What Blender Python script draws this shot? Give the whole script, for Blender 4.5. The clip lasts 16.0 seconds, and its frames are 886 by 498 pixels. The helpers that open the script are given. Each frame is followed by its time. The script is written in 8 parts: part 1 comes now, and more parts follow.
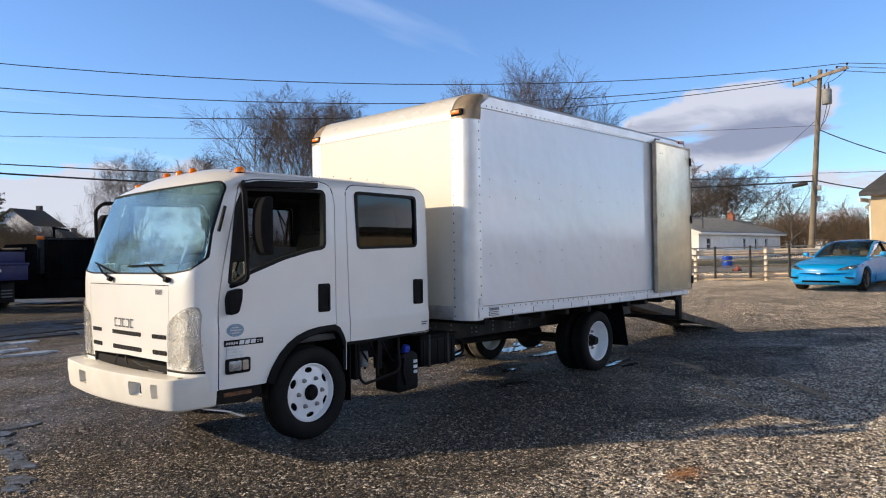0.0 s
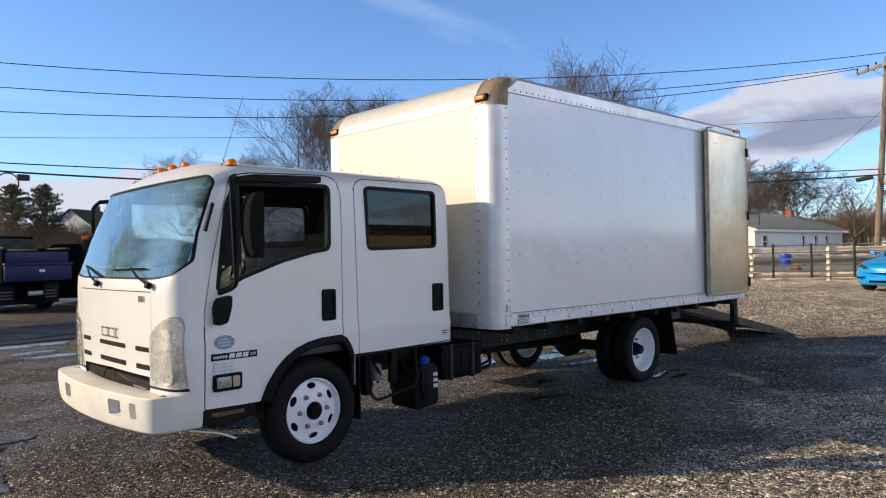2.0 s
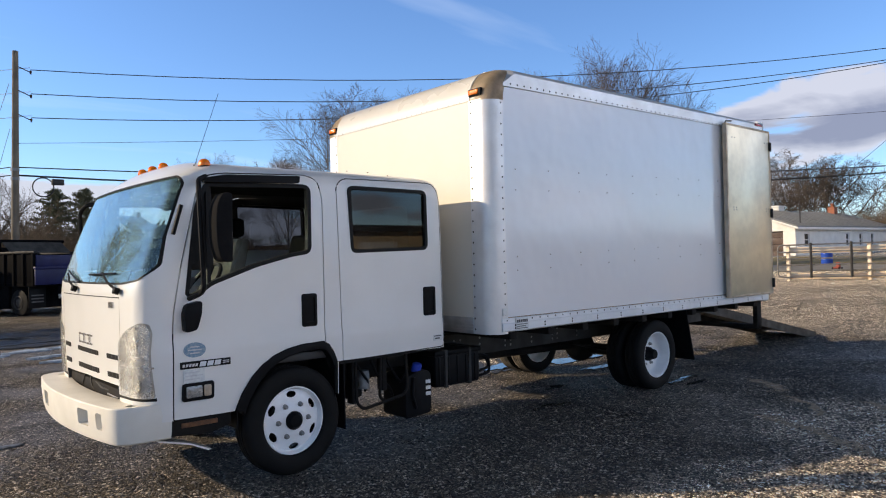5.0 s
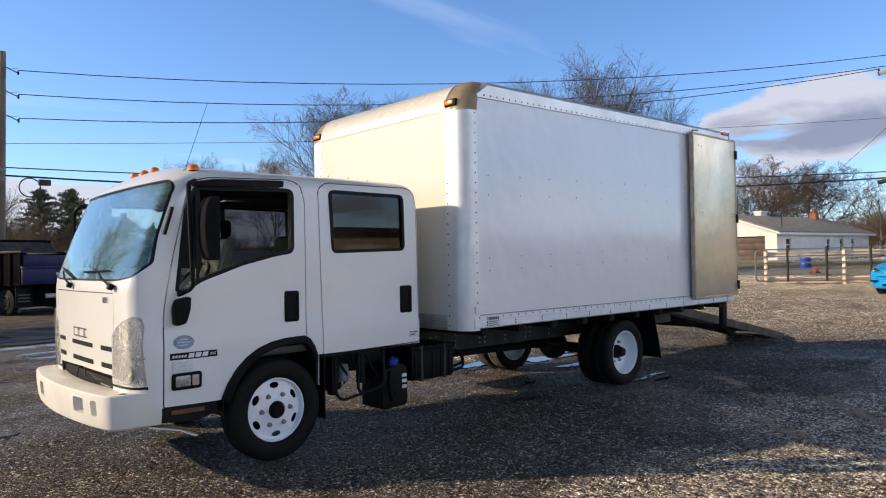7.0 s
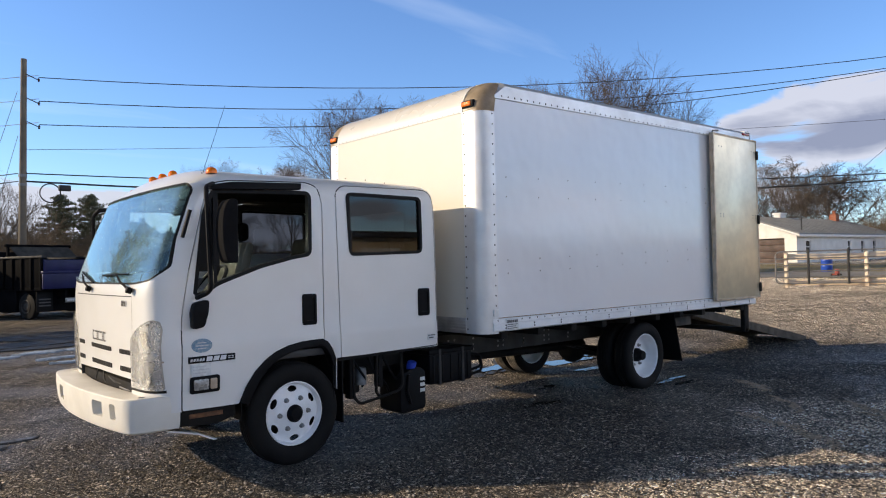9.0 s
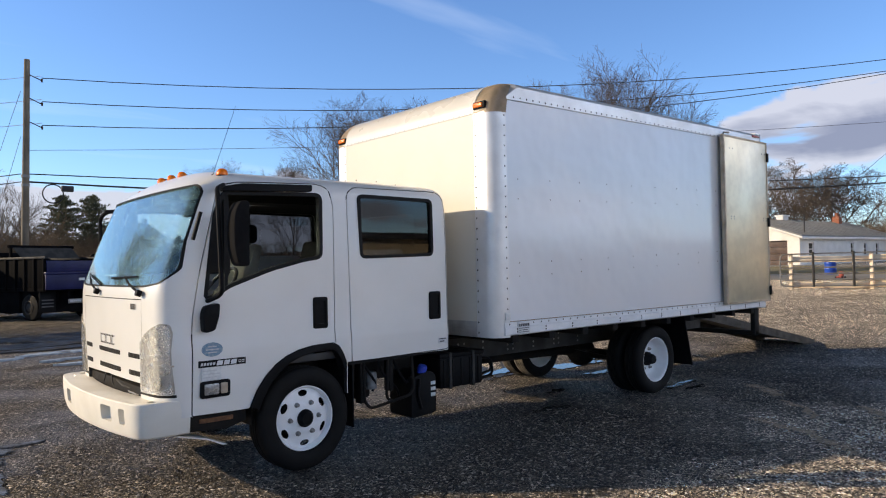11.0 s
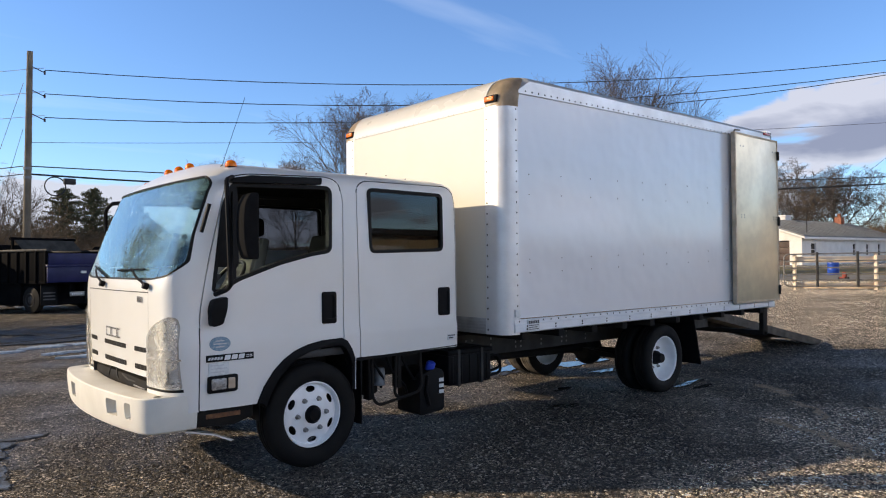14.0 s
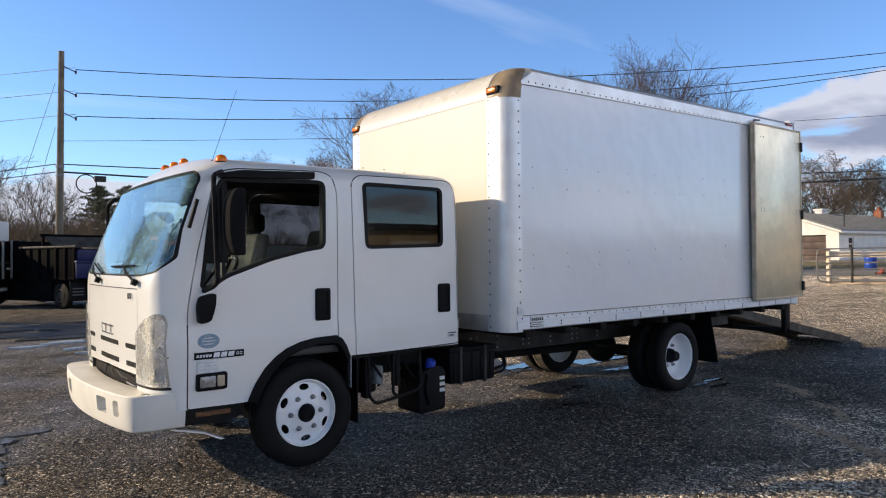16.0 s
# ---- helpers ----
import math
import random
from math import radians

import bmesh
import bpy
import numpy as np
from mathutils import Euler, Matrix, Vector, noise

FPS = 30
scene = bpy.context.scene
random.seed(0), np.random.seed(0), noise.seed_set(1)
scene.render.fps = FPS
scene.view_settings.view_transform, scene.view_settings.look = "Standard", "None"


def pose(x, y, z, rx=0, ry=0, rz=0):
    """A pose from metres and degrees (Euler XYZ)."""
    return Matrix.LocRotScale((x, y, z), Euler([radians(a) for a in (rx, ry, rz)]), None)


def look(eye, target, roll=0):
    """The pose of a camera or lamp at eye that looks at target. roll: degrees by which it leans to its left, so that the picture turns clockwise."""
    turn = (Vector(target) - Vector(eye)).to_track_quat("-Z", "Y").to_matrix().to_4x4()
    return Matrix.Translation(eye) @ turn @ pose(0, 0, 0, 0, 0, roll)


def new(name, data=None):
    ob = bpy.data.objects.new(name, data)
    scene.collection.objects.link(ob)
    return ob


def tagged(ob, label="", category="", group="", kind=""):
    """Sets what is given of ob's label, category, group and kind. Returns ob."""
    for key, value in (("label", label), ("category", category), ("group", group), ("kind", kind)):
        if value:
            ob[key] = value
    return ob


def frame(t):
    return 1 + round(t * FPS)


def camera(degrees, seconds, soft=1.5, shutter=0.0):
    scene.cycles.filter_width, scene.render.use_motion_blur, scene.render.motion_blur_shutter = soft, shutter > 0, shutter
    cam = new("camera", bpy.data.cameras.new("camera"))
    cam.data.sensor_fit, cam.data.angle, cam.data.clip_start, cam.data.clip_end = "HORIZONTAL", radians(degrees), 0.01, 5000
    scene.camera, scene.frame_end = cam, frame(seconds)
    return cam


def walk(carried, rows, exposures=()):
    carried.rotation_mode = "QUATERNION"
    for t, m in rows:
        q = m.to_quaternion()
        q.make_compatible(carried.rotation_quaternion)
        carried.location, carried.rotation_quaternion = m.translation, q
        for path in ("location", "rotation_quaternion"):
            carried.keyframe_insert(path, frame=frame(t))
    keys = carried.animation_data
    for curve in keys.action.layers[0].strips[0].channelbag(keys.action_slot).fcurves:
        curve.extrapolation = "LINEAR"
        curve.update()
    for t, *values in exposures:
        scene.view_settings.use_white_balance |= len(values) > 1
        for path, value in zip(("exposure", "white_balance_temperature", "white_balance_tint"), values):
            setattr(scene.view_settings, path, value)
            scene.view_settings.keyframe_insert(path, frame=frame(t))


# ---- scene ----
cam = camera(64.2, 16.0, soft=1.1)
PATH = [
    (0, (-3.607, -4.466, 1.498), (-2.129, -3.118, 1.52), -0.9),
    (0.5, (-3.478, -4.345, 1.486), (-2.016, -2.981, 1.502), -1.0),
    (1, (-3.31, -4.165, 1.501), (-1.872, -2.776, 1.515), -1.1),
    (1.5, (-3.166, -4.134, 1.5), (-1.754, -2.717, 1.516), -1.2),
    (2, (-2.945, -4.163, 1.525), (-1.562, -2.718, 1.544), -1.0),
    (2.5, (-2.803, -4.134, 1.52), (-1.443, -2.667, 1.537), -0.7),
    (3, (-2.669, -3.988, 1.526), (-1.334, -2.499, 1.542), -0.6),
    (3.5, (-2.53, -3.87, 1.527), (-1.217, -2.361, 1.54), -0.7),
    (4, (-2.392, -3.998, 1.534), (-1.093, -2.477, 1.554), -1.1),
    (6.3, (-2.654, -4.484, 1.504), (-1.321, -2.993, 1.532), -1.2),
    (6.5, (-2.657, -4.541, 1.499), (-1.322, -3.053, 1.53), -1.0),
    (7, (-2.65, -4.562, 1.509), (-1.316, -3.072, 1.539), -1.0),
    (7.5, (-2.653, -4.544, 1.509), (-1.323, -3.051, 1.539), -1.2),
    (8, (-2.64, -4.518, 1.51), (-1.316, -3.018, 1.538), -1.3),
    (8.5, (-2.629, -4.511, 1.506), (-1.316, -3.002, 1.539), -1.3),
    (9, (-2.632, -4.51, 1.5), (-1.331, -2.991, 1.541), -1.2),
    (9.5, (-2.634, -4.519, 1.504), (-1.342, -2.992, 1.549), -1.1),
    (12, (-2.662, -4.335, 1.518), (-1.356, -2.821, 1.561), -0.9),
    (12.5, (-2.641, -4.417, 1.519), (-1.337, -2.902, 1.56), -0.6),
    (13, (-2.633, -4.457, 1.51), (-1.331, -2.939, 1.553), -0.4),
    (13.5, (-2.643, -4.387, 1.507), (-1.342, -2.869, 1.547), -0.3),
    (14, (-2.661, -4.287, 1.505), (-1.364, -2.765, 1.541), -0.5),
    (14.5, (-2.688, -4.193, 1.499), (-1.397, -2.665, 1.531), -0.7),
    (15, (-2.663, -4.179, 1.504), (-1.39, -2.637, 1.53), -0.7),
    (15.5, (-2.54, -4.243, 1.502), (-1.288, -2.683, 1.526), -0.7),
    (16, (-2.375, -4.345, 1.504), (-1.145, -2.768, 1.528), -0.6),
]
walk(cam, [(t, look(eye, target, roll)) for t, eye, target, roll in PATH], exposures=[(0, 0.5), (16, 0.5)])

# ---- light ----
CLOUD_AZ = 20.6
SUN_AZ, SUN_EL = 141.0, 22.0          # degrees from +x, and above the horizon


def sky_world():
    w = bpy.data.worlds.new("sky")
    scene.world = w
    w.use_nodes = True
    n, l = w.node_tree.nodes, w.node_tree.links
    n.clear()
    out, bg = n.new("ShaderNodeOutputWorld"), n.new("ShaderNodeBackground")
    sky = n.new("ShaderNodeTexSky")
    sky.sky_type, sky.sun_disc = "NISHITA", False
    sky.sun_elevation, sky.sun_rotation = radians(SUN_EL), radians(90 - SUN_AZ)
    sky.air_density, sky.dust_density, sky.ozone_density = 1.0, 0.15, 4.0
    geo = n.new("ShaderNodeTexCoord")
    sep = n.new("ShaderNodeSeparateXYZ")
    l.new(geo.outputs["Generated"], sep.inputs[0])

    def m(op, a, b=None, c=None):
        q = n.new("ShaderNodeMath")
        q.operation = op
        for i, v in enumerate((a, b, c)):
            if v is None:
                continue
            if isinstance(v, (int, float)):
                q.inputs[i].default_value = v
            else:
                l.new(v, q.inputs[i])
        return q.outputs[0]

    # flat cloud layer, seen in perspective
    den = m("ADD", m("MAXIMUM", sep.outputs[2], 0.0), 0.10)
    comb = n.new("ShaderNodeCombineXYZ")
    l.new(m("DIVIDE", sep.outputs[0], den), comb.inputs[0])
    l.new(m("DIVIDE", sep.outputs[1], den), comb.inputs[1])
    puff = n.new("ShaderNodeTexNoise")
    puff.inputs["Scale"].default_value, puff.inputs["Detail"].default_value = 0.8, 8.0
    puff.inputs["Roughness"].default_value, puff.inputs["Distortion"].default_value = 0.55, 0.4
    l.new(comb.outputs[0], puff.inputs["Vector"])
    # one flat-based cloud stands over the far end of the lot
    across = n.new("ShaderNodeVectorMath")
    across.operation = "DOT_PRODUCT"
    l.new(geo.outputs["Generated"], across.inputs[0])
    across.inputs[1].default_value = (-math.sin(radians(CLOUD_AZ)), math.cos(radians(CLOUD_AZ)), 0.0)
    u = m("DIVIDE", across.outputs["Value"], 0.115)
    rise = m("SUBTRACT", sep.outputs[2], 0.165)
    v_ = m("DIVIDE", m("ADD", rise, m("MULTIPLY", across.outputs["Value"], 0.16)), 0.046)
    r2 = m("ADD", m("MULTIPLY", u, u), m("MULTIPLY", v_, v_))
    ahead = m("GREATER_THAN", sep.outputs[0], 0.2)
    bank = n.new("ShaderNodeMapRange")
    bank.interpolation_type = "SMOOTHSTEP"
    l.new(r2, bank.inputs[0])
    for i, v in enumerate((2.4, 0.2, 0.0, 0.42)):
        bank.inputs[i + 1].default_value = v
    bank_on = m("MULTIPLY", bank.outputs[0], ahead)
    rag = n.new("ShaderNodeTexNoise")
    rag.inputs["Scale"].default_value, rag.inputs["Detail"].default_value, rag.inputs["Distortion"].default_value = 9.0, 6.0, 0.6
    flat = n.new("ShaderNodeMapping")
    flat.inputs["Scale"].default_value = (1.0, 1.0, 2.6)
    l.new(geo.outputs["Generated"], flat.inputs[0])
    l.new(flat.outputs[0], rag.inputs["Vector"])
    ragged = m("MULTIPLY", m("SUBTRACT", rag.outputs[0], 0.5), 0.75)
    # unseen cumulus added behind the camera to light the truck's shaded sides
    def ramp_of(src, a0, a1, b0, b1):
        q = n.new("ShaderNodeMapRange")
        q.interpolation_type = "SMOOTHSTEP"
        l.new(src, q.inputs[0])
        for i, v in enumerate((a0, a1, b0, b1)):
            q.inputs[i + 1].default_value = v
        return q.outputs[0]

    def towards(x, y, z):
        q = n.new("ShaderNodeVectorMath")
        q.operation = "DOT_PRODUCT"
        l.new(geo.outputs["Generated"], q.inputs[0])
        q.inputs[1].default_value = (x, y, z)
        return q.outputs["Value"]

    stand = m("MULTIPLY", ramp_of(sep.outputs[2], 0.16, 0.24, 0.0, 1.0), ramp_of(sep.outputs[2], 0.40, 0.50, 1.0, 0.0))
    fill_bank = m("MULTIPLY", ramp_of(towards(0.42, -0.86, 0.30), 0.30, 0.75, 0.0, 1.0), stand)
    fill_bank_on = m("MULTIPLY", fill_bank, 0.30)
    low = n.new("ShaderNodeMapRange")
    low.interpolation_type = "SMOOTHSTEP"
    l.new(sep.outputs[2], low.inputs[0])
    for i, v in enumerate((0.085, 0.125, 0.02, -0.20)):
        low.inputs[i + 1].default_value = v
    haze = m("MULTIPLY", ramp_of(towards(math.cos(radians(84)), math.sin(radians(84)), 0.0), 0.80, 0.95, 0.0, 0.20), ramp_of(sep.outputs[2], 0.10, 0.15, 1.0, 0.0))
    dens = m("ADD", m("ADD", ragged, haze), m("ADD", m("ADD", m("ADD", puff.outputs[0], bank_on), fill_bank_on), low.outputs[0]))
    cover = n.new("ShaderNodeMapRange")
    cover.interpolation_type = "SMOOTHSTEP"
    l.new(dens, cover.inputs[0])
    for i, v in enumerate((0.50, 0.62, 0.0, 0.92)):
        cover.inputs[i + 1].default_value = v
    tone = n.new("ShaderNodeValToRGB")
    tone.color_ramp.elements[0].position, tone.color_ramp.elements[0].color = 0.05, (4.0, 4.05, 4.6, 1)
    tone.color_ramp.elements[1].position, tone.color_ramp.elements[1].color = 0.20, (1.75, 1.85, 2.5, 1)
    l.new(m("SUBTRACT", m("MULTIPLY", m("SUBTRACT", dens, 0.52), 0.5), m("MULTIPLY", m("MAXIMUM", m("SUBTRACT", rise, 0.012), m("MULTIPLY", m("SUBTRACT", 0.12, sep.outputs[2]), 1.2)), 5.0)), tone.inputs[0])
    # clouds behind the camera brightened, to fill shade and show in the box side
    face = m("MAXIMUM", ramp_of(towards(math.cos(radians(-31)), math.sin(radians(-31)), 0.0), 0.95, 0.99, 1.0, 3.2), m("MULTIPLY_ADD", fill_bank, 3.1, 1.0))
    bright = n.new("ShaderNodeVectorMath")
    bright.operation = "SCALE"
    l.new(tone.outputs[0], bright.inputs[0])
    l.new(face, bright.inputs["Scale"])
    # thin high cirrus
    ci = n.new("ShaderNodeTexNoise")
    ci.inputs["Scale"].default_value, ci.inputs["Detail"].default_value = 1.6, 5.0
    stretch = n.new("ShaderNodeMapping")
    stretch.inputs["Scale"].default_value = (0.35, 1.5, 1.0)
    stretch.inputs["Rotation"].default_value = (0, 0, radians(35))
    l.new(comb.outputs[0], stretch.inputs[0])
    l.new(stretch.outputs[0], ci.inputs["Vector"])
    cim = n.new("ShaderNodeMapRange")
    l.new(ci.outputs[0], cim.inputs[0])
    for i, v in enumerate((0.58, 0.85, 0.0, 0.30)):
        cim.inputs[i + 1].default_value = v
    mix1, mix2 = n.new("ShaderNodeMixRGB"), n.new("ShaderNodeMixRGB")
    l.new(cim.outputs[0], mix1.inputs[0])
    deep = n.new("ShaderNodeMixRGB")
    deep.blend_type, deep.inputs[0].default_value, deep.inputs[2].default_value = "MULTIPLY", 1.0, (0.93, 1.03, 1.22, 1)
    l.new(sky.outputs[0], deep.inputs[1])
    # sky above the camera's view dimmed to deepen the shade on the ground
    zen = n.new("ShaderNodeMapRange")
    l.new(sep.outputs[2], zen.inputs[0])
    for i, v in enumerate((0.35, 0.50, 1.0, 0.09)):
        zen.inputs[i + 1].default_value = v
    high = n.new("ShaderNodeVectorMath")
    high.operation = "SCALE"
    l.new(deep.outputs[0], high.inputs[0])
    l.new(zen.outputs[0], high.inputs["Scale"])
    l.new(high.outputs[0], mix1.inputs[1])
    mix1.inputs[2].default_value = (6.0, 6.6, 7.6, 1)
    l.new(cover.outputs[0], mix2.inputs[0])
    l.new(mix1.outputs[0], mix2.inputs[1])
    l.new(bright.outputs[0], mix2.inputs[2])
    l.new(mix2.outputs[0], bg.inputs[0])
    bg.inputs[1].default_value = 0.125
    l.new(bg.outputs[0], out.inputs[0])


sky_world()
sun = new("sun", bpy.data.lights.new("sun", "SUN"))
sun.data.energy, sun.data.angle, sun.data.color = 3.7, radians(0.5), (1.0, 0.80, 0.55)
a, e = radians(SUN_AZ), radians(SUN_EL)
sun.matrix_world = look((60 * math.cos(a) * math.cos(e), 60 * math.sin(a) * math.cos(e), 60 * math.sin(e)), (0, 0, 0))

# ---- materials ----


def surf(name, c1, c2=None, scale=6.0, rough=0.5, rough2=None, metal=0.0, bump=0.0, bscale=60.0, coat=0.0, fine=0.15, per_object=0.0, spec=0.5):
    """A painted, wooden or stone surface: colour varied at two scales, uneven gloss, fine relief."""
    m = bpy.data.materials.new(name)
    m.use_nodes = True
    n, l = m.node_tree.nodes, m.node_tree.links
    p = n["Principled BSDF"]
    c2 = c2 or tuple(v * 0.86 for v in c1)
    tc = n.new("ShaderNodeTexCoord")
    big, small = n.new("ShaderNodeTexNoise"), n.new("ShaderNodeTexNoise")
    big.inputs["Scale"].default_value, big.inputs["Detail"].default_value = scale, 4.0
    small.inputs["Scale"].default_value, small.inputs["Detail"].default_value = bscale, 3.0
    l.new(tc.outputs["Object"], big.inputs["Vector"])
    l.new(tc.outputs["Object"], small.inputs["Vector"])
    add = n.new("ShaderNodeMath")
    add.operation = "MULTIPLY_ADD"
    l.new(small.outputs[0], add.inputs[0])
    add.inputs[1].default_value = fine
    l.new(big.outputs[0], add.inputs[2])
    ramp = n.new("ShaderNodeMapRange")
    l.new(add.outputs[0], ramp.inputs[0])
    ramp.inputs[1].default_value, ramp.inputs[2].default_value = 0.35 + fine * 0.5, 0.65 + fine * 0.5
    mix = n.new("ShaderNodeMixRGB")
    l.new(ramp.outputs[0], mix.inputs[0])
    mix.inputs[1].default_value, mix.inputs[2].default_value = (*c1, 1), (*c2, 1)
    col = mix.outputs[0]
    if per_object:
        info, hsv, mr = n.new("ShaderNodeObjectInfo"), n.new("ShaderNodeHueSaturation"), n.new("ShaderNodeMapRange")
        l.new(info.outputs["Random"], mr.inputs[0])
        mr.inputs[3].default_value, mr.inputs[4].default_value = 1 - per_object, 1 + per_object
        l.new(mr.outputs[0], hsv.inputs["Value"])
        l.new(col, hsv.inputs["Color"])
        col = hsv.outputs[0]
    l.new(col, p.inputs["Base Color"])
    rr = n.new("ShaderNodeMapRange")
    l.new(big.outputs[0], rr.inputs[0])
    rr.inputs[1].default_value, rr.inputs[2].default_value = 0.3, 0.7
    rr.inputs[3].default_value, rr.inputs[4].default_value = rough, rough2 if rough2 is not None else min(1, rough * 1.25)
    l.new(rr.outputs[0], p.inputs["Roughness"])
    p.inputs["Metallic"].default_value, p.inputs["Coat Weight"].default_value = metal, coat
    p.inputs["Coat Roughness"].default_value = 0.05
    p.inputs["Specular IOR Level"].default_value = spec
    if bump:
        b = n.new("ShaderNodeBump")
        b.inputs["Strength"].default_value, b.inputs["Distance"].default_value = bump, 0.01
        l.new(small.outputs[0], b.inputs["Height"])
        l.new(b.outputs[0], p.inputs["Normal"])
    return m


def glass(name, tint, haze=0.0, rough=0.0, film=(0.75, 0.78, 0.8)):
    """A pane; haze is a diffuse film: dust, and on the windshield painted sky reflection."""
    m = bpy.data.materials.new(name)
    m.use_nodes = True
    n, l = m.node_tree.nodes, m.node_tree.links
    p = n["Principled BSDF"]
    p.inputs["Base Color"].default_value = (*tint, 1)
    p.inputs["Roughness"].default_value, p.inputs["IOR"].default_value = rough, 1.5
    p.inputs["Transmission Weight"].default_value = 1.0
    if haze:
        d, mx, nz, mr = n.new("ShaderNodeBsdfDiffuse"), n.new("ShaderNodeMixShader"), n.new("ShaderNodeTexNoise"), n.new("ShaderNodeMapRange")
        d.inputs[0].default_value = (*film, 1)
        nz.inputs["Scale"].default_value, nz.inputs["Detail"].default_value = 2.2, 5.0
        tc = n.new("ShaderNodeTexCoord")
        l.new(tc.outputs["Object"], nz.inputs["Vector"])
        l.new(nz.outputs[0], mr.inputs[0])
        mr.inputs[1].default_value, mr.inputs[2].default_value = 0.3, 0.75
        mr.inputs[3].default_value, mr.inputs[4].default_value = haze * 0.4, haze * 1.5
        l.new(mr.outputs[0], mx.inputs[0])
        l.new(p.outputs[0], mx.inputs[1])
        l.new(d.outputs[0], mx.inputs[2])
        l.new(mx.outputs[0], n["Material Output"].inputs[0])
    return m


def lens(name, colour, rough=0.15):
    m = surf(name, colour, tuple(v * 0.85 for v in colour), 30, rough, bump=0.3, bscale=150, coat=0.15)
    return m


WHITE = surf("cab_white_paint", (0.79, 0.785, 0.765), (0.76, 0.755, 0.73), 2.5, 0.28, 0.36, coat=0.35, bscale=220, fine=0.1)
BUMPER = surf("bumper_white", (0.78, 0.755, 0.69), (0.69, 0.665, 0.60), 3.0, 0.45, 0.6, bscale=120)
# white sides, tinted blue for the skylight on them
PANEL = surf("box_white_panel", (0.735, 0.76, 0.80), (0.72, 0.745, 0.785), 0.6, 0.28, 0.31, bscale=1.1, fine=0.3, bump=1.0, coat=1.0)
PANEL.node_tree.nodes["Principled BSDF"].inputs["Coat Roughness"].default_value = 0.12
for q in PANEL.node_tree.nodes:
    if q.type == "BUMP":                 # the thin skin is slightly wavy
        q.inputs["Distance"].default_value = 0.05
# white front, tinted cream for the sunlight on it
NOSE = surf("box_white_nose", (0.67, 0.64, 0.565), (0.63, 0.60, 0.525), 0.8, 0.4, 0.5, bscale=90)
ALU = surf("brushed_aluminium", (0.78, 0.78, 0.78), (0.68, 0.68, 0.68), 5.0, 0.36, 0.5, metal=0.45, bump=0.05, bscale=90)
CASTALU = surf("weathered_casting", (0.66, 0.54, 0.40), (0.45, 0.36, 0.25), 7.0, 0.55, 0.7, metal=0.15, bump=0.25, bscale=160)
RAILWHITE = surf("white_painted_rail", (0.84, 0.85, 0.86), (0.74, 0.75, 0.76), 4.0, 0.35, 0.5, bscale=60, fine=0.3)
DULLALU = surf("dull_aluminium_sill", (0.50, 0.50, 0.50), (0.38, 0.38, 0.38), 6.0, 0.4, 0.6, metal=0.8, bump=0.1, bscale=90)
# golden tint paints in the warm reflection of sunlit ground
PLATE = surf("dull_metal_skin", (0.72, 0.64, 0.46), (0.60, 0.53, 0.38), 2.2, 0.30, 0.46, metal=0.6, bump=0.28, bscale=9, fine=0.5)
BLACK = surf("black_plastic", (0.006, 0.006, 0.007), (0.009, 0.009, 0.010), 14, 0.42, 0.6, bump=0.08, bscale=300, spec=0.09)
MATTBLACK = surf("matt_black_housing", (0.008, 0.008, 0.009), (0.012, 0.012, 0.013), 14, 0.75, 0.9, bump=0.08, bscale=300, spec=0.05)
SATIN = surf("black_seal", (0.007, 0.007, 0.008), (0.012, 0.012, 0.012), 10, 0.5, 0.65, spec=0.15)
GREYSEAM = surf("shallow_panel_seam", (0.40, 0.38, 0.34), (0.33, 0.31, 0.28), 10, 0.6)
CAPWHITE = surf("glossy_white_cap", (0.72, 0.70, 0.66), (0.67, 0.65, 0.61), 3.0, 0.25, 0.35, bscale=90, coat=0.6)
RUBBER = surf("tyre_rubber", (0.006, 0.006, 0.0065), (0.012, 0.0115, 0.011), 7, 0.6, 0.8, bump=0.2, bscale=120, spec=0.15)
# tread colour for dust, with the far side's sunlight painted in
SUNTREAD = surf("sunlit_dusty_tread", (0.20, 0.17, 0.13), (0.05, 0.045, 0.04), 9, 0.85, bump=0.3, bscale=90)
CHASSIS = surf("chassis_black", (0.010, 0.010, 0.011), (0.024, 0.021, 0.018), 5, 0.55, 0.8, bump=0.15, bscale=70, spec=0.1)
# chassis black made lighter, for the light on the frame rails
FRAMEPAINT = surf("lifted_frame_black", (0.045, 0.043, 0.041), (0.028, 0.026, 0.024), 5, 0.5, 0.7, bump=0.15, bscale=70, spec=0.3)
RIM = surf("white_steel_wheel", (0.92, 0.92, 0.93), (0.86, 0.86, 0.86), 12, 0.32, 0.5, bscale=120, coat=0.3)
CHROME = surf("chrome", (0.75, 0.75, 0.76), (0.6, 0.6, 0.6), 20, 0.12, 0.25, metal=1.0)
STEEL = surf("nut_steel", (0.35, 0.34, 0.33), (0.2, 0.19, 0.18), 40, 0.4, 0.6, metal=0.8)
AMBER = lens("amber_lens", (0.92, 0.20, 0.004))
TURNLENS = lens("faded_turn_lens", (0.50, 0.40, 0.30))
REDLENS = lens("red_lens", (0.35, 0.02, 0.02))
REFLECTOR = surf("lamp_reflector", (0.62, 0.62, 0.61), (0.40, 0.40, 0.40), 16, 0.18, 0.35, metal=0.9, bump=0.2, bscale=30)
LAMPGLASS = glass("lamp_cover", (0.95, 0.96, 0.97), 0.07, 0.02)
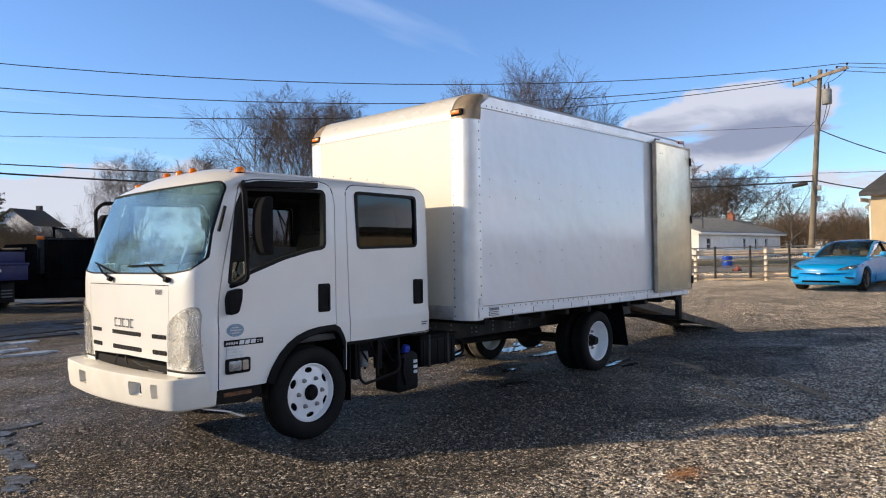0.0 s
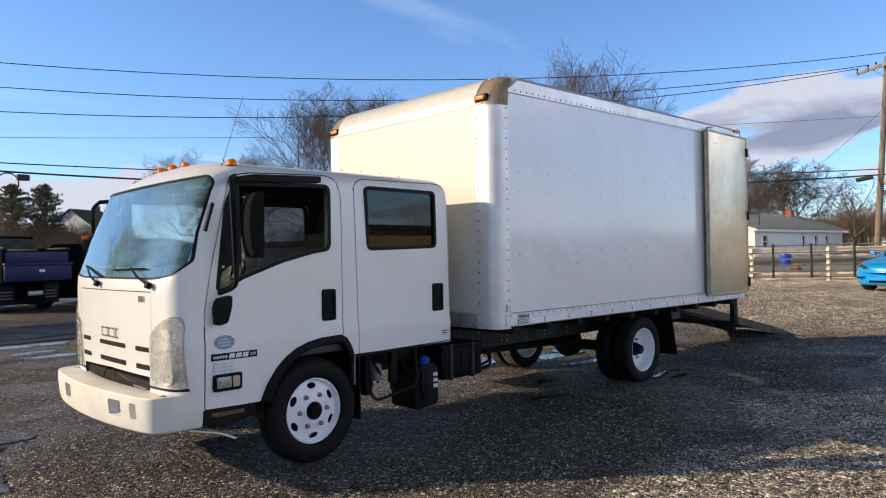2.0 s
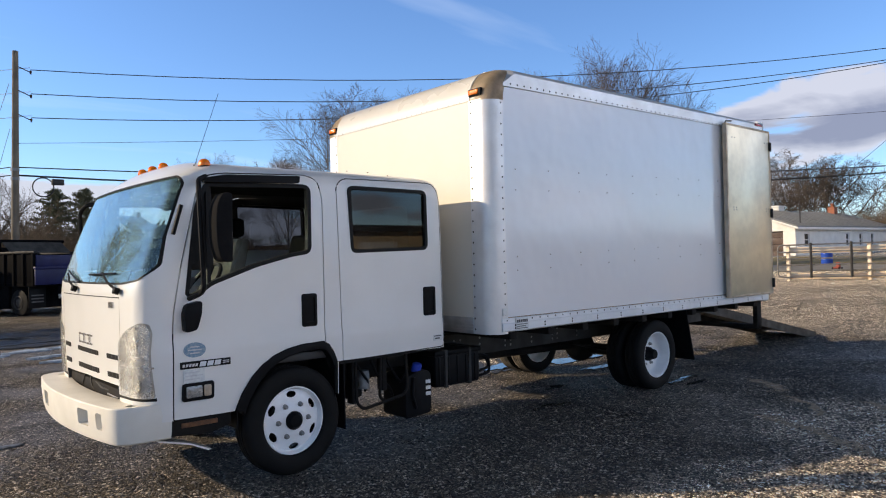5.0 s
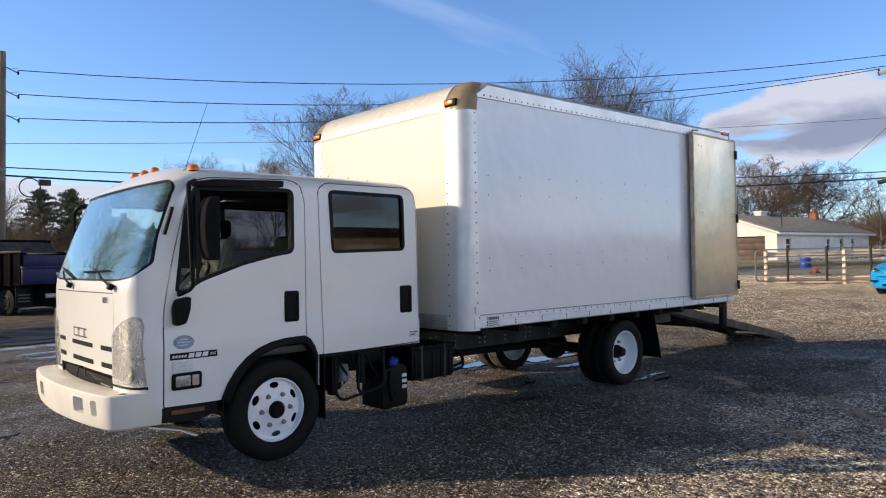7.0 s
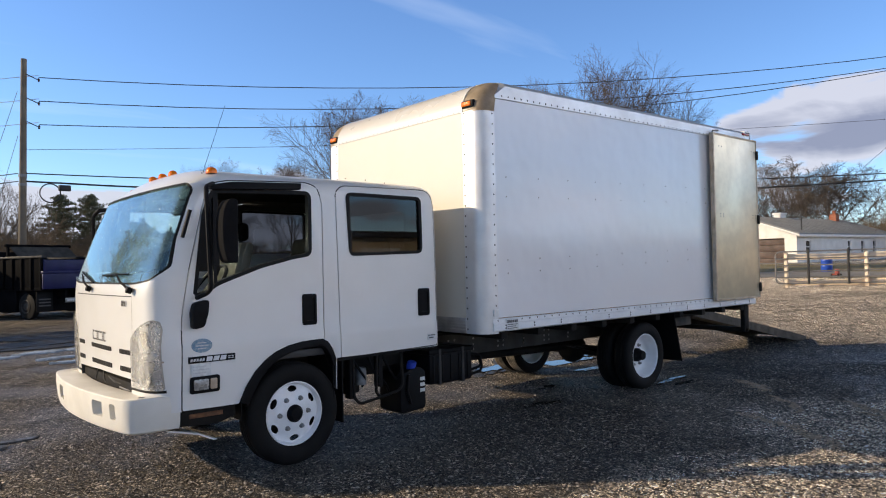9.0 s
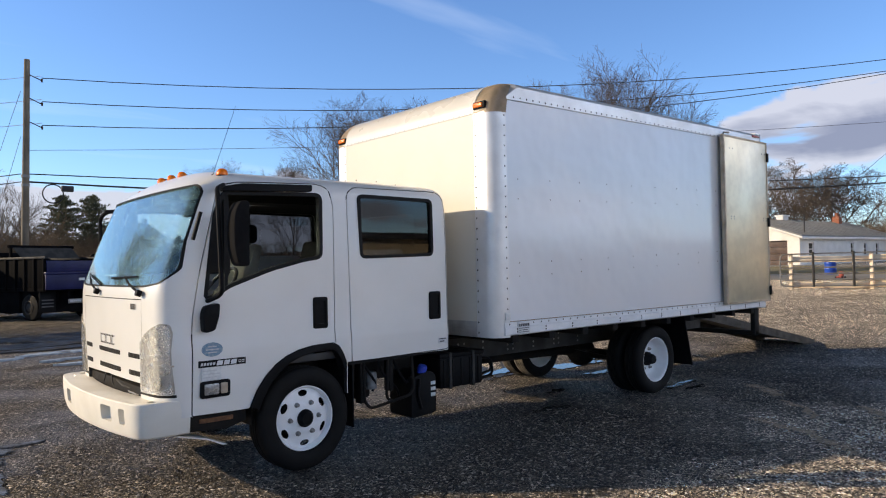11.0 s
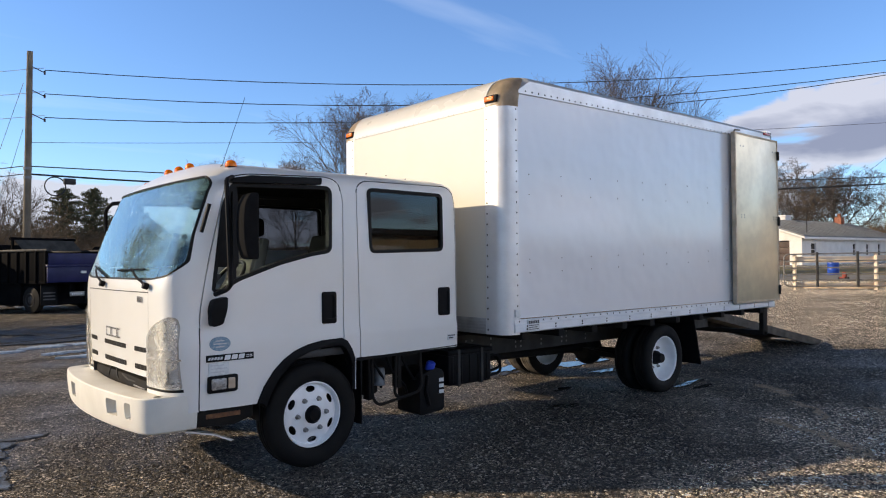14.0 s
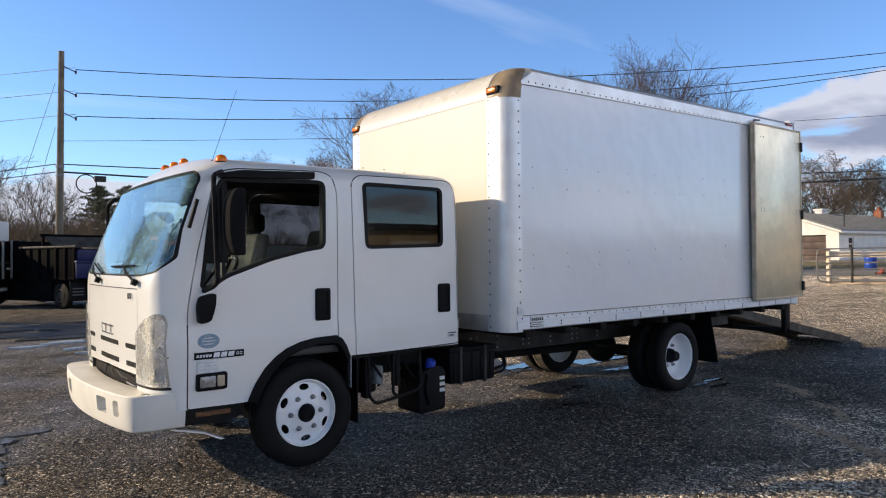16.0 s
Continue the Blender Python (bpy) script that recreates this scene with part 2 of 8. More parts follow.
# the blue film adds painted sky reflection to the dust
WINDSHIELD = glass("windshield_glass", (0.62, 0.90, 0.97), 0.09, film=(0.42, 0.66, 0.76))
SIDEGLASS = glass("side_glass", (0.80, 0.84, 0.82), 0.004)
TINTED = glass("tinted_glass", (0.10, 0.11, 0.13), 0.0)
TINTED.node_tree.nodes["Principled BSDF"].inputs["Specular IOR Level"].default_value = 0.22   # specular cut so the pane mirrors the brightened clouds less
CLOTH = surf("beige_seat_cloth", (0.30, 0.265, 0.21), (0.23, 0.20, 0.16), 8, 0.85, bump=0.2, bscale=250)
DARKCLOTH = surf("dark_seat_cloth", (0.025, 0.024, 0.023), (0.04, 0.038, 0.036), 8, 0.9, bump=0.2, bscale=250)
BLACKCLOTH = surf("black_seat_cloth", (0.004, 0.004, 0.004), (0.007, 0.007, 0.007), 8, 0.9, bump=0.2, bscale=250, spec=0.2)
# trim for the far side, with the light on it put into the colour
LITTRIM = surf("lit_grey_trim_plastic", (0.66, 0.64, 0.60), (0.58, 0.56, 0.53), 6, 0.5, 0.65, bump=0.1, bscale=300)
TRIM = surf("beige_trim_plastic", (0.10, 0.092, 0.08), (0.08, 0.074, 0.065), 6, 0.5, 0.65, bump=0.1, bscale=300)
GREYTRIM = surf("grey_dash_plastic", (0.035, 0.035, 0.036), (0.05, 0.05, 0.05), 6, 0.5, 0.65, bump=0.1, bscale=300)
PAPER = surf("sticker_paper", (0.72, 0.73, 0.72), (0.6, 0.62, 0.62), 30, 0.5)
INK = surf("dark_ink", (0.05, 0.05, 0.055), (0.08, 0.08, 0.085), 30, 0.5)
LIGHTINK = surf("silver_ink", (0.62, 0.63, 0.64), (0.5, 0.5, 0.52), 30, 0.4)
MARKWHITE = surf("white_mark_film", (0.80, 0.81, 0.82), (0.70, 0.71, 0.72), 30, 0.4)
LAMPGREY = surf("smoked_lamp_reflector", (0.42, 0.43, 0.43), (0.25, 0.25, 0.25), 30, 0.2, 0.4, metal=0.5, bump=0.3, bscale=60)
DECALBLUE = surf("grey_blue_decal", (0.14, 0.25, 0.36), (0.30, 0.38, 0.44), 45, 0.4, fine=0.5, bscale=90)
SMOKEPLASTIC = surf("cloudy_plastic", (0.20, 0.22, 0.24), (0.12, 0.13, 0.14), 20, 0.4)
BLUECAP = surf("blue_cap_plastic", (0.02, 0.06, 0.5), (0.02, 0.05, 0.4), 30, 0.4)
RUST = surf("rusty_steel", (0.22, 0.10, 0.04), (0.10, 0.05, 0.03), 20, 0.8, bump=0.3, bscale=120)
RAMP = surf("ramp_aluminium", (0.07, 0.066, 0.06), (0.035, 0.033, 0.03), 6, 0.45, 0.6, metal=0.5, bump=0.2, bscale=90)
PLYWOOD = surf("box_lining_plywood", (0.40, 0.29, 0.17), (0.31, 0.22, 0.13), 5, 0.7, bump=0.1, bscale=60)

# ---- building tools ----


def block(bm, x0, x1, y0, y1, z0, z1, bevel=0.0, seg=2):
    """A box with rounded edges."""
    b = bmesh.new()
    bmesh.ops.create_cube(b, size=1.0)
    for v in b.verts:
        v.co = Vector(((x0 + x1) / 2 + v.co.x * (x1 - x0), (y0 + y1) / 2 + v.co.y * (y1 - y0), (z0 + z1) / 2 + v.co.z * (z1 - z0)))
    if bevel:
        bmesh.ops.bevel(b, geom=list(b.edges), offset=bevel, segments=seg, profile=0.5, affect="EDGES", clamp_overlap=True)
    merge(bm, b)
    return bm


def merge(bm, b):
    me = bpy.data.meshes.new("tmp")
    b.to_mesh(me)
    b.free()
    bm.from_mesh(me)
    bpy.data.meshes.remove(me)


def prism(bm, poly, axis, a0, a1, bevel=0.0, seg=2):
    """Extrudes a closed outline. axis y: outline in (x, z); axis x: (y, z); axis z: (x, y)."""
    b = bmesh.new()
    put = {"y": lambda p, a: (p[0], a, p[1]), "x": lambda p, a: (a, p[0], p[1]), "z": lambda p, a: (p[0], p[1], a)}[axis]
    lo, hi = [b.verts.new(put(p, a0)) for p in poly], [b.verts.new(put(p, a1)) for p in poly]
    b.faces.new(lo)
    b.faces.new(list(reversed(hi)))
    k = len(poly)
    for i in range(k):
        b.faces.new((lo[i], hi[i], hi[(i + 1) % k], lo[(i + 1) % k]))
    bmesh.ops.recalc_face_normals(b, faces=list(b.faces))
    if bevel:
        edges = [e for e in b.edges if len(e.link_faces) == 2 and e.calc_face_angle(0) > 0.5]
        bmesh.ops.bevel(b, geom=edges, offset=bevel, segments=seg, profile=0.5, affect="EDGES", clamp_overlap=True)
    merge(bm, b)
    return bm


def rod(bm, pts, r, seg=8, r_end=None, caps=True):
    """A round bar along a line of points."""
    pts = [Vector(p) for p in pts]
    rings, side = [], None
    for i, p in enumerate(pts):
        d = (pts[min(i + 1, len(pts) - 1)] - pts[max(i - 1, 0)]).normalized()
        if side is None:
            side = d.orthogonal().normalized()
        side = (side - d * side.dot(d)).normalized()
        up = d.cross(side)
        rr = r if r_end is None else r + (r_end - r) * i / max(1, len(pts) - 1)
        rings.append([bm.verts.new(p + side * math.cos(2 * math.pi * k / seg) * rr + up * math.sin(2 * math.pi * k / seg) * rr) for k in range(seg)])
    for a_, b_ in zip(rings, rings[1:]):
        for k in range(seg):
            bm.faces.new((a_[k], a_[(k + 1) % seg], b_[(k + 1) % seg], b_[k]))
    if caps:
        bm.faces.new(list(reversed(rings[0])))
        bm.faces.new(rings[-1])
    return bm


def arc(pts, steps=5, radius=0.05):
    """Rounds the inner corners of a line of points."""
    pts = [Vector(p) for p in pts]
    out = [pts[0]]
    for a_, b_, c_ in zip(pts, pts[1:], pts[2:]):
        u, v = (a_ - b_), (c_ - b_)
        k = min(radius, u.length * 0.45, v.length * 0.45)
        p, q = b_ + u.normalized() * k, b_ + v.normalized() * k
        for i in range(steps + 1):
            t = i / steps
            out.append(p * (1 - t) ** 2 + b_ * 2 * t * (1 - t) + q * t * t)
    return out + [pts[-1]]


def rounded(poly, radius=0.04, steps=4):
    """A closed outline with rounded corners."""
    k, out = len(poly), []
    for i in range(k):
        a_, b_, c_ = Vector(poly[i - 1]), Vector(poly[i]), Vector(poly[(i + 1) % k])
        r = radius[i] if isinstance(radius, (list, tuple)) else radius
        u, v = a_ - b_, c_ - b_
        d = min(r, u.length * 0.48, v.length * 0.48)
        p, q = b_ + u.normalized() * d, b_ + v.normalized() * d
        for s in range(steps + 1):
            t = s / steps
            w = p * (1 - t) ** 2 + b_ * 2 * t * (1 - t) + q * t * t
            out.append((w.x, w.y))
    return out


def grow(poly, d):
    """Moves a closed outline outwards by d."""
    k = len(poly)
    area = sum(poly[i - 1][0] * poly[i][1] - poly[i][0] * poly[i - 1][1] for i in range(k))
    s, out = (1 if area > 0 else -1), []
    for i in range(k):
        a_, b_, c_ = Vector(poly[i - 1]), Vector(poly[i]), Vector(poly[(i + 1) % k])
        t = (c_ - a_)
        t = t.normalized() if t.length > 1e-9 else Vector((1, 0))
        out.append((b_.x + t.y * d * s, b_.y - t.x * d * s))
    return out


def lathe(bm, profile, m=None, seg=32):
    """Turns (radius, along) round the local z axis, then moves it by m."""
    m = m or Matrix()
    rings = []
    for r, h in profile:
        rings.append([bm.verts.new(m @ Vector((r * math.cos(2 * math.pi * k / seg), r * math.sin(2 * math.pi * k / seg), h))) for k in range(seg)] if r > 1e-6 else [bm.verts.new(m @ Vector((0, 0, h)))])
    for a_, b_ in zip(rings, rings[1:]):
        for k in range(seg):
            f = [a_[k % len(a_)], a_[(k + 1) % len(a_)], b_[(k + 1) % len(b_)], b_[k % len(b_)]]
            f = list(dict.fromkeys(f))
            if len(f) > 2:
                bm.faces.new(f)
    return bm


def finish(bm, name, material, smooth=35):
    bmesh.ops.recalc_face_normals(bm, faces=list(bm.faces))
    me = bpy.data.meshes.new(name)
    bm.to_mesh(me)
    bm.free()
    for mt in (material if isinstance(material, (list, tuple)) else [material]):
        me.materials.append(mt)
    if smooth:
        shade(me, smooth)
    return me


def shade(me, degrees):
    me.polygons.foreach_set("use_smooth", [True] * len(me.polygons))
    me.set_sharp_from_angle(angle=radians(degrees))


def part(name, bm, material, parent=None, label="", smooth=35):
    """One mesh object under a thing or under a part."""
    ob = new(name, finish(bm, name, material, smooth))
    ob.parent = parent
    return tagged(ob, label)


def share(name, me, parent, m=None, label=""):
    """A further object on the same mesh."""
    ob = new(name, me)
    ob.parent = parent
    if m is not None:
        ob.matrix_basis = m
    return tagged(ob, label)


def thing(name, label, category, m=None, group="", kind=""):
    ob = new(name)
    ob.empty_display_size = 0.2
    if m is not None:
        ob.matrix_basis = m
    return tagged(ob, label, category, group, kind)


def cut(base, tools, name="cut"):
    """base minus or meeting the tools: a list of (bmesh, 'DIFFERENCE' or 'INTERSECT'). Returns a bmesh."""
    me = bpy.data.meshes.new(name)
    base.to_mesh(me)
    ob = new(name, me)
    helpers = []
    for tool, op in tools:
        bmesh.ops.recalc_face_normals(tool, faces=list(tool.faces))
        tm = bpy.data.meshes.new("tool")
        tool.to_mesh(tm)
        to = new("tool", tm)
        helpers.append(to)
        md = ob.modifiers.new("b", "BOOLEAN")
        md.operation, md.object, md.solver = op, to, "EXACT"
    bpy.context.view_layer.update()
    got = bpy.data.meshes.new_from_object(ob.evaluated_get(bpy.context.evaluated_depsgraph_get()))
    out = bmesh.new()
    out.from_mesh(got)
    bpy.data.meshes.remove(got)
    for o in [ob] + helpers:
        d = o.data
        bpy.data.objects.remove(o)
        bpy.data.meshes.remove(d)
    return out


def band(bm, outer, inner, y0, y1):
    """A flat frame between two outlines of equal count, in (x, z), from y0 to y1."""
    k = len(outer)
    a_ = [[bm.verts.new((p[0], y, p[1])) for p in loop] for loop, y in ((outer, y0), (outer, y1), (inner, y1), (inner, y0))]
    for r in range(4):
        for i in range(k):
            bm.faces.new((a_[r][i], a_[r][(i + 1) % k], a_[(r + 1) % 4][(i + 1) % k], a_[(r + 1) % 4][i]))
    return bm


def mesh_from(name, verts, faces, material, parent=None, label="", smooth=0):
    me = bpy.data.meshes.new(name)
    me.from_pydata(verts, [], faces)
    me.materials.append(material)
    if smooth:
        shade(me, smooth)
    ob = new(name, me)
    ob.parent = parent
    return tagged(ob, label)


def height(x, y=0.0):
    """The lot is level round the truck and rises gently towards its far end."""
    return float(np.interp(x, (-400, 7, 13, 25, 60, 160, 900), (0, 0, 0.07, 0.40, 0.9, 2.2, 10.0)))

# ---- ground ----


def gravel_material():
    """Crushed stone, damp and glossy in wet spots; paler where sunlight is painted in."""
    m = bpy.data.materials.new("wet_gravel")
    m.use_nodes = True
    n, l = m.node_tree.nodes, m.node_tree.links
    p = n["Principled BSDF"]
    tc = n.new("ShaderNodeTexCoord")

    def noise_tex(scale, detail=4.0, vec=None):
        q = n.new("ShaderNodeTexNoise")
        q.inputs["Scale"].default_value, q.inputs["Detail"].default_value = scale, detail
        l.new(vec or tc.outputs["Object"], q.inputs["Vector"])
        return q

    def rng(src, a0, a1, b0, b1):
        q = n.new("ShaderNodeMapRange")
        l.new(src, q.inputs[0])
        for i, v in enumerate((a0, a1, b0, b1)):
            q.inputs[i + 1].default_value = v
        return q.outputs[0]

    def math_(op, a_, b_, c_=None):
        q = n.new("ShaderNodeMath")
        q.operation = op
        for i, v in enumerate((a_, b_, c_)):
            if v is None:
                continue
            if isinstance(v, (int, float)):
                q.inputs[i].default_value = v
            else:
                l.new(v, q.inputs[i])
        return q.outputs[0]

    # crushed stone in two sizes, the coarse lying in the fine
    coarse, small = n.new("ShaderNodeTexVoronoi"), n.new("ShaderNodeTexVoronoi")
    coarse.inputs["Scale"].default_value, small.inputs["Scale"].default_value = 48.0, 115.0
    cs, ss = n.new("ShaderNodeSeparateColor"), n.new("ShaderNodeSeparateColor")
    for v_, s_ in ((coarse, cs), (small, ss)):
        l.new(tc.outputs["Object"], v_.inputs["Vector"])
        l.new(v_.outputs["Color"], s_.inputs[0])
    big = math_("GREATER_THAN", cs.outputs[1], 0.62)
    pick = n.new("ShaderNodeMixRGB")
    l.new(big, pick.inputs[0])
    l.new(ss.outputs[0], pick.inputs[1])
    l.new(cs.outputs[0], pick.inputs[2])
    ramp = n.new("ShaderNodeValToRGB")
    el = ramp.color_ramp.elements
    el[0].position, el[0].color = 0.0, (0.016, 0.0145, 0.013, 1)
    el[1].position, el[1].color = 1.0, (0.62, 0.55, 0.46, 1)
    for pos, c in ((0.50, (0.056, 0.049, 0.041, 1)), (0.86, (0.17, 0.145, 0.116, 1))):
        k = el.new(pos)
        k.color = c
    l.new(pick.outputs[0], ramp.inputs[0])
    patch, mid = noise_tex(0.35, 6.0), noise_tex(2.3, 5.0)
    val = math_("MULTIPLY", rng(patch.outputs[0], 0.32, 0.68, 0.66, 1.25), rng(mid.outputs[0], 0.3, 0.7, 0.6, 1.35))
    # sunlight and shade painted in: paler sunlit stretches, darker lane beside the truck
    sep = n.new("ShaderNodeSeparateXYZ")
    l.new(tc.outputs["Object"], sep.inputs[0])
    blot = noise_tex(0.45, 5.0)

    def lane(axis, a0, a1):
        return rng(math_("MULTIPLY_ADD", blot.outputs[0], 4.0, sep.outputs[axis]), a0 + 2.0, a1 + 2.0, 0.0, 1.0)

    # dry marks the stretches painted sunlit; it also sets their roughness and specular
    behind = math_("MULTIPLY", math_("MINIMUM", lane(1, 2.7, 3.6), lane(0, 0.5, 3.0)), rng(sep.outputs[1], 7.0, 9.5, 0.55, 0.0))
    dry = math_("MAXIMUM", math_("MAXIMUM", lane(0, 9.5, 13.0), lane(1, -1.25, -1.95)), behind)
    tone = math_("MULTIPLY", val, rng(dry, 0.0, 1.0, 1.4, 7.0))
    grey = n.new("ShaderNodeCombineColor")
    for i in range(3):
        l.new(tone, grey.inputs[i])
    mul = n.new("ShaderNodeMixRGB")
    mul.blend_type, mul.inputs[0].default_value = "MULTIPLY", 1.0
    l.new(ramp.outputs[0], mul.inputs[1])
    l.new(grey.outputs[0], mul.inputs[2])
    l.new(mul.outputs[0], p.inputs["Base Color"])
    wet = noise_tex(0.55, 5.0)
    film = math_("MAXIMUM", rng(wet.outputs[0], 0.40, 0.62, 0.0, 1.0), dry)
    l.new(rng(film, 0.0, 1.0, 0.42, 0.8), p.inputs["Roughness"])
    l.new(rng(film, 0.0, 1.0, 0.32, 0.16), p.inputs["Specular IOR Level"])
    b1, b2 = n.new("ShaderNodeBump"), n.new("ShaderNodeBump")
    b1.inputs["Strength"].default_value, b1.inputs["Distance"].default_value = 0.9, 0.022
    hgt = n.new("ShaderNodeMixRGB")
    l.new(big, hgt.inputs[0])
    l.new(rng(small.outputs["Distance"], 0.0, 0.6, 0.45, 0.0), hgt.inputs[1])
    l.new(rng(coarse.outputs["Distance"], 0.0, 0.6, 1.0, 0.0), hgt.inputs[2])
    l.new(hgt.outputs[0], b1.inputs["Height"])
    b2.inputs["Strength"].default_value, b2.inputs["Distance"].default_value = 0.6, 0.05
    l.new(noise_tex(7.0, 6.0).outputs[0], b2.inputs["Height"])
    l.new(b1.outputs[0], b2.inputs["Normal"])
    l.new(b2.outputs[0], p.inputs["Normal"])
    return m


GRAVEL = gravel_material()


def stone_material(name="loose_stone", bright=(0.60, 0.53, 0.44, 1)):
    m = surf(name, (0.2, 0.17, 0.14), (0.08, 0.07, 0.06), 30, 0.24, 0.45, spec=0.6)
    n, l = m.node_tree.nodes, m.node_tree.links
    g, ramp = n.new("ShaderNodeNewGeometry"), n.new("ShaderNodeValToRGB")
    l.new(g.outputs["Random Per Island"], ramp.inputs[0])
    e_ = ramp.color_ramp.elements
    e_[0].color, e_[1].color = (0.018, 0.016, 0.014, 1), bright
    k = e_.new(0.7)
    k.color = (0.060, 0.052, 0.043, 1)
    l.new(ramp.outputs[0], n["Principled BSDF"].inputs["Base Color"])
    return m


STONE = stone_material()
PALESTONE = stone_material("pale_stone", (0.66, 0.58, 0.47, 1))
SUNGRIT = surf("sun_streak_grit", (0.62, 0.48, 0.34), (0.35, 0.27, 0.19), 30, 0.9)
WETGRAVEL = surf("wet_dark_gravel", (0.022, 0.020, 0.018), (0.060, 0.052, 0.043), 30, 0.34, 0.6, bump=1.0, bscale=40, fine=0.6, spec=0.4)
WATER = surf("puddle_water", (0.02, 0.019, 0.017), (0.03, 0.028, 0.025), 3, 0.02, 0.05)
ICE = surf("thin_pale_ice", (0.50, 0.57, 0.66), (0.30, 0.36, 0.44), 14, 0.25, 0.5, bump=0.3, bscale=40, fine=0.5)
SHADED_DAMP = surf("shaded_damp_gravel", (0.020, 0.020, 0.022), (0.045, 0.042, 0.040), 3.0, 0.38, 0.75, bump=1.0, bscale=45, fine=0.7, spec=0.5)
SHEEN = surf("thin_water_film", (0.15, 0.16, 0.18), (0.06, 0.06, 0.06), 14, 0.28, 0.7, bump=0.8, bscale=45, fine=0.7)
GRASS = surf("dry_winter_grass", (0.16, 0.14, 0.06), (0.24, 0.19, 0.09), 1.5, 0.95, bump=0.6, bscale=12)
ASPHALT = surf("old_asphalt", (0.20, 0.195, 0.185), (0.27, 0.26, 0.245), 0.8, 0.8, bump=0.3, bscale=60)


def ground():
    xs = np.unique(np.concatenate([np.linspace(-900, -12, 14), np.linspace(-12, 30, 85), np.linspace(30, 900, 30)]))
    ys = np.unique(np.concatenate([np.linspace(-900, -10, 14), np.linspace(-10, 26, 73), np.linspace(26, 900, 24)]))
    verts = []
    for y in ys:
        for x in xs:
            near = max(0.0, 1 - max(abs(x - 4) / 26, abs(y - 8) / 20))
            z = height(x, y) + near * (0.02 * noise.noise(Vector((x * 0.5, y * 0.5, 0))) - 0.004)
            verts.append((float(x), float(y), z - 0.006))
    k = len(xs)
    faces = [(j * k + i, j * k + i + 1, (j + 1) * k + i + 1, (j + 1) * k + i) for j in range(len(ys) - 1) for i in range(k - 1)]
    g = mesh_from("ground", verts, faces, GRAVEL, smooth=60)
    tagged(g, "dark damp gravel lot with loose stones, sun and shade painted in", "ground", kind="structure")


ground()


def puddle(cx, cy, rx, ry, seed, name="puddle", mat=None, label="shallow puddle of rain water on the gravel", lift=0.010):
    pts = []
    for i in range(72):
        t = 2 * math.pi * i / 72
        k = 1 + 0.6 * noise.noise(Vector((math.cos(t) * 1.4, math.sin(t) * 1.4, seed * 3.7))) + 0.4 * noise.noise(Vector((math.cos(t) * 5, math.sin(t) * 5, seed)))
        pts.append((cx + rx * k * math.cos(t), cy + ry * k * math.sin(t)))
    bm = bmesh.new()
    prism(bm, pts, "z", height(cx) - 0.02, height(cx) + lift)
    tagged(part(name, bm, mat or WATER), label, "puddle", kind="structure")


# ---- box truck ----
TRUCK = thing("box_truck", "white crew-cab box truck with open rear doors on gravel", "truck")
YC = 1.33                                # middle line of the cab
CAB_L, CAB_R = 0.305, 2.355


def bow(u, depth, z):
    """How far the front has swept back at u, from 0 on the middle line to 1 at the side: nearly flat, with tight corners; rounder towards the roof."""
    u = min(1.0, abs(u))
    square = float(np.interp(z, (2.10, 2.20), (1.0, 0.2)))
    tight = depth / 0.31 * (0.05 * u * u + 0.20 * (1 - math.sqrt(1 - u ** float(np.interp(z, (1.34, 1.46), (18.0, 40.0))))))
    return square * tight + (1 - square) * depth * (1 - math.sqrt(1 - u ** 3))


def cab_ring(z, xf, depth, inset, xr, rear_r=0.07):
    """The cab's outline at one height, seen from above."""
    hw = (CAB_R - CAB_L) / 2 - inset
    pts = []
    for i in range(81):
        u = -1 + 2 * i / 80
        u = math.copysign(1 - (1 - abs(u)) ** 1.6, u)
        x = xf + bow(u, depth, z)
        pts.append((x, YC + u * hw, z))
    a_ = pts[-1]
    for i in range(1, 13):
        pts.append((a_[0] + (xr - rear_r - a_[0]) * i / 12, YC + hw, z))
    for i in range(1, 5):
        t = i / 4 * math.pi / 2
        pts.append((xr - rear_r + rear_r * math.sin(t), YC + hw - rear_r * (1 - math.cos(t)), z))
    for i in range(1, 7):
        pts.append((xr, YC + (hw - rear_r) * (1 - 2 * i / 6), z))
    for i in range(1, 5):
        t = i / 4 * math.pi / 2
        pts.append((xr - rear_r + rear_r * math.cos(t), YC - hw + rear_r * (1 - math.sin(t)), z))
    for i in range(1, 12):
        pts.append((xr - rear_r + (a_[0] - xr + rear_r) * i / 12, YC - hw, z))
    return pts


CAB_LEVELS = [(0.53, -1.075, 0.28, 0.0, 1.43), (0.60, -1.10, 0.30, 0.0, 1.435), (0.94, -1.113, 0.305, -0.010, 1.44), (0.975, -1.114, 0.305, -0.009, 1.44), (1.03, -1.115, 0.305, 0.0, 1.44), (1.30, -1.118, 0.31, 0.0, 1.44),
              (1.35, -1.114, 0.31, 0.002, 1.44), (1.41, -1.100, 0.31, 0.003, 1.44), (1.7, -0.995, 0.305, 0.006, 1.44), (2.00, -0.872, 0.30, 0.012, 1.435), (2.10, -0.825, 0.30, 0.02, 1.42),
              (2.145, -0.785, 0.30, 0.038, 1.395), (2.18, -0.735, 0.28, 0.08, 1.36), (2.208, -0.70, 0.24, 0.18, 1.31), (2.235, -0.655, 0.18, 0.36, 1.25), (2.262, -0.57, 0.14, 0.56, 1.12), (2.28, -0.36, 0.08, 0.76, 0.85)]


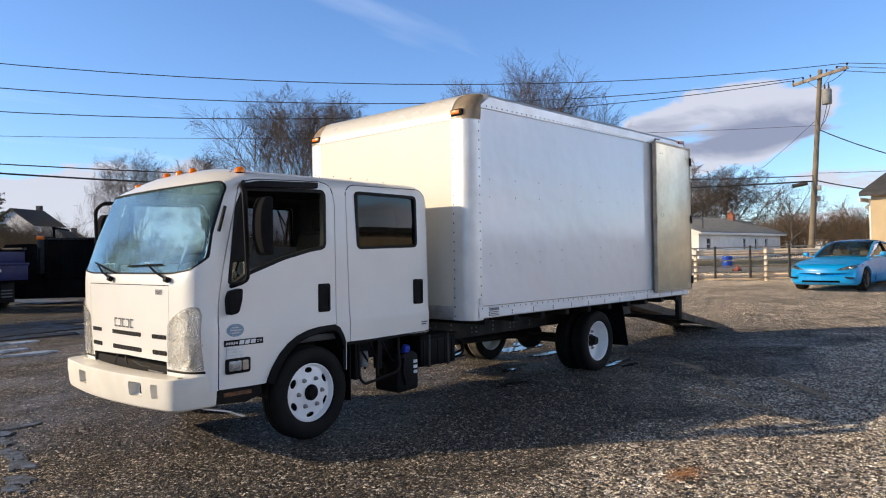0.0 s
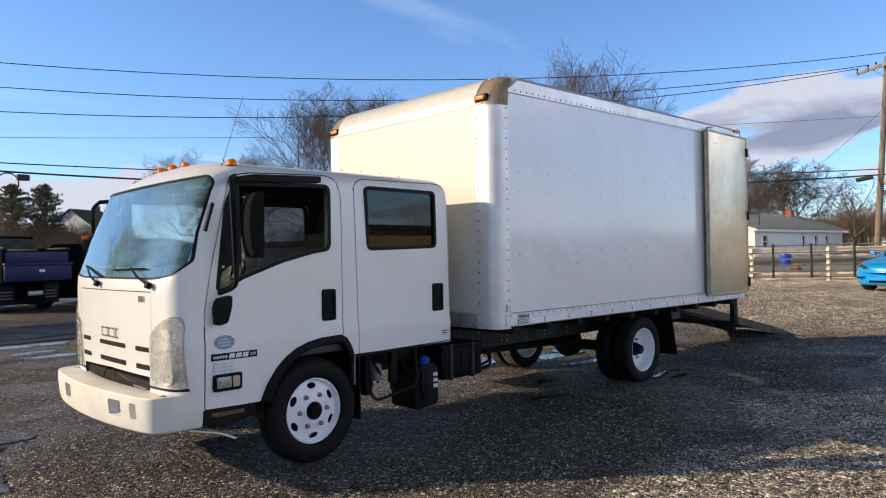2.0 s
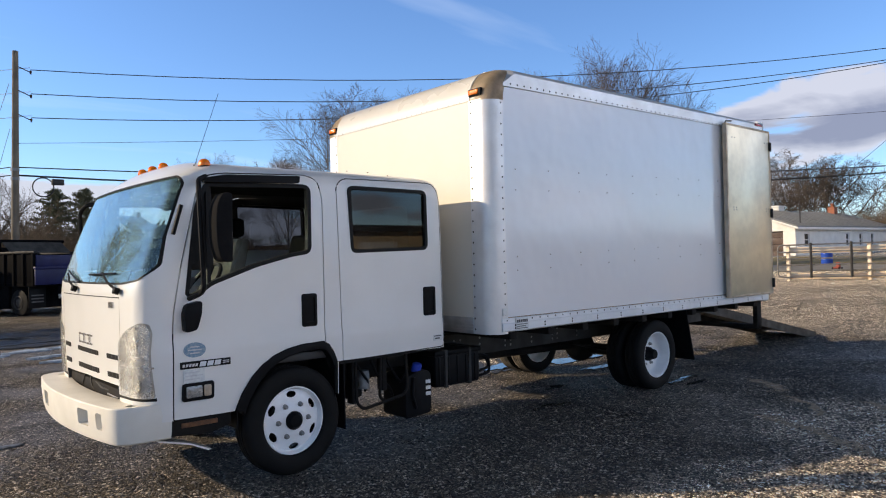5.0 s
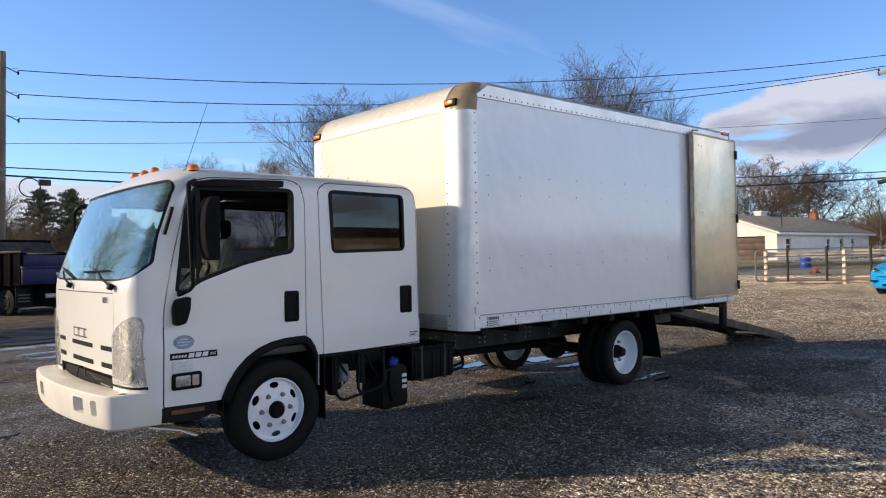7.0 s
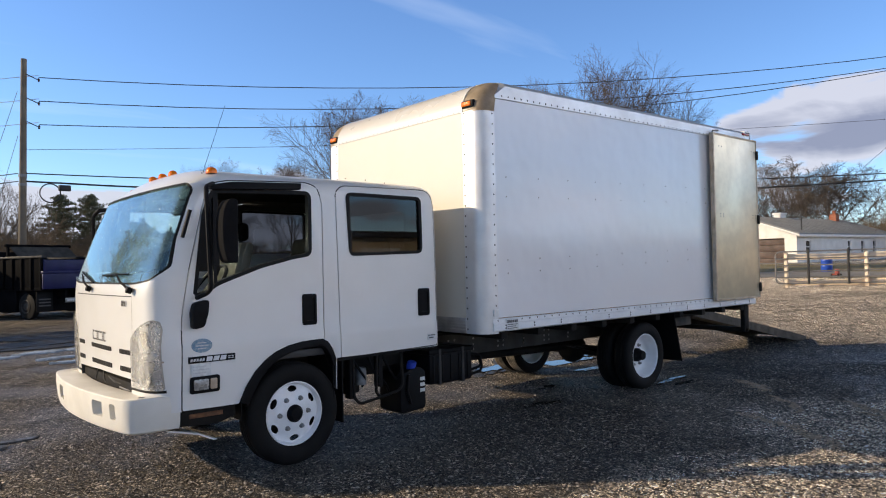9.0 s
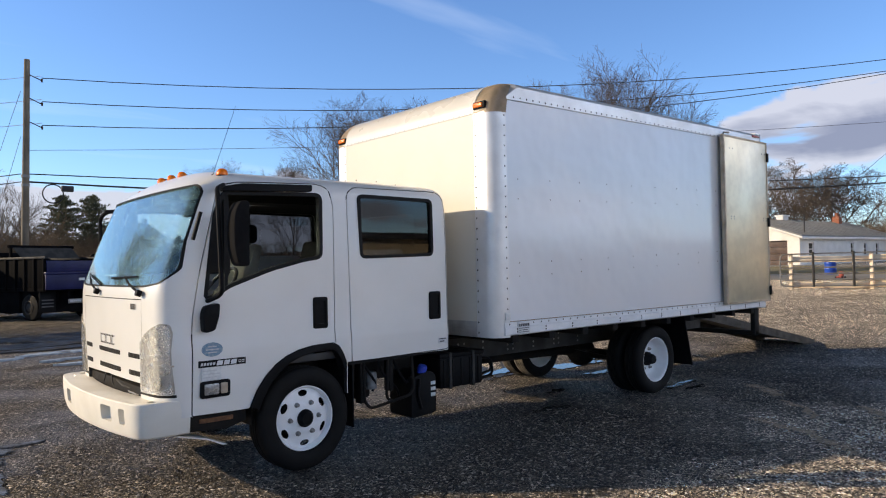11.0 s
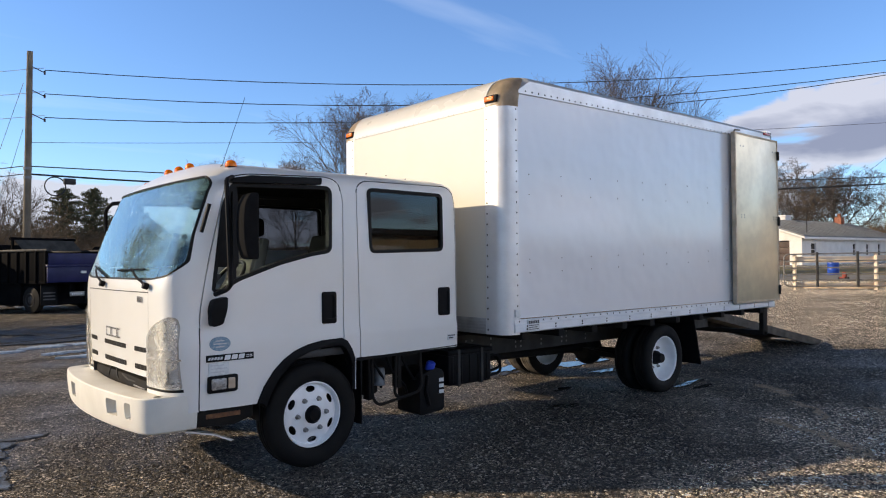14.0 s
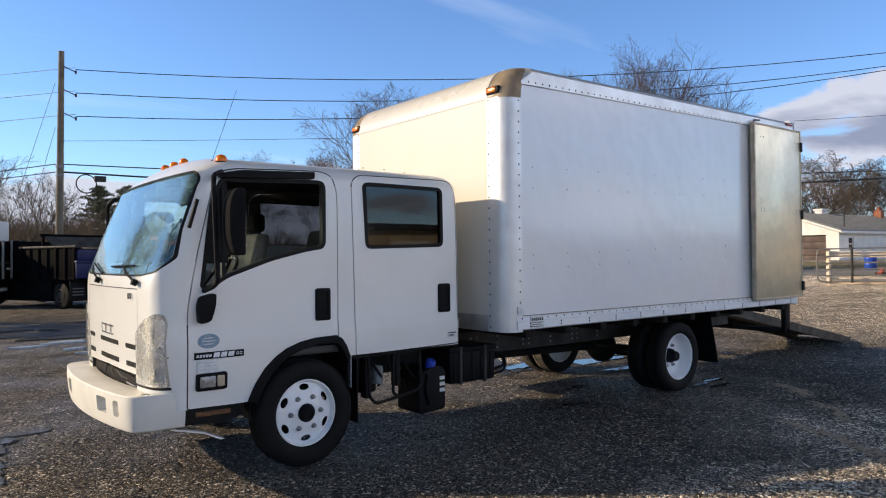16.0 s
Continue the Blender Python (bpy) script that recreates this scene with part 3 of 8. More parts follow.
def cab_solid(shrink=0.0):
    bm = bmesh.new()
    rings = []
    for z, xf, depth, inset, xr in CAB_LEVELS:
        z2 = z if not shrink else (z + (shrink if z < 1.0 else -shrink * min(1, max(0, (z - 1.3) / 0.8))))
        rings.append([bm.verts.new(p) for p in cab_ring(z2, xf + shrink * 1.1, depth, inset + shrink, xr - shrink)])
    k = len(rings[0])
    for a_, b_ in zip(rings, rings[1:]):
        for i in range(k):
            bm.faces.new((a_[i], a_[(i + 1) % k], b_[(i + 1) % k], b_[i]))
    bm.faces.new(list(reversed(rings[0])))
    bm.faces.new(rings[-1])
    bmesh.ops.recalc_face_normals(bm, faces=list(bm.faces))
    return bm


ARCH = [(-0.445, 0.40), (-0.445, 0.545), (-0.40, 0.64), (-0.328, 0.742), (-0.25, 0.815), (-0.164, 0.868), (-0.06, 0.905), (0.06, 0.926), (0.235, 0.932), (0.285, 0.905), (0.325, 0.845), (0.355, 0.765), (0.355, 0.40)]
FRONT_DOOR = rounded([(-0.862, 0.535), (-0.46, 0.528), (-0.40, 0.64), (-0.328, 0.742), (-0.25, 0.815), (-0.164, 0.868), (-0.06, 0.905), (0.06, 0.926), (0.245, 0.932), (0.252, 1.99), (0.215, 2.12), (0.13, 2.150), (-0.52, 2.125), (-0.66, 2.09), (-0.80, 1.50), (-0.858, 1.18)],
                     [0.01, 0.01, 0.02, 0.05, 0.05, 0.05, 0.05, 0.05, 0.01, 0.06, 0.07, 0.06, 0.06, 0.05, 0.1, 0.1], 4)
REAR_DOOR = rounded([(0.405, 0.768), (1.405, 0.786), (1.392, 2.06), (1.33, 2.15), (0.46, 2.142), (0.385, 2.09)], [0.02, 0.03, 0.08, 0.08, 0.06, 0.06], 5)
FRONT_WIN = rounded([(-0.775, 1.305), (-0.70, 1.315), (-0.60, 1.385), (-0.27, 1.50), (0.0, 1.565), (0.148, 1.585), (0.150, 2.075), (-0.63, 2.052), (-0.70, 1.90)], [0.03, 0.03, 0.05, 0.05, 0.05, 0.05, 0.06, 0.03, 0.05], 4)
REAR_WIN = rounded([(0.505, 1.582), (1.250, 1.600), (1.242, 2.078), (0.485, 2.085)], 0.05, 5)


def side_tool(poly, side, grow_by=0.0, deep=0.16):
    bm = bmesh.new()
    p = grow(poly, grow_by) if grow_by else poly
    if side == "l":
        prism(bm, p, "y", CAB_L - 0.2, CAB_L + deep)
    else:
        prism(bm, p, "y", CAB_R - deep, CAB_R + 0.2)
    return bm


WS_FACE = rounded([(0.320, 1.495), (0.375, 1.425), (0.60, 1.400), (2.06, 1.400), (2.285, 1.425), (2.340, 1.495), (2.315, 2.105), (0.345, 2.105)], [0.06, 0.06, 0.08, 0.08, 0.06, 0.06, 0.08, 0.08], 5)


def line(bm):
    """The inner faces of the shell carry grey trim."""
    bmesh.ops.recalc_face_normals(bm, faces=list(bm.faces))
    zs = [q[0] for q in CAB_LEVELS]
    for f in bm.faces:
        c = f.calc_center_median()
        xf, dp, ins, xr = (float(np.interp(c.z, zs, [q[i] for q in CAB_LEVELS])) for i in (1, 2, 3, 4))
        hw = (CAB_R - CAB_L) / 2 - ins
        u = min(1.0, abs(c.y - YC) / hw)
        skin = xf + bow(u, dp, c.z)
        if abs(c.y - YC) < hw - 0.03 and skin + 0.03 < c.x < xr - 0.03:
            f.material_index = 1


def cab():
    shell = cut(cab_solid(), [(cab_solid(0.045), "DIFFERENCE")])
    under = bmesh.new()
    block(under, 0.36, 1.7, 0.0, 2.7, 0.2, 0.772)
    archs = []
    for s0, s1 in ((0.0, 0.75), (1.85, 2.7)):
        t = bmesh.new()
        prism(t, ARCH, "y", s0, s1)
        archs.append((t, "DIFFERENCE"))
    grille = bmesh.new()
    prism(grille, [(0.665, 0.45), (1.995, 0.45), (1.995, 0.725), (1.33, 0.745), (0.665, 0.740)], "x", -1.4, -0.9)
    ws = bmesh.new()
    prism(ws, WS_FACE, "x", -1.4, -0.70)
    back = bmesh.new()
    prism(back, rounded([(0.75, 1.62), (1.85, 1.62), (1.85, 2.0), (0.75, 2.0)], 0.06), "x", 1.3, 1.6)
    tools = [(under, "DIFFERENCE")] + archs + [(grille, "DIFFERENCE"), (ws, "DIFFERENCE"), (back, "DIFFERENCE")]
    base = cut(shell, tools)
    whole = base.copy()
    body = cut(base, [(side_tool(d, s, 0.008), "DIFFERENCE") for d in (FRONT_DOOR, REAR_DOOR) for s in "lr"])
    line(body)
    part("cab_body", body, [WHITE, GREYTRIM], TRUCK, "white painted cab shell", 32)
    for s in "lr":
        out, inn = (CAB_L, 1) if s == "l" else (CAB_R, -1)
        for d, w, nm, gl in ((FRONT_DOOR, FRONT_WIN, "front_cab_door", SIDEGLASS), (REAR_DOOR, REAR_WIN, "rear_cab_door", TINTED)):
            door = cut(whole, [(side_tool(d, s), "INTERSECT"), (side_tool(w, s), "DIFFERENCE")])
            line(door)
            dob = part(nm, door, [WHITE, GREYTRIM], TRUCK, "closed white cab door", 32)
            # black jamb added behind the door gap to darken it
            y0, y1 = sorted((out + inn * 0.036, out + inn * 0.05))
            part("door_jamb", cut(band(bmesh.new(), grow(d, 0.03), grow(d, -0.02), y0, y1), [(cab_solid(0.02), "INTERSECT")]), SATIN, dob)
            # black seal round the glass
            y0, y1 = sorted((out + inn * 0.001, out + inn * 0.050))
            part("window_seal", band(bmesh.new(), grow(w, 0.007), grow(w, -0.020), y0, y1), SATIN, dob)
            if not (s == "l" and nm[0] == "f"):      # the driver's window is rolled down
                g = bmesh.new()
                y0, y1 = sorted((out + inn * 0.020, out + inn * 0.025))
                prism(g, grow(w, -0.012), "y", y0, y1)
                part("window_pane", g, gl, dob, smooth=0)
            # recessed pull handle
            hx0, hx1 = (0.062, 0.186) if nm[0] == "f" else (1.192, 1.318)
            h = bmesh.new()
            y0, y1 = sorted((out - inn * 0.012, out + inn * 0.02))
            prism(h, rounded([(hx0, 1.05), (hx1, 1.05), (hx1, 1.288), (hx0, 1.288)], 0.02), "y", y0, y1, 0.006)
            pit = bmesh.new()
            prism(pit, rounded([(hx0 + 0.022, 1.085), (hx1 - 0.022, 1.085), (hx1 - 0.022, 1.262), (hx0 + 0.022, 1.262)], 0.02), "y", out - inn * 0.05, out - inn * 0.003)
            h = cut(h, [(pit, "DIFFERENCE")])
            part("door_handle", h, BLACK, dob, "recessed black pull handle")
    whole.free()
    # windshield with its black surround
    outer, inner = cab_solid(0.002), cab_solid(0.008)
    t = bmesh.new()
    prism(t, grow(WS_FACE, -0.0008), "x", -1.4, -0.6)
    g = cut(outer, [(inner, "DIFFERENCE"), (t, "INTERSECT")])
    part("windshield", g, WINDSHIELD, TRUCK, "large curved windshield, sky reflection painted in with its dusty film").visible_shadow = False
    outer, inner = cab_solid(-0.003), cab_solid(0.022)
    t, hole = bmesh.new(), bmesh.new()
    prism(t, grow(WS_FACE, 0.002), "x", -1.4, -0.58)
    prism(hole, [(YC + (y - YC) * 0.9985, 1.755 + (z - 1.755) * 0.972) for y, z in WS_FACE], "x", -1.5, -0.5)
    part("windshield_seal", cut(outer, [(inner, "DIFFERENCE"), (t, "INTERSECT"), (hole, "DIFFERENCE")]), SATIN, TRUCK)
    # rear cab glass
    g = bmesh.new()
    prism(g, rounded([(0.745, 1.615), (1.855, 1.615), (1.855, 2.005), (0.745, 2.005)], 0.06), "x", 1.41, 1.416)
    part("rear_cab_window", g, TINTED, TRUCK).visible_shadow = False


cab()

# ---- cargo box ----
BX0, BX1, BY0, BY1, BZ0, BZ1 = 1.70, 6.70, 0.0, 2.60, 0.90, 3.165
ROOF_REAR = 3.20                         # the box stands a touch higher at its rear


def rivets(points, normal, r=0.0075):
    """Low domes; one part made of many small heads."""
    nrm = Vector(normal).normalized()
    side = nrm.orthogonal().normalized()
    up = nrm.cross(side)
    verts, faces = [], []
    for p in points:
        p, b = Vector(p), len(verts)
        for k in range(6):
            t = k * math.pi / 3
            verts.append(p + (side * math.cos(t) + up * math.sin(t)) * r)
        for k in range(6):
            t = k * math.pi / 3
            verts.append(p + (side * math.cos(t) + up * math.sin(t)) * r * 0.55 + nrm * 0.004)
        faces += [tuple(b + i for i in (k, (k + 1) % 6, 6 + (k + 1) % 6, 6 + k)) for k in range(6)]
        faces.append(tuple(b + 6 + k for k in range(6)))
    return [tuple(v) for v in verts], faces


def zroof(x):
    return BZ1 + (ROOF_REAR - BZ1) * (x - BX0) / (BX1 - BX0)


def cargo_box():
    b = TRUCK
    # side panels
    for nm, y0, y1 in (("side_panel", 0.012, 0.036), ("side_panel", 2.564, 2.588)):
        bm = bmesh.new()
        prism(bm, [(1.80, 1.0), (6.62, 1.0), (6.62, zroof(6.62) - 0.13), (1.80, 2.985)], "y", y0, y1)
        part(nm, bm, PANEL, b, "smooth white side panel")
    # nose panel
    bm = bmesh.new()
    block(bm, 1.702, 1.725, 0.17, 2.43, 1.0, 2.90)
    part("front_panel", bm, NOSE, b, "white front panel")
    bm = bmesh.new()
    block(bm, 1.694, 1.725, 0.245, 2.355, 0.86, 1.0, 0.002)
    for k in range(4):
        block(bm, 1.690, 1.70, 0.245, 2.355, 0.885 + 0.027 * k, 0.897 + 0.027 * k, 0.003)
    part("front_sill", bm, DULLALU, b, "dull ribbed aluminium sill")
    # rounded vertical corner posts
    for sy, s in ((0.0, 1), (2.60, -1)):
        bm = bmesh.new()
        out = [(1.83, sy), (1.86, sy), (1.86, sy + s * 0.03), (1.83, sy + s * 0.03)]
        prof = [(1.872, 0.0)] + [(1.70 + 0.13 * (1 - math.sin(t * math.pi / 18)), 0.13 * (1 - math.cos(t * math.pi / 18))) for t in range(10)] + [(1.70, 0.245)]
        poly = [(x, sy + s * y) for x, y in prof] + [(x + (0.024 if i > 4 else 0.012), sy + s * (y + 0.016)) for i, (x, y) in reversed(list(enumerate(prof)))]
        prism(bm, poly, "z", 0.86, 2.875)
        part("corner_post", bm, ALU, b, "rounded aluminium corner post", 40)
        # weathered casting at the top corner
        bm = bmesh.new()
        ring = []
        for j in range(9):
            ph = j / 8 * math.pi / 2
            row = []
            for x, y in prof:
                k = 1 - math.cos(ph)
                inward = 0.14 * k ** 1.4 * (1 - y / 0.245)
                row.append(bm.verts.new((min(x + 0.29 * k, 2.0), sy + s * (y + inward - 0.003), 2.865 + (zroof(1.97) - 2.862) * math.sin(ph))))
            ring.append(row)
        for r0, r1 in zip(ring, ring[1:]):
            for i in range(len(r0) - 1):
                bm.faces.new((r0[i], r0[i + 1], r1[i + 1], r1[i]))
        f = bmesh.ops.solidify(bm, geom=list(bm.faces), thickness=0.006)
        part("corner_casting", bm, CASTALU, b, "stained metal corner casting", 60)
        bm = bmesh.new()
        block(bm, 1.690, 1.73, *sorted((sy + s * 0.09, sy + s * 0.240)), 2.905, 2.972, 0.008)
        cl = part("clearance_lamp", bm, BLACK, b, "amber clearance lamp in a black holder")
        bm = bmesh.new()
        block(bm, 1.678, 1.70, *sorted((sy + s * 0.115, sy + s * 0.232)), 2.918, 2.960, 0.008)
        part("lens", bm, AMBER, cl)
    # rolled cap from nose to roof
    bm = bmesh.new()
    prof = [(1.6965, 2.875)]
    for j in range(15):
        ph = j / 14 * math.pi / 2
        prof.append((1.6965 + 0.275 * (1 - math.cos(ph)), 2.88 + (zroof(1.97) - 2.88) * math.sin(ph)))
    prof += [(2.05, zroof(2.05)), (2.4, zroof(2.4)), (6.69, ROOF_REAR), (6.69, ROOF_REAR - 0.03), (2.0, zroof(2.0) - 0.05), (1.80, 3.0), (1.73, 2.875)]
    prism(bm, prof, "y", 0.235, 2.365)
    part("roof_skin", bm, CAPWHITE, b, "white roof rolled over the front edge", 50)
    # top rails along both sides
    for sy, s in ((0.0, 1), (2.60, -1)):
        bm = bmesh.new()
        for x0, x1 in ((2.02, BX1),):
            n_ = [bm.verts.new((1.885, sy + s * y, zroof(x0) + dz)) for y, dz in ((0.0, -0.178), (0.004, -0.150), (0.03, -0.12), (0.10, -0.06), (0.24, -0.012), (0.24, -0.05), (0.03, -0.178))]
            a_ = [bm.verts.new((x0, sy + s * y, zroof(x0) + dz)) for y, dz in ((-0.004, -0.175), (-0.004, -0.055), (0.03, -0.02), (0.10, 0.0), (0.25, 0.004), (0.25, -0.03), (0.03, -0.175))]
            c_ = [bm.verts.new((x1, sy + s * y, zroof(x1) + dz)) for y, dz in ((-0.004, -0.155), (-0.004, -0.055), (0.03, -0.02), (0.10, 0.0), (0.25, 0.004), (0.25, -0.03), (0.03, -0.155))]
            k = len(a_)
            for i in range(k):
                bm.faces.new((a_[i], a_[(i + 1) % k], c_[(i + 1) % k], c_[i]))
                bm.faces.new((n_[i], n_[(i + 1) % k], a_[(i + 1) % k], a_[i]))
            bm.faces.new(n_)
            bm.faces.new(list(reversed(c_)))
        part("top_rail", bm, ALU, b, "aluminium top rail", 20)
        # lower rub rail
        bm = bmesh.new()
        prism(bm, [(sy - s * 0.004, 0.992), (sy - s * 0.004, 0.955), (sy - s * 0.014, 0.945), (sy - s * 0.014, 0.885), (sy + s * 0.03, 0.87), (sy + s * 0.03, 0.992)], "x", 1.80, 6.70)
        part("rub_rail", bm, RAILWHITE, b, "white painted lower rail")
        # rear frame post
        bm = bmesh.new()
        block(bm, 6.60, 6.74, *sorted((sy, sy + s * 0.10)), 0.87, ROOF_REAR - 0.02, 0.008)
        part("rear_post", bm, ALU, b)
        # rivet rows
        pts = []
        for i in range(54):
            x = 1.97 + i * (6.55 - 1.97) / 53
            pts.append((x, sy - s * 0.004, zroof(x) - 0.150))
        for i in range(46):
            pts.append((1.86 + i * (6.58 - 1.86) / 45, sy - s * 0.003, 0.975))
        for i in range(21):
            pts.append((1.845, sy + s * 0.001, 1.02 + i * (2.84 - 1.02) / 20))
        for i in range(13):
            x = 1.95 + i * 4.6 / 12
            pts += [(x, sy - s * 0.014, 0.93), (x, sy - s * 0.014, 0.905)]
        v, f = rivets(pts, (0, -s, 0), 0.0095)
        tagged(mesh_from("side_rivets", v, f, CHASSIS, b), kind="stuff")
        pts = [(1.698, sy + s * 0.222, 0.90 + i * (2.86 - 0.90) / 21) for i in range(22)]
        v, f = rivets(pts, (-1, 0, 0), 0.009)
        tagged(mesh_from("post_rivets", v, f, CHASSIS, b), kind="stuff")
    pts = [(1.6995, 0.28 + i * 2.04 / 27, 2.885) for i in range(28)]
    v, f = rivets(pts, (-1, 0, 0), 0.008)
    tagged(mesh_from("nose_rivets", v, f, STEEL, b), kind="stuff")
    # screw heads of the inner logistic rails show on the skin
    pts = []
    for i in range(9):
        x = 2.02 + i * 0.44
        for z in (1.40, 1.52, 2.10, 2.28):
            pts.append((x, 0.012, z + (0.01 * i if z > 1.6 else 0.012 * i)))
    v, f = rivets(pts, (0, -1, 0), 0.007)
    tagged(mesh_from("skin_screws", v, f, STEEL, b), kind="stuff")
    # rear header, floor, lining
    bm = bmesh.new()
    block(bm, 6.60, 6.74, 0.0, 2.6, ROOF_REAR - 0.14, ROOF_REAR - 0.005, 0.008)
    part("rear_header", bm, ALU, b)
    bm = bmesh.new()
    block(bm, 6.60, 6.755, -0.01, 2.61, 0.865, 0.945, 0.01)
    part("rear_sill", bm, ALU, b)
    bm = bmesh.new()
    block(bm, 1.80, 6.6, 0.04, 2.56, 0.90, 0.95)
    part("floor_deck", bm, PLYWOOD, b)
    for i, y in enumerate((0.036, 2.552)):
        bm = bmesh.new()
        block(bm, 1.86, 6.6, y, y + 0.012, 0.95, 2.95)
        part("lining", bm, PLYWOOD, b)
    # corner marker lamp and labels
    bm = bmesh.new()
    block(bm, 6.50, 6.68, -0.02, 0.0, zroof(6.6) - 0.075, zroof(6.6) - 0.045, 0.006)
    part("side_marker", bm, REDLENS, b, "red marker lamp")
    bm = bmesh.new()
    block(bm, 1.955, 2.11, -0.0185, -0.004, 0.880, 0.986, 0.001)
    lab = part("data_plate", bm, PAPER, b, "small white plate")
    bm = bmesh.new()
    for k in range(6):
        block(bm, 1.963 + k * 0.0235, 1.981 + k * 0.0235, -0.0200, -0.018, 0.950, 0.975)
    for k in range(3):
        block(bm, 1.965, 2.095 - 0.02 * (k % 2), -0.0200, -0.018, 0.897 + 0.017 * k, 0.903 + 0.017 * k)
    part("plate_bars", bm, INK, lab)
    bm = bmesh.new()
    block(bm, 1.805, 1.870, -0.012, 0.004, 1.015, 1.078, 0.004)
    part("white_reflector", bm, PAPER, b)
    # swung-open rear doors, laid flat on the sides
    for sy, s in ((0.0, 1), (2.60, -1)):
        bm = bmesh.new()
        y0, y1 = sorted((sy - s * 0.075, sy - s * 0.03))
        block(bm, 5.615, 6.735, y0, y1, 0.975, 3.05, 0.004)
        d = part("rear_door", bm, PLATE, b, "dented bare-metal rear door swung open against the side")
        bm = bmesh.new()
        for x0, x1, z0, z1 in ((5.60, 6.745, 3.035, 3.06), (5.60, 6.745, 0.962, 0.985), (5.600, 5.628, 0.985, 3.035), (6.72, 6.745, 0.985, 3.035)):
            block(bm, x0, x1, y0 - 0.004, y1 + 0.004, z0, z1, 0.003)
        part("door_edge", bm, ALU if s < 0 else CASTALU, d)
        v, f = rivets([(x, sy - s * 0.075, z) for x in (5.75, 5.82, 6.60, 6.68) for z in (2.02, 2.05, 2.9)], (0, -s, 0), 0.010)
        tagged(mesh_from("door_rivets", v, f, STEEL, d), kind="stuff")
        for z in (1.1, 2.0, 2.86):
            bm = bmesh.new()
            y2, y3 = sorted((sy - s * 0.09, sy + s * 0.02))
            block(bm, 6.715, 6.775, y2, y3, z - 0.06, z + 0.06, 0.01)
            part("hinge", bm, CHASSIS, d)
        bm = bmesh.new()
        rod(bm, [(5.66, sy - s * 0.02, 3.02), (5.66, sy - s * 0.05, 3.09), (5.78, sy - s * 0.05, 3.10)], 0.012, 6)
        part("door_latch", bm, STEEL, d)


cargo_box()

# ---- wheels ----
TYRE_R = 0.388


def tyre_mesh(tread, width=0.205):
    bm = bmesh.new()
    w = width / 2
    prof = [(0.245, -w * 0.78), (0.262, -w * 0.92), (0.30, -w * 1.0), (0.335, -w * 0.98), (0.362, -w * 0.90), (0.380, -w * 0.76), (TYRE_R - 0.001, -w * 0.55)]
    for k in (-0.32, 0.0, 0.32):
        prof += [(TYRE_R, (k - 0.09) * w), (TYRE_R - 0.010, (k - 0.05) * w), (TYRE_R - 0.010, (k + 0.05) * w), (TYRE_R, (k + 0.09) * w)]
    prof += [(r, -h) for r, h in reversed(prof[:7])]
    prof += [(0.240, w * 0.5), (0.240, -w * 0.5), prof[0]]
    lathe(bm, prof, Matrix.Rotation(radians(90), 4, "X"), 56)
    for f in bm.faces:
        c = f.calc_center_median()
        if math.hypot(c.x, c.z) > 0.372:
            f.material_index = 1
    return finish(bm, "tyre", [RUBBER, tread], 40)


def disc_mesh(front):
    """Steel disc wheel: its outer face looks along -y; front discs bulge out, rear ones are dished in."""
    bm = bmesh.new()
    m = Matrix.Rotation(radians(90), 4, "X")
    if front:
        prof = [(0.0, 0.072), (0.07, 0.072), (0.088, 0.070), (0.10, 0.062), (0.135, 0.061), (0.160, 0.057), (0.185, 0.048), (0.200, 0.036), (0.206, 0.046), (0.210, 0.070), (0.216, 0.078), (0.222, 0.076), (0.221, 0.06), (0.205, 0.02), (0.204, -0.09)]
    else:
        prof = [(0.0, -0.050), (0.10, -0.050), (0.140, -0.052), (0.168, -0.044), (0.187, -0.020), (0.198, 0.015), (0.204, 0.05), (0.208, 0.078), (0.217, 0.088), (0.223, 0.086), (0.222, 0.07), (0.206, 0.03), (0.206, -0.09)]
    if front:
        prof = prof[:-2]
        back = [(max(0.0, r - (0.004 if h < 0.03 and r > 0.19 else 0.0)), h - 0.007) for r, h in reversed(prof)]
        prof = prof + back
    prof = [(r * (1.09 if front else 1.14), h) for r, h in prof]
    lathe(bm, prof, m, 64)
    bmesh.ops.remove_doubles(bm, verts=list(bm.verts), dist=1e-5)
    if front:
        b2 = bmesh.new()
        for i in range(6):
            t = 2 * math.pi * (i + 0.5) / 6 + 0.03
            c = Vector((0.186 * math.cos(t), 0, 0.186 * math.sin(t)))
            u, v = Vector((math.cos(t), 0, math.sin(t))), Vector((-math.sin(t), 0, math.cos(t)))
            lo = [b2.verts.new(c + u * 0.023 * math.sin(k * math.pi / 6) + v * 0.040 * math.cos(k * math.pi / 6) + Vector((0, -0.2, 0))) for k in range(12)]
            hi = [b2.verts.new(q.co + Vector((0, 0.4, 0))) for q in lo]
            for k in range(12):
                b2.faces.new((lo[k], lo[(k + 1) % 12], hi[(k + 1) % 12], hi[k]))
            b2.faces.new(list(reversed(lo)))
            b2.faces.new(hi)
        bmesh.ops.recalc_face_normals(bm, faces=list(bm.faces))
        bm2 = cut(bm, [(b2, "DIFFERENCE")])
        bm.free()
        bm = bm2
    return finish(bm, "rim", RIM, 40)


def nut_mesh():
    bm = bmesh.new()
    lathe(bm, [(0.020, 0.0), (0.020, 0.008), (0.014, 0.012), (0.014, 0.028), (0.008, 0.034), (0.0, 0.034)], Matrix.Rotation(radians(90), 4, "X"), 8)
    return finish(bm, "lug_nut", STEEL, 30)


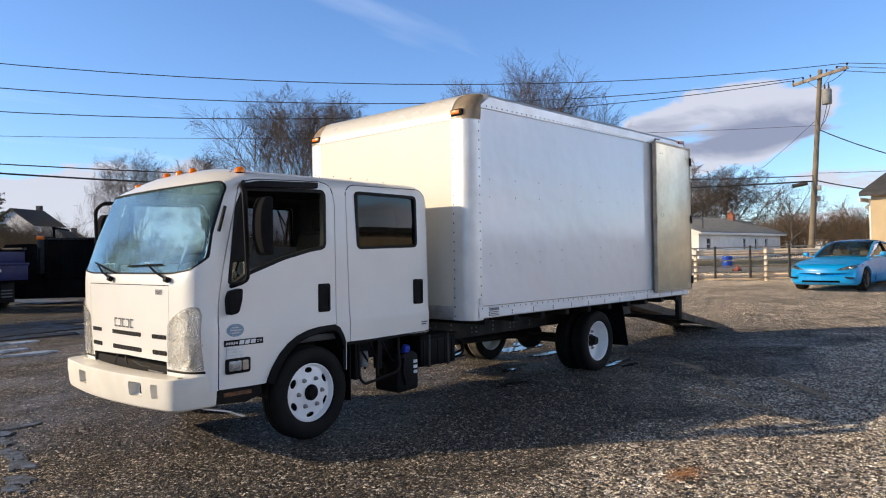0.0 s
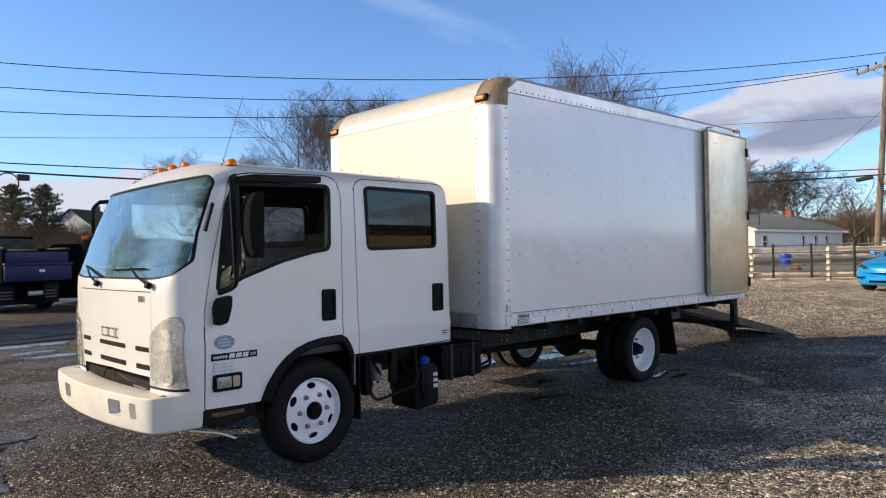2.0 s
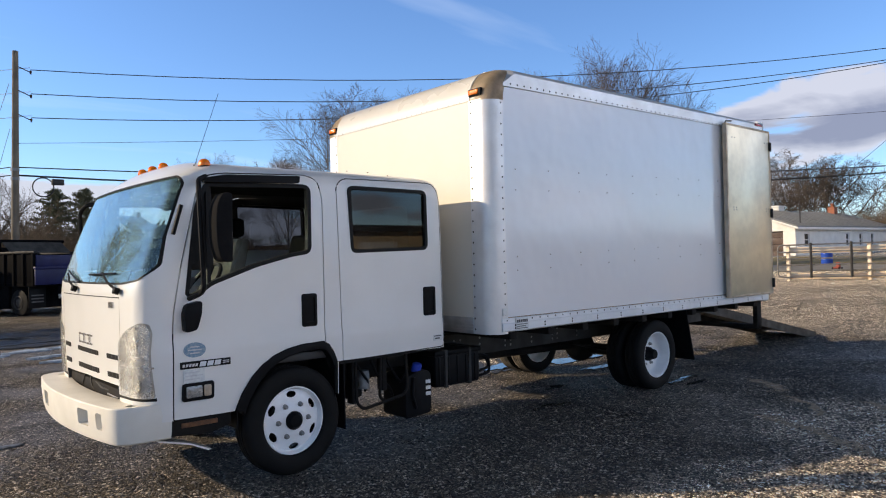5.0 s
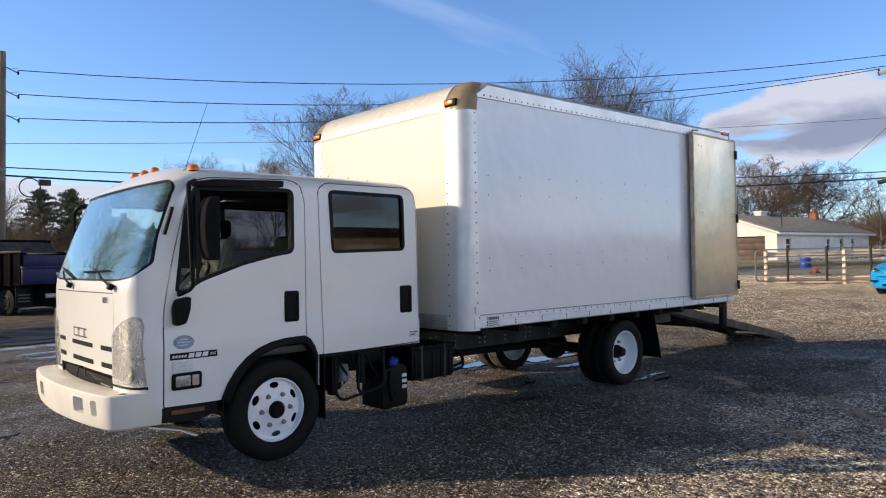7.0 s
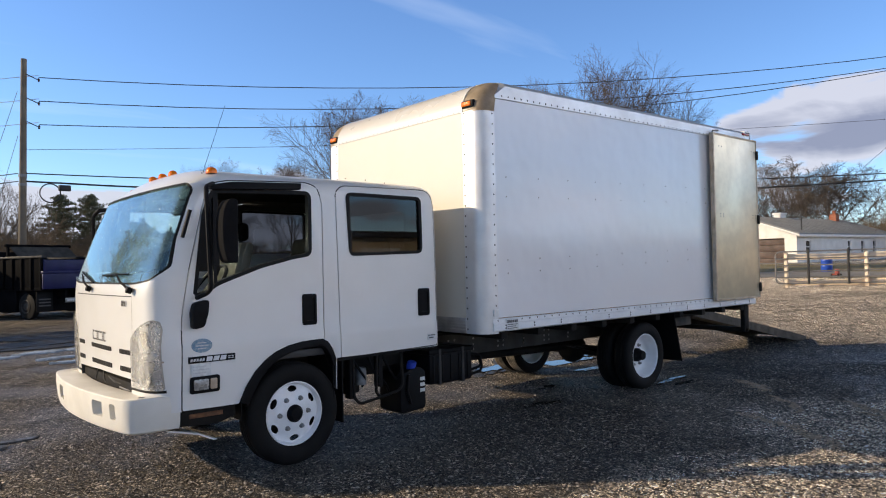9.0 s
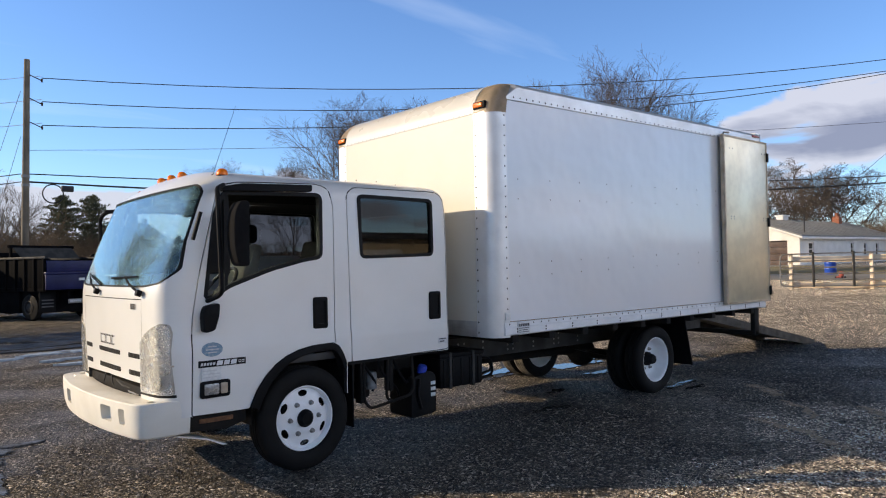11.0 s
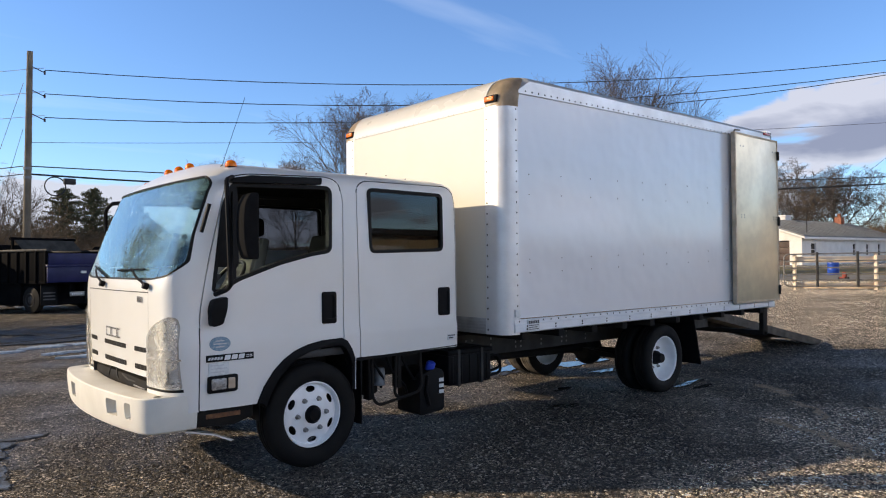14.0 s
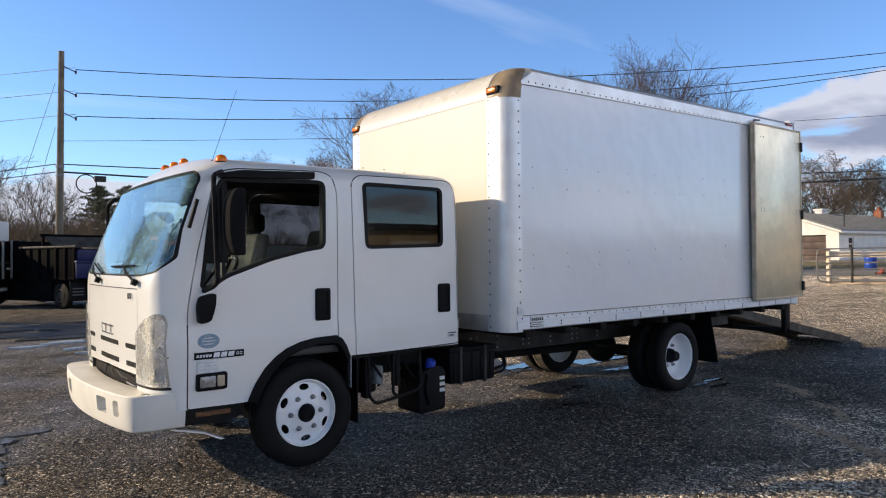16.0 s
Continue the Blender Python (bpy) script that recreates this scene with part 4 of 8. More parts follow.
TYRE, TYRE_SUNLIT, DISC_F, DISC_R, NUT = tyre_mesh(RUBBER), tyre_mesh(SUNTREAD), disc_mesh(True), disc_mesh(False), nut_mesh()


def wheel(x, y, front, side, turn=0.0):
    """side -1: the outer face looks towards -y."""
    flip = Matrix.Rotation(radians(0 if side < 0 else 180), 4, "Z")
    m = Matrix.Translation((x, y, TYRE_R - 0.004)) @ flip @ Matrix.Rotation(radians(turn), 4, "Z")
    w = share("wheel", DISC_F if front else DISC_R, TRUCK, m, "white painted steel disc wheel")
    # far-side treads are tan for the sun on them, near ones black
    share("tyre", TYRE_SUNLIT if y > 1.8 else TYRE, w, None, "black rubber tyre; on the far side dust and sun colour the tread")
    depth = -0.058 if front else 0.050
    for i in range(6):
        t = 2 * math.pi * i / 6 + 0.03
        share("lug_nut", NUT, w, Matrix.Translation((0.122 * math.cos(t), depth, 0.122 * math.sin(t))))
    hub = bmesh.new()
    if front:
        lathe(hub, [(0.068, 0.055), (0.066, 0.085), (0.052, 0.10), (0.045, 0.11), (0.0, 0.112)], Matrix.Rotation(radians(90), 4, "X"), 24)
    else:
        lathe(hub, [(0.080, -0.055), (0.077, -0.01), (0.060, 0.012), (0.054, 0.045), (0.048, 0.060), (0.0, 0.063)], Matrix.Rotation(radians(90), 4, "X"), 24)
    part("hub", hub, BLACK, w, "dark greasy hub")
    if front:
        # drum added as a black backing, so that the disc's holes read dark
        drum_ = bmesh.new()
        lathe(drum_, [(0.0, 0.030), (0.150, 0.030), (0.172, 0.022), (0.176, -0.09), (0.0, -0.09)], Matrix.Rotation(radians(90), 4, "X"), 32)
        lathe(drum_, [(0.176, -0.085), (0.226, -0.085), (0.226, -0.09), (0.176, -0.09)], Matrix.Rotation(radians(90), 4, "X"), 32)
        part("brake_drum", drum_, CHASSIS, w, "dark brake drum behind the wheel disc")
    return w


wheel(0.0, 0.415, True, -1, 2.0)
wheel(0.0, 2.185, True, 1, 2.0)
for yy, sd in ((0.300, -1), (0.545, 1), (2.055, -1), (2.300, 1)):
    wheel(4.47, yy, False, sd)


# ---- chassis and underbody ----
def chassis():
    for y in (0.87, 1.66):
        bm = bmesh.new()
        prism(bm, [(y, 0.56), (y + 0.07, 0.56), (y + 0.07, 0.568), (y + 0.008, 0.568), (y + 0.008, 0.772), (y + 0.07, 0.772), (y + 0.07, 0.78), (y, 0.78)], "x", -0.9, 6.60)
        part("frame_rail", bm, FRAMEPAINT, TRUCK, "black steel frame rail")
    for x in (-0.6, 0.9, 2.1, 3.2, 4.0, 5.2, 6.2):
        bm = bmesh.new()
        block(bm, x, x + 0.06, 0.877, 1.66, 0.60, 0.74, 0.004)
        part("cross_member", bm, CHASSIS, TRUCK)
    for i in range(10):
        bm = bmesh.new()
        block(bm, 1.95 + i * 0.5, 2.03 + i * 0.5, 0.05, 2.55, 0.80, 0.895, 0.003)
        part("floor_beam", bm, CHASSIS, TRUCK)
    for y in (0.86, 1.65):
        bm = bmesh.new()
        block(bm, 1.75, 6.6, y, y + 0.09, 0.782, 0.80)
        part("sub_sill", bm, CHASSIS, TRUCK)
    bm = bmesh.new()
    rod(bm, [(4.47, 0.35, 0.385), (4.47, 2.25, 0.385)], 0.065, 16)
    lathe(bm, [(0.0, -0.16), (0.12, -0.14), (0.18, -0.06), (0.19, 0.0), (0.18, 0.06), (0.12, 0.14), (0.0, 0.16)], Matrix.Translation((4.47, 1.30, 0.40)) @ Matrix.Rotation(radians(90), 4, "Y"), 20)
    part("rear_axle", bm, CHASSIS, TRUCK)
    bm = bmesh.new()
    rod(bm, [(0.0, 0.45, 0.36), (0.0, 2.15, 0.36)], 0.055, 12)
    part("front_axle", bm, CHASSIS, TRUCK)
    bm = bmesh.new()
    rod(bm, [(0.9, 1.30, 0.50), (4.35, 1.30, 0.42)], 0.045, 14)
    part("drive_shaft", bm, CHASSIS, TRUCK)
    bm = bmesh.new()
    block(bm, -0.4, 0.9, 0.98, 1.62, 0.34, 0.95, 0.06)
    part("engine_block", bm, CHASSIS, TRUCK)
    for x0, x1 in ((-0.55, 0.55), (3.80, 5.15)):
        for y in (0.80, 1.72):
            bm = bmesh.new()
            for k in range(4):
                xm = (x0 + x1) / 2
                half = (x1 - x0) / 2 * (1 - 0.17 * k)
                pts = [(xm + half * (i / 6 - 1), 0, 0.52 - 0.10 * (1 - (i / 6 - 1) ** 2) - 0.014 * k) for i in range(13)]
                top, bot = [(p[0], p[2] + 0.006) for p in pts], [(p[0], p[2] - 0.006) for p in reversed(pts)]
                prism(bm, top + bot, "y", y, y + 0.07)
            part("leaf_spring", bm, CHASSIS, TRUCK)
    # black inner wings above the front wheels
    for y0, y1 in ((0.33, 0.72), (1.88, 2.27)):
        bm = bmesh.new()
        inner = [(x * 0.97, 0.40 + (z - 0.40) * 0.975) for x, z in ARCH]
        outer = [(x * 0.955, 0.40 + (z - 0.40) * 0.95) for x, z in ARCH]
        prism(bm, inner + list(reversed(outer)), "y", y0, y1)
        part("inner_wing", bm, BLACK, TRUCK, "", 60)
        bm = bmesh.new()
        y2 = 0.30 if y0 < 1 else 2.30
        lip = [(-0.452, 0.53)] + [(x - 0.006, z + 0.004) for x, z in ARCH[1:12]]
        low = [(-0.41, 0.52)] + [(x * 0.9 + 0.004, z - 0.052) for x, z in ARCH[1:12]]
        prism(bm, lip + list(reversed(low)), "y", *((y2 - 0.014, y2 + 0.08) if y2 < 1 else (y2 - 0.08, y2 + 0.014)), 0.004)
        part("arch_flare", bm, BLACK, TRUCK, "black plastic wheel-arch flare", 45)
    # bolt heads on the outer web of the frame
    pts = [(x, 0.868, z) for x in (1.62, 2.02, 2.10, 2.36, 2.72, 2.80, 3.12, 3.46, 3.54, 3.88) for z in (0.61, 0.66, 0.72)]
    v, f = rivets(pts, (0, -1, 0), 0.013)
    tagged(mesh_from("frame_bolts", v, f, STEEL, TRUCK), kind="stuff")
    # hanging brackets, hoses and valves behind the front wheel
    for x0, y0, z0 in ((0.555, 0.42, 0.40), (0.86, 0.44, 0.46)):
        bm = bmesh.new()
        block(bm, x0, x0 + 0.043, y0, y0 + 0.08, z0, 0.76, 0.006)
        part("hanger", bm, CHASSIS, TRUCK, "black steel hanger bracket")
    for k, pts in enumerate(([(0.58, 0.44, 0.74), (0.66, 0.42, 0.62), (0.72, 0.44, 0.55), (0.70, 0.46, 0.48)], [(0.90, 0.46, 0.74), (0.96, 0.43, 0.60), (1.04, 0.44, 0.50), (1.10, 0.46, 0.56)], [(0.76, 0.48, 0.75), (0.82, 0.45, 0.58), (0.94, 0.45, 0.48), (1.00, 0.50, 0.40)])):
        bm = bmesh.new()
        rod(bm, arc(pts, 5, 0.06), 0.011, 7)
        part("hose", bm, BLACK, TRUCK, "thin black hose")
    # flaps
    for y0 in (0.36, 1.95):
        bm = bmesh.new()
        block(bm, 0.44, 0.452, y0, y0 + 0.28, 0.24, 0.76, 0.002)
        part("front_flap", bm, BLACK, TRUCK)
    for y0 in (0.12, 1.86):
        bm = bmesh.new()
        prism(bm, [(4.93, 0.86), (4.945, 0.86), (5.10, 0.27), (5.085, 0.265)], "y", y0, y0 + 0.62)
        part("mud_flap", bm, BLACK, TRUCK, "black rubber mud flap")
    # splash board behind the bumper, dark gap under the cab front
    bm = bmesh.new()
    block(bm, -1.06, -0.95, 0.50, 2.10, 0.42, 0.70, 0.01)
    part("front_cross_beam", bm, CHASSIS, TRUCK)
    bm = bmesh.new()
    prism(bm, [(-0.90, 0.53), (-0.46, 0.525), (-0.46, 0.44), (-0.60, 0.40), (-0.90, 0.42)], "y", 0.36, 0.60, 0.006)
    part("step_housing", bm, CHASSIS, TRUCK)
    bm = bmesh.new()
    block(bm, -0.80, -0.56, 0.345, 0.36, 0.465, 0.495, 0.004)
    part("side_reflector", bm, RUST, TRUCK, "dull orange reflector")
    bm = bmesh.new()
    prism(bm, [(-0.93, 0.400), (-0.72, 0.345), (-0.60, 0.290), (-0.58, 0.284), (-0.61, 0.280), (-0.72, 0.335), (-0.93, 0.388)], "y", 0.40, 0.56)
    part("splash_lip", bm, BUMPER, TRUCK, "bent pale splash lip")
    # battery box with hoses, tanks and the step guard behind the front wheel
    bm = bmesh.new()
    block(bm, 1.42, 1.95, 0.44, 0.85, 0.40, 0.70, 0.03)
    for k in range(5):
        block(bm, 1.455 + k * 0.105, 1.475 + k * 0.105, 0.432, 0.45, 0.42, 0.66, 0.004)
    bt = part("battery_box", bm, BLACK, TRUCK, "black battery box")
    for x0 in (1.52, 1.80):
        bm = bmesh.new()
        block(bm, x0, x0 + 0.03, 0.424, 0.866, 0.395, 0.722, 0.004)
        part("strap", bm, FRAMEPAINT, bt, "steel hold-down strap")
    bm = bmesh.new()
    block(bm, 1.41, 1.96, 0.43, 0.86, 0.67, 0.715, 0.012)
    part("lid", bm, BLACK, bt)
    for k in range(2):
        bm = bmesh.new()
        rod(bm, arc([(1.93, 0.47 + 0.06 * k, 0.64), (2.06, 0.45 + 0.05 * k, 0.62), (2.09, 0.46, 0.46 + 0.05 * k), (1.93, 0.47, 0.44 + 0.04 * k)], 5, 0.06), 0.013, 8)
        part("hose", bm, BLACK, TRUCK)
    bm = bmesh.new()
    prism(bm, rounded([(1.06, 0.20), (1.34, 0.22), (1.34, 0.56), (1.24, 0.60), (1.06, 0.54)], 0.04), "y", 0.40, 0.72, 0.02)
    tk = part("fluid_tank", bm, BLACK, TRUCK, "black plastic fluid tank with a blue cap")
    bm = bmesh.new()
    lathe(bm, [(0.0, 0.075), (0.036, 0.070), (0.042, 0.058), (0.042, 0.0)], Matrix.Translation((1.21, 0.45, 0.575)) @ Matrix.Rotation(radians(20), 4, "X"), 14)
    part("cap", bm, BLUECAP, tk, "bright blue filler cap")
    bm = bmesh.new()
    for z in (0.42, 0.47, 0.52):
        block(bm, 1.275, 1.325, 0.396, 0.40, z - 0.05, z - 0.02)
    part("label", bm, PAPER, tk)
    bm = bmesh.new()
    rod(bm, [(1.14, 0.39, 0.54), (1.12, 0.385, 0.40), (1.16, 0.39, 0.28)], 0.014, 8)
    part("hose", bm, BLACK, tk)
    for pts in ([(0.56, 0.38, 0.76), (0.56, 0.37, 0.42), (0.62, 0.37, 0.36), (1.02, 0.37, 0.42), (1.06, 0.37, 0.47), (1.05, 0.38, 0.77)], [(0.80, 0.38, 0.76), (0.80, 0.40, 0.42), (0.86, 0.40, 0.38)]):
        bm = bmesh.new()
        rod(bm, arc(pts, 5, 0.05), 0.013, 8)
        part("guard_bar", bm, CHASSIS, TRUCK, "bent steel guard bar")
    bm = bmesh.new()
    lathe(bm, [(0.0, 0.0), (0.05, 0.0), (0.05, 0.10), (0.044, 0.14), (0.0, 0.14)], Matrix.Translation((0.70, 0.48, 0.50)), 14)
    part("filter_bowl", bm, SMOKEPLASTIC, TRUCK, "pale plastic reservoir")
    bm = bmesh.new()
    block(bm, 0.50, 1.02, 0.62, 0.85, 0.54, 0.76, 0.03)
    block(bm, 0.62, 0.78, 0.60, 0.80, 0.40, 0.56, 0.03)
    part("gearbox_tray", bm, CHASSIS, TRUCK)
    bm = bmesh.new()
    block(bm, 2.5, 3.6, 1.78, 2.3, 0.40, 0.76, 0.05)
    part("fuel_tank", bm, CHASSIS, TRUCK)
    # rear underride bar on two posts, tow hitch
    for y in (0.06, 2.46):
        bm = bmesh.new()
        block(bm, 6.56, 6.68, y, y + 0.06, 0.50, 0.87, 0.006)
        part("bumper_post", bm, CHASSIS, TRUCK)
    bm = bmesh.new()
    block(bm, 6.58, 6.66, 0.06, 2.52, 0.50, 0.56, 0.008)
    part("underride_bar", bm, CHASSIS, TRUCK, "black rear underride bar")
    for y in (0.72, 1.80):
        bm = bmesh.new()
        block(bm, 5.55, 6.65, y, y + 0.08, 0.70, 0.82, 0.006)
        part("ramp_tray", bm, CHASSIS, TRUCK)


chassis()


def ramp():
    """Walk ramp pulled out behind the box: two channel sides and treads."""
    a_, b_ = Vector((6.40, 0, 0.80)), Vector((10.33, 0, 0.045))
    d = (b_ - a_).normalized()
    up = Vector((-d.z, 0, d.x))
    bm = bmesh.new()
    vs = [[bm.verts.new(p + up * h + Vector((0, y, 0))) for h, y in ((0.03, 0.84), (0.03, 1.74), (0.022, 1.74), (0.022, 0.84))] for p in (a_, b_)]
    for i in range(4):
        bm.faces.new((vs[0][i], vs[0][(i + 1) % 4], vs[1][(i + 1) % 4], vs[1][i]))
    rm = part("loading_ramp", bm, RAMP, TRUCK, "long aluminium walk ramp pulled out from under the box")
    for y in (0.83, 1.70):
        bm = bmesh.new()
        vs = []
        for p in (a_, b_):
            vs.append([bm.verts.new(p + up * h + Vector((0, y + w, 0))) for h, w in ((-0.075, 0), (0.045, 0), (0.045, 0.045), (0.035, 0.045), (0.035, 0.008), (-0.065, 0.008), (-0.065, 0.045), (-0.075, 0.045))])
        for i in range(8):
            bm.faces.new((vs[0][i], vs[0][(i + 1) % 8], vs[1][(i + 1) % 8], vs[1][i]))
        bm.faces.new(vs[0])
        bm.faces.new(list(reversed(vs[1])))
        part("ramp_rail", bm, RAMP, rm, "", 20)
    for i in range(26):
        p = a_ + (b_ - a_) * ((i + 0.5) / 26)
        bm = bmesh.new()
        block(bm, p.x - 0.014, p.x + 0.014, 0.85, 1.73, p.z + 0.028, p.z + 0.046, 0.004)
        part("tread", bm, RAMP, rm)


ramp()


# ---- cab front ----
def front_x(y, z, off=0.0):
    """The cab skin's x at a place of its front."""
    zs = [q[0] for q in CAB_LEVELS]
    xf, dp, ins = (float(np.interp(z, zs, [q[i] for q in CAB_LEVELS])) for i in (1, 2, 3))
    u = min(1.0, abs(y - YC) / ((CAB_R - CAB_L) / 2 - ins))
    return xf + bow(u, dp, z) - off


def front_normal(y, z):
    d = 0.004
    t = Vector((front_x(y + d, z) - front_x(y - d, z), 2 * d))
    return Vector((-t.y, t.x, 0)).normalized()


def front_patch(bm, poly, off=0.004, thick=0.012, step=0.03):
    """A piece that lies on the curved front: outline in (y, z)."""
    b = bmesh.new()
    b.faces.new([b.verts.new((0, p[0], p[1])) for p in poly])
    lo, hi = min(p[0] for p in poly), max(p[0] for p in poly)
    y = lo
    while y < hi:
        y += step if 0.55 < y < 2.05 else 0.010
        bmesh.ops.bisect_plane(b, geom=list(b.verts) + list(b.edges) + list(b.faces), plane_co=(0, y, 0), plane_no=(0, 1, 0))
    z, top = min(p[1] for p in poly), max(p[1] for p in poly)
    while z < top:
        z += 0.1
        bmesh.ops.bisect_plane(b, geom=list(b.verts) + list(b.edges) + list(b.faces), plane_co=(0, 0, z), plane_no=(0, 0, 1))
    r = bmesh.ops.extrude_face_region(b, geom=list(b.faces))
    back = {v for v in r["geom"] if isinstance(v, bmesh.types.BMVert)}
    for v in b.verts:
        y, z = v.co.y, v.co.z
        p = Vector((front_x(y, z), y, z)) + front_normal(y, z) * (off - (thick if v in back else 0))
        v.co = p
    merge(bm, b)
    return bm


def cab_front():
    # bumper: a shelf that bows forward and wraps round the corners
    bm = bmesh.new()
    path = []
    for i in range(61):
        u = -1 + 2 * i / 60
        u = math.copysign(1 - (1 - abs(u)) ** 2.4, u)
        path.append(Vector((-1.315 + 0.11 * u * u + 0.20 * (1 - math.sqrt(max(0.0, 1 - abs(u) ** 30))), YC + u * 1.015)))
    path = [Vector((-0.872, path[0].y))] + path + [Vector((-0.872, path[-1].y))]
    rows = []
    for i, p in enumerate(path):
        d = (path[min(i + 1, len(path) - 1)] - path[max(i - 1, 0)]).normalized()
        nrm = Vector((-d.y, d.x))
        front = abs(nrm.x)
        deep = 0.04 + 0.17 * front
        sec = [(deep, 0.640), (0.030, 0.650), (0.008, 0.649), (0.001, 0.641), (0.0, 0.60), (0.0, 0.57), (0.012, 0.46), (0.022, 0.424), (0.04, 0.412), (deep, 0.418)]
        rows.append([bm.verts.new((p.x - nrm.x * q, p.y - nrm.y * q, z)) for q, z in sec])
    for r0, r1 in zip(rows, rows[1:]):
        k = len(r0)
        for j in range(k):
            bm.faces.new((r0[j], r0[(j + 1) % k], r1[(j + 1) % k], r1[j]))
    bm.faces.new(rows[0])
    bm.faces.new(list(reversed(rows[-1])))
    tools = []
    for y0, y1, xb in ((0.69, 0.86, -1.225), (0.50, 0.58, -1.205), (1.62, 1.80, -1.225)):
        t = bmesh.new()
        block(t, -1.5, xb, y0, y1, 0.50, 0.605, 0.015)
        tools.append((t, "DIFFERENCE"))
    bmesh.ops.recalc_face_normals(bm, faces=list(bm.faces))
    bump_ob = part("front_bumper", cut(bm, tools), BUMPER, TRUCK, "cream-white steel bumper with square slots", 30)
    bm.free()
    # dark blocks added to stand in for the hole in two of the slots
    for y0 in (0.70, 1.63):
        bm = bmesh.new()
        block(bm, -1.246, -1.216, y0, y0 + 0.075, 0.512, 0.592, 0.012)
        part("slot_hole_block", bm, CHASSIS, bump_ob, "dark block standing in for the hole in the bumper slot")
    # black sheet added behind the gap to darken it, and grille bars
    bm = bmesh.new()
    front_patch(bm, [(0.62, 0.58), (2.04, 0.58), (2.04, 0.745), (0.62, 0.745)], -0.085, 0.02)
    part("lower_grille", bm, CHASSIS, TRUCK, "dark lower grille gap")
    for y0, y1, z0, z1, r in ((0.66, 1.02, 0.655, 0.640, 0.011), (0.95, 1.30, 0.668, 0.690, 0.007), (1.36, 1.44, 0.63, 0.72, 0.006), (1.58, 1.66, 0.73, 0.62, 0.007), (1.74, 1.95, 0.66, 0.70, 0.006)):
        bm = bmesh.new()
        ym, zm = (y0 + y1) / 2, (z0 + z1) / 2 - 0.012
        rod(bm, arc([(front_x(y0, 0.66) + 0.045, y0, z0), (front_x(ym, 0.66) + 0.035, ym, zm), (front_x(y1, 0.66) + 0.045, y1, z1)], 4, 0.03), r, 6)
        part("grille_pipe", bm, STEEL if r > 0.01 else FRAMEPAINT, TRUCK)
    # slots are black patches on the skin, standing in for shaded recesses
    for z0, z1 in ((0.900, 0.945), (0.778, 0.825)):
        for y0, y1 in ((0.655, 0.862), (1.04, 1.56), (1.80, 2.005)):
            bm = bmesh.new()
            front_patch(bm, rounded([(y0, z0 + 0.006), (y1, z0 + 0.006), (y1, z1 - 0.006), (y0, z1 - 0.006)], 0.008, 2), 0.003, 0.02)
            slot = part("grille_slot", bm, CHASSIS, TRUCK, "dark slot in the grille")
            bm = bmesh.new()
            nbar = max(2, int((y1 - y0) / 0.055))
            for k in range(nbar):
                y = y0 + (k + 0.5) * (y1 - y0) / nbar
                front_patch(bm, [(y - 0.005, z0 + 0.009), (y + 0.005, z0 + 0.009), (y + 0.005, z1 - 0.009), (y - 0.005, z1 - 0.009)], 0.004, 0.004)
            tagged(part("slot_fins", bm, FRAMEPAINT, slot), kind="stuff")
    # panel line below the windshield and round the grille panel
    bm = bmesh.new()
    front_patch(bm, [(0.61, 1.312), (2.05, 1.312), (2.05, 1.318), (0.61, 1.318)], 0.001, 0.004)
    part("panel_gap", bm, SATIN, TRUCK)
    for y in (0.61, 2.05):
        bm = bmesh.new()
        front_patch(bm, [(y - 0.002, 1.03), (y + 0.002, 1.03), (y + 0.002, 1.312), (y - 0.002, 1.312)], 0.0008, 0.004)
        part("panel_gap", bm, GREYSEAM, TRUCK)
    # maker's mark and the small badge, as plain shapes
    bm = bmesh.new()
    for k in range(5):
        y, w, t = 1.155 + k * 0.072, 0.056, 0.012
        bars = [(y, y + w, 0.968, 0.980), (y, y + w, 1.028, 1.040), (y, y + t, 0.968, 1.040) if k % 2 else (y + w - t, y + w, 0.968, 1.040)]
        for y0, y1, z0, z1 in bars:
            front_patch(bm, [(y0, z0), (y1, z0), (y1, z1), (y0, z1)], 0.006, 0.008)
    part("front_emblem", bm, CHROME, TRUCK, "chrome front emblem")
    bm = bmesh.new()
    for y0, y1 in ((0.70, 0.736), (0.744, 0.785)):
        front_patch(bm, [(y0, 1.245), (y1, 1.245), (y1, 1.285), (y0, 1.285)], 0.008, 0.01)
    part("small_badge", bm, CHROME, TRUCK)
    # headlights
    for s in (1, -1):
        f = (lambda y: y) if s > 0 else (lambda y: 2 * YC - y)
        out = [(0.628, 0.690), (0.604, 1.025), (0.53, 1.085), (0.44, 1.130), (0.372, 1.156), (0.338, 1.150), (0.331, 1.10), (0.327, 0.690)]
        bm = bmesh.new()
        front_patch(bm, rounded([(f(y), z) for y, z in out], 0.012, 3), 0.004, 0.03, 0.02)
        hl = part("headlight", bm, REFLECTOR, TRUCK, "clear wrap-around headlight, slightly hazed", 40)
        bm = bmesh.new()
        front_patch(bm, grow(rounded([(f(y), z) for y, z in out], 0.012, 3), 0.005), 0.003, 0.03, 0.02)
        part("surround", bm, GREYSEAM, hl, "thin grey gap round the lamp", 40)
        bm = bmesh.new()
        front_patch(bm, rounded([(f(y), z) for y, z in out], 0.012, 3), 0.016, 0.006, 0.02)
        cov = part("cover", bm, LAMPGLASS, hl, "", 40)
        cov.visible_shadow = False
        bm = bmesh.new()
        front_patch(bm, [(f(0.622), 0.874), (f(0.318), 0.874), (f(0.318), 0.884), (f(0.622), 0.884)], 0.012, 0.008, 0.02)
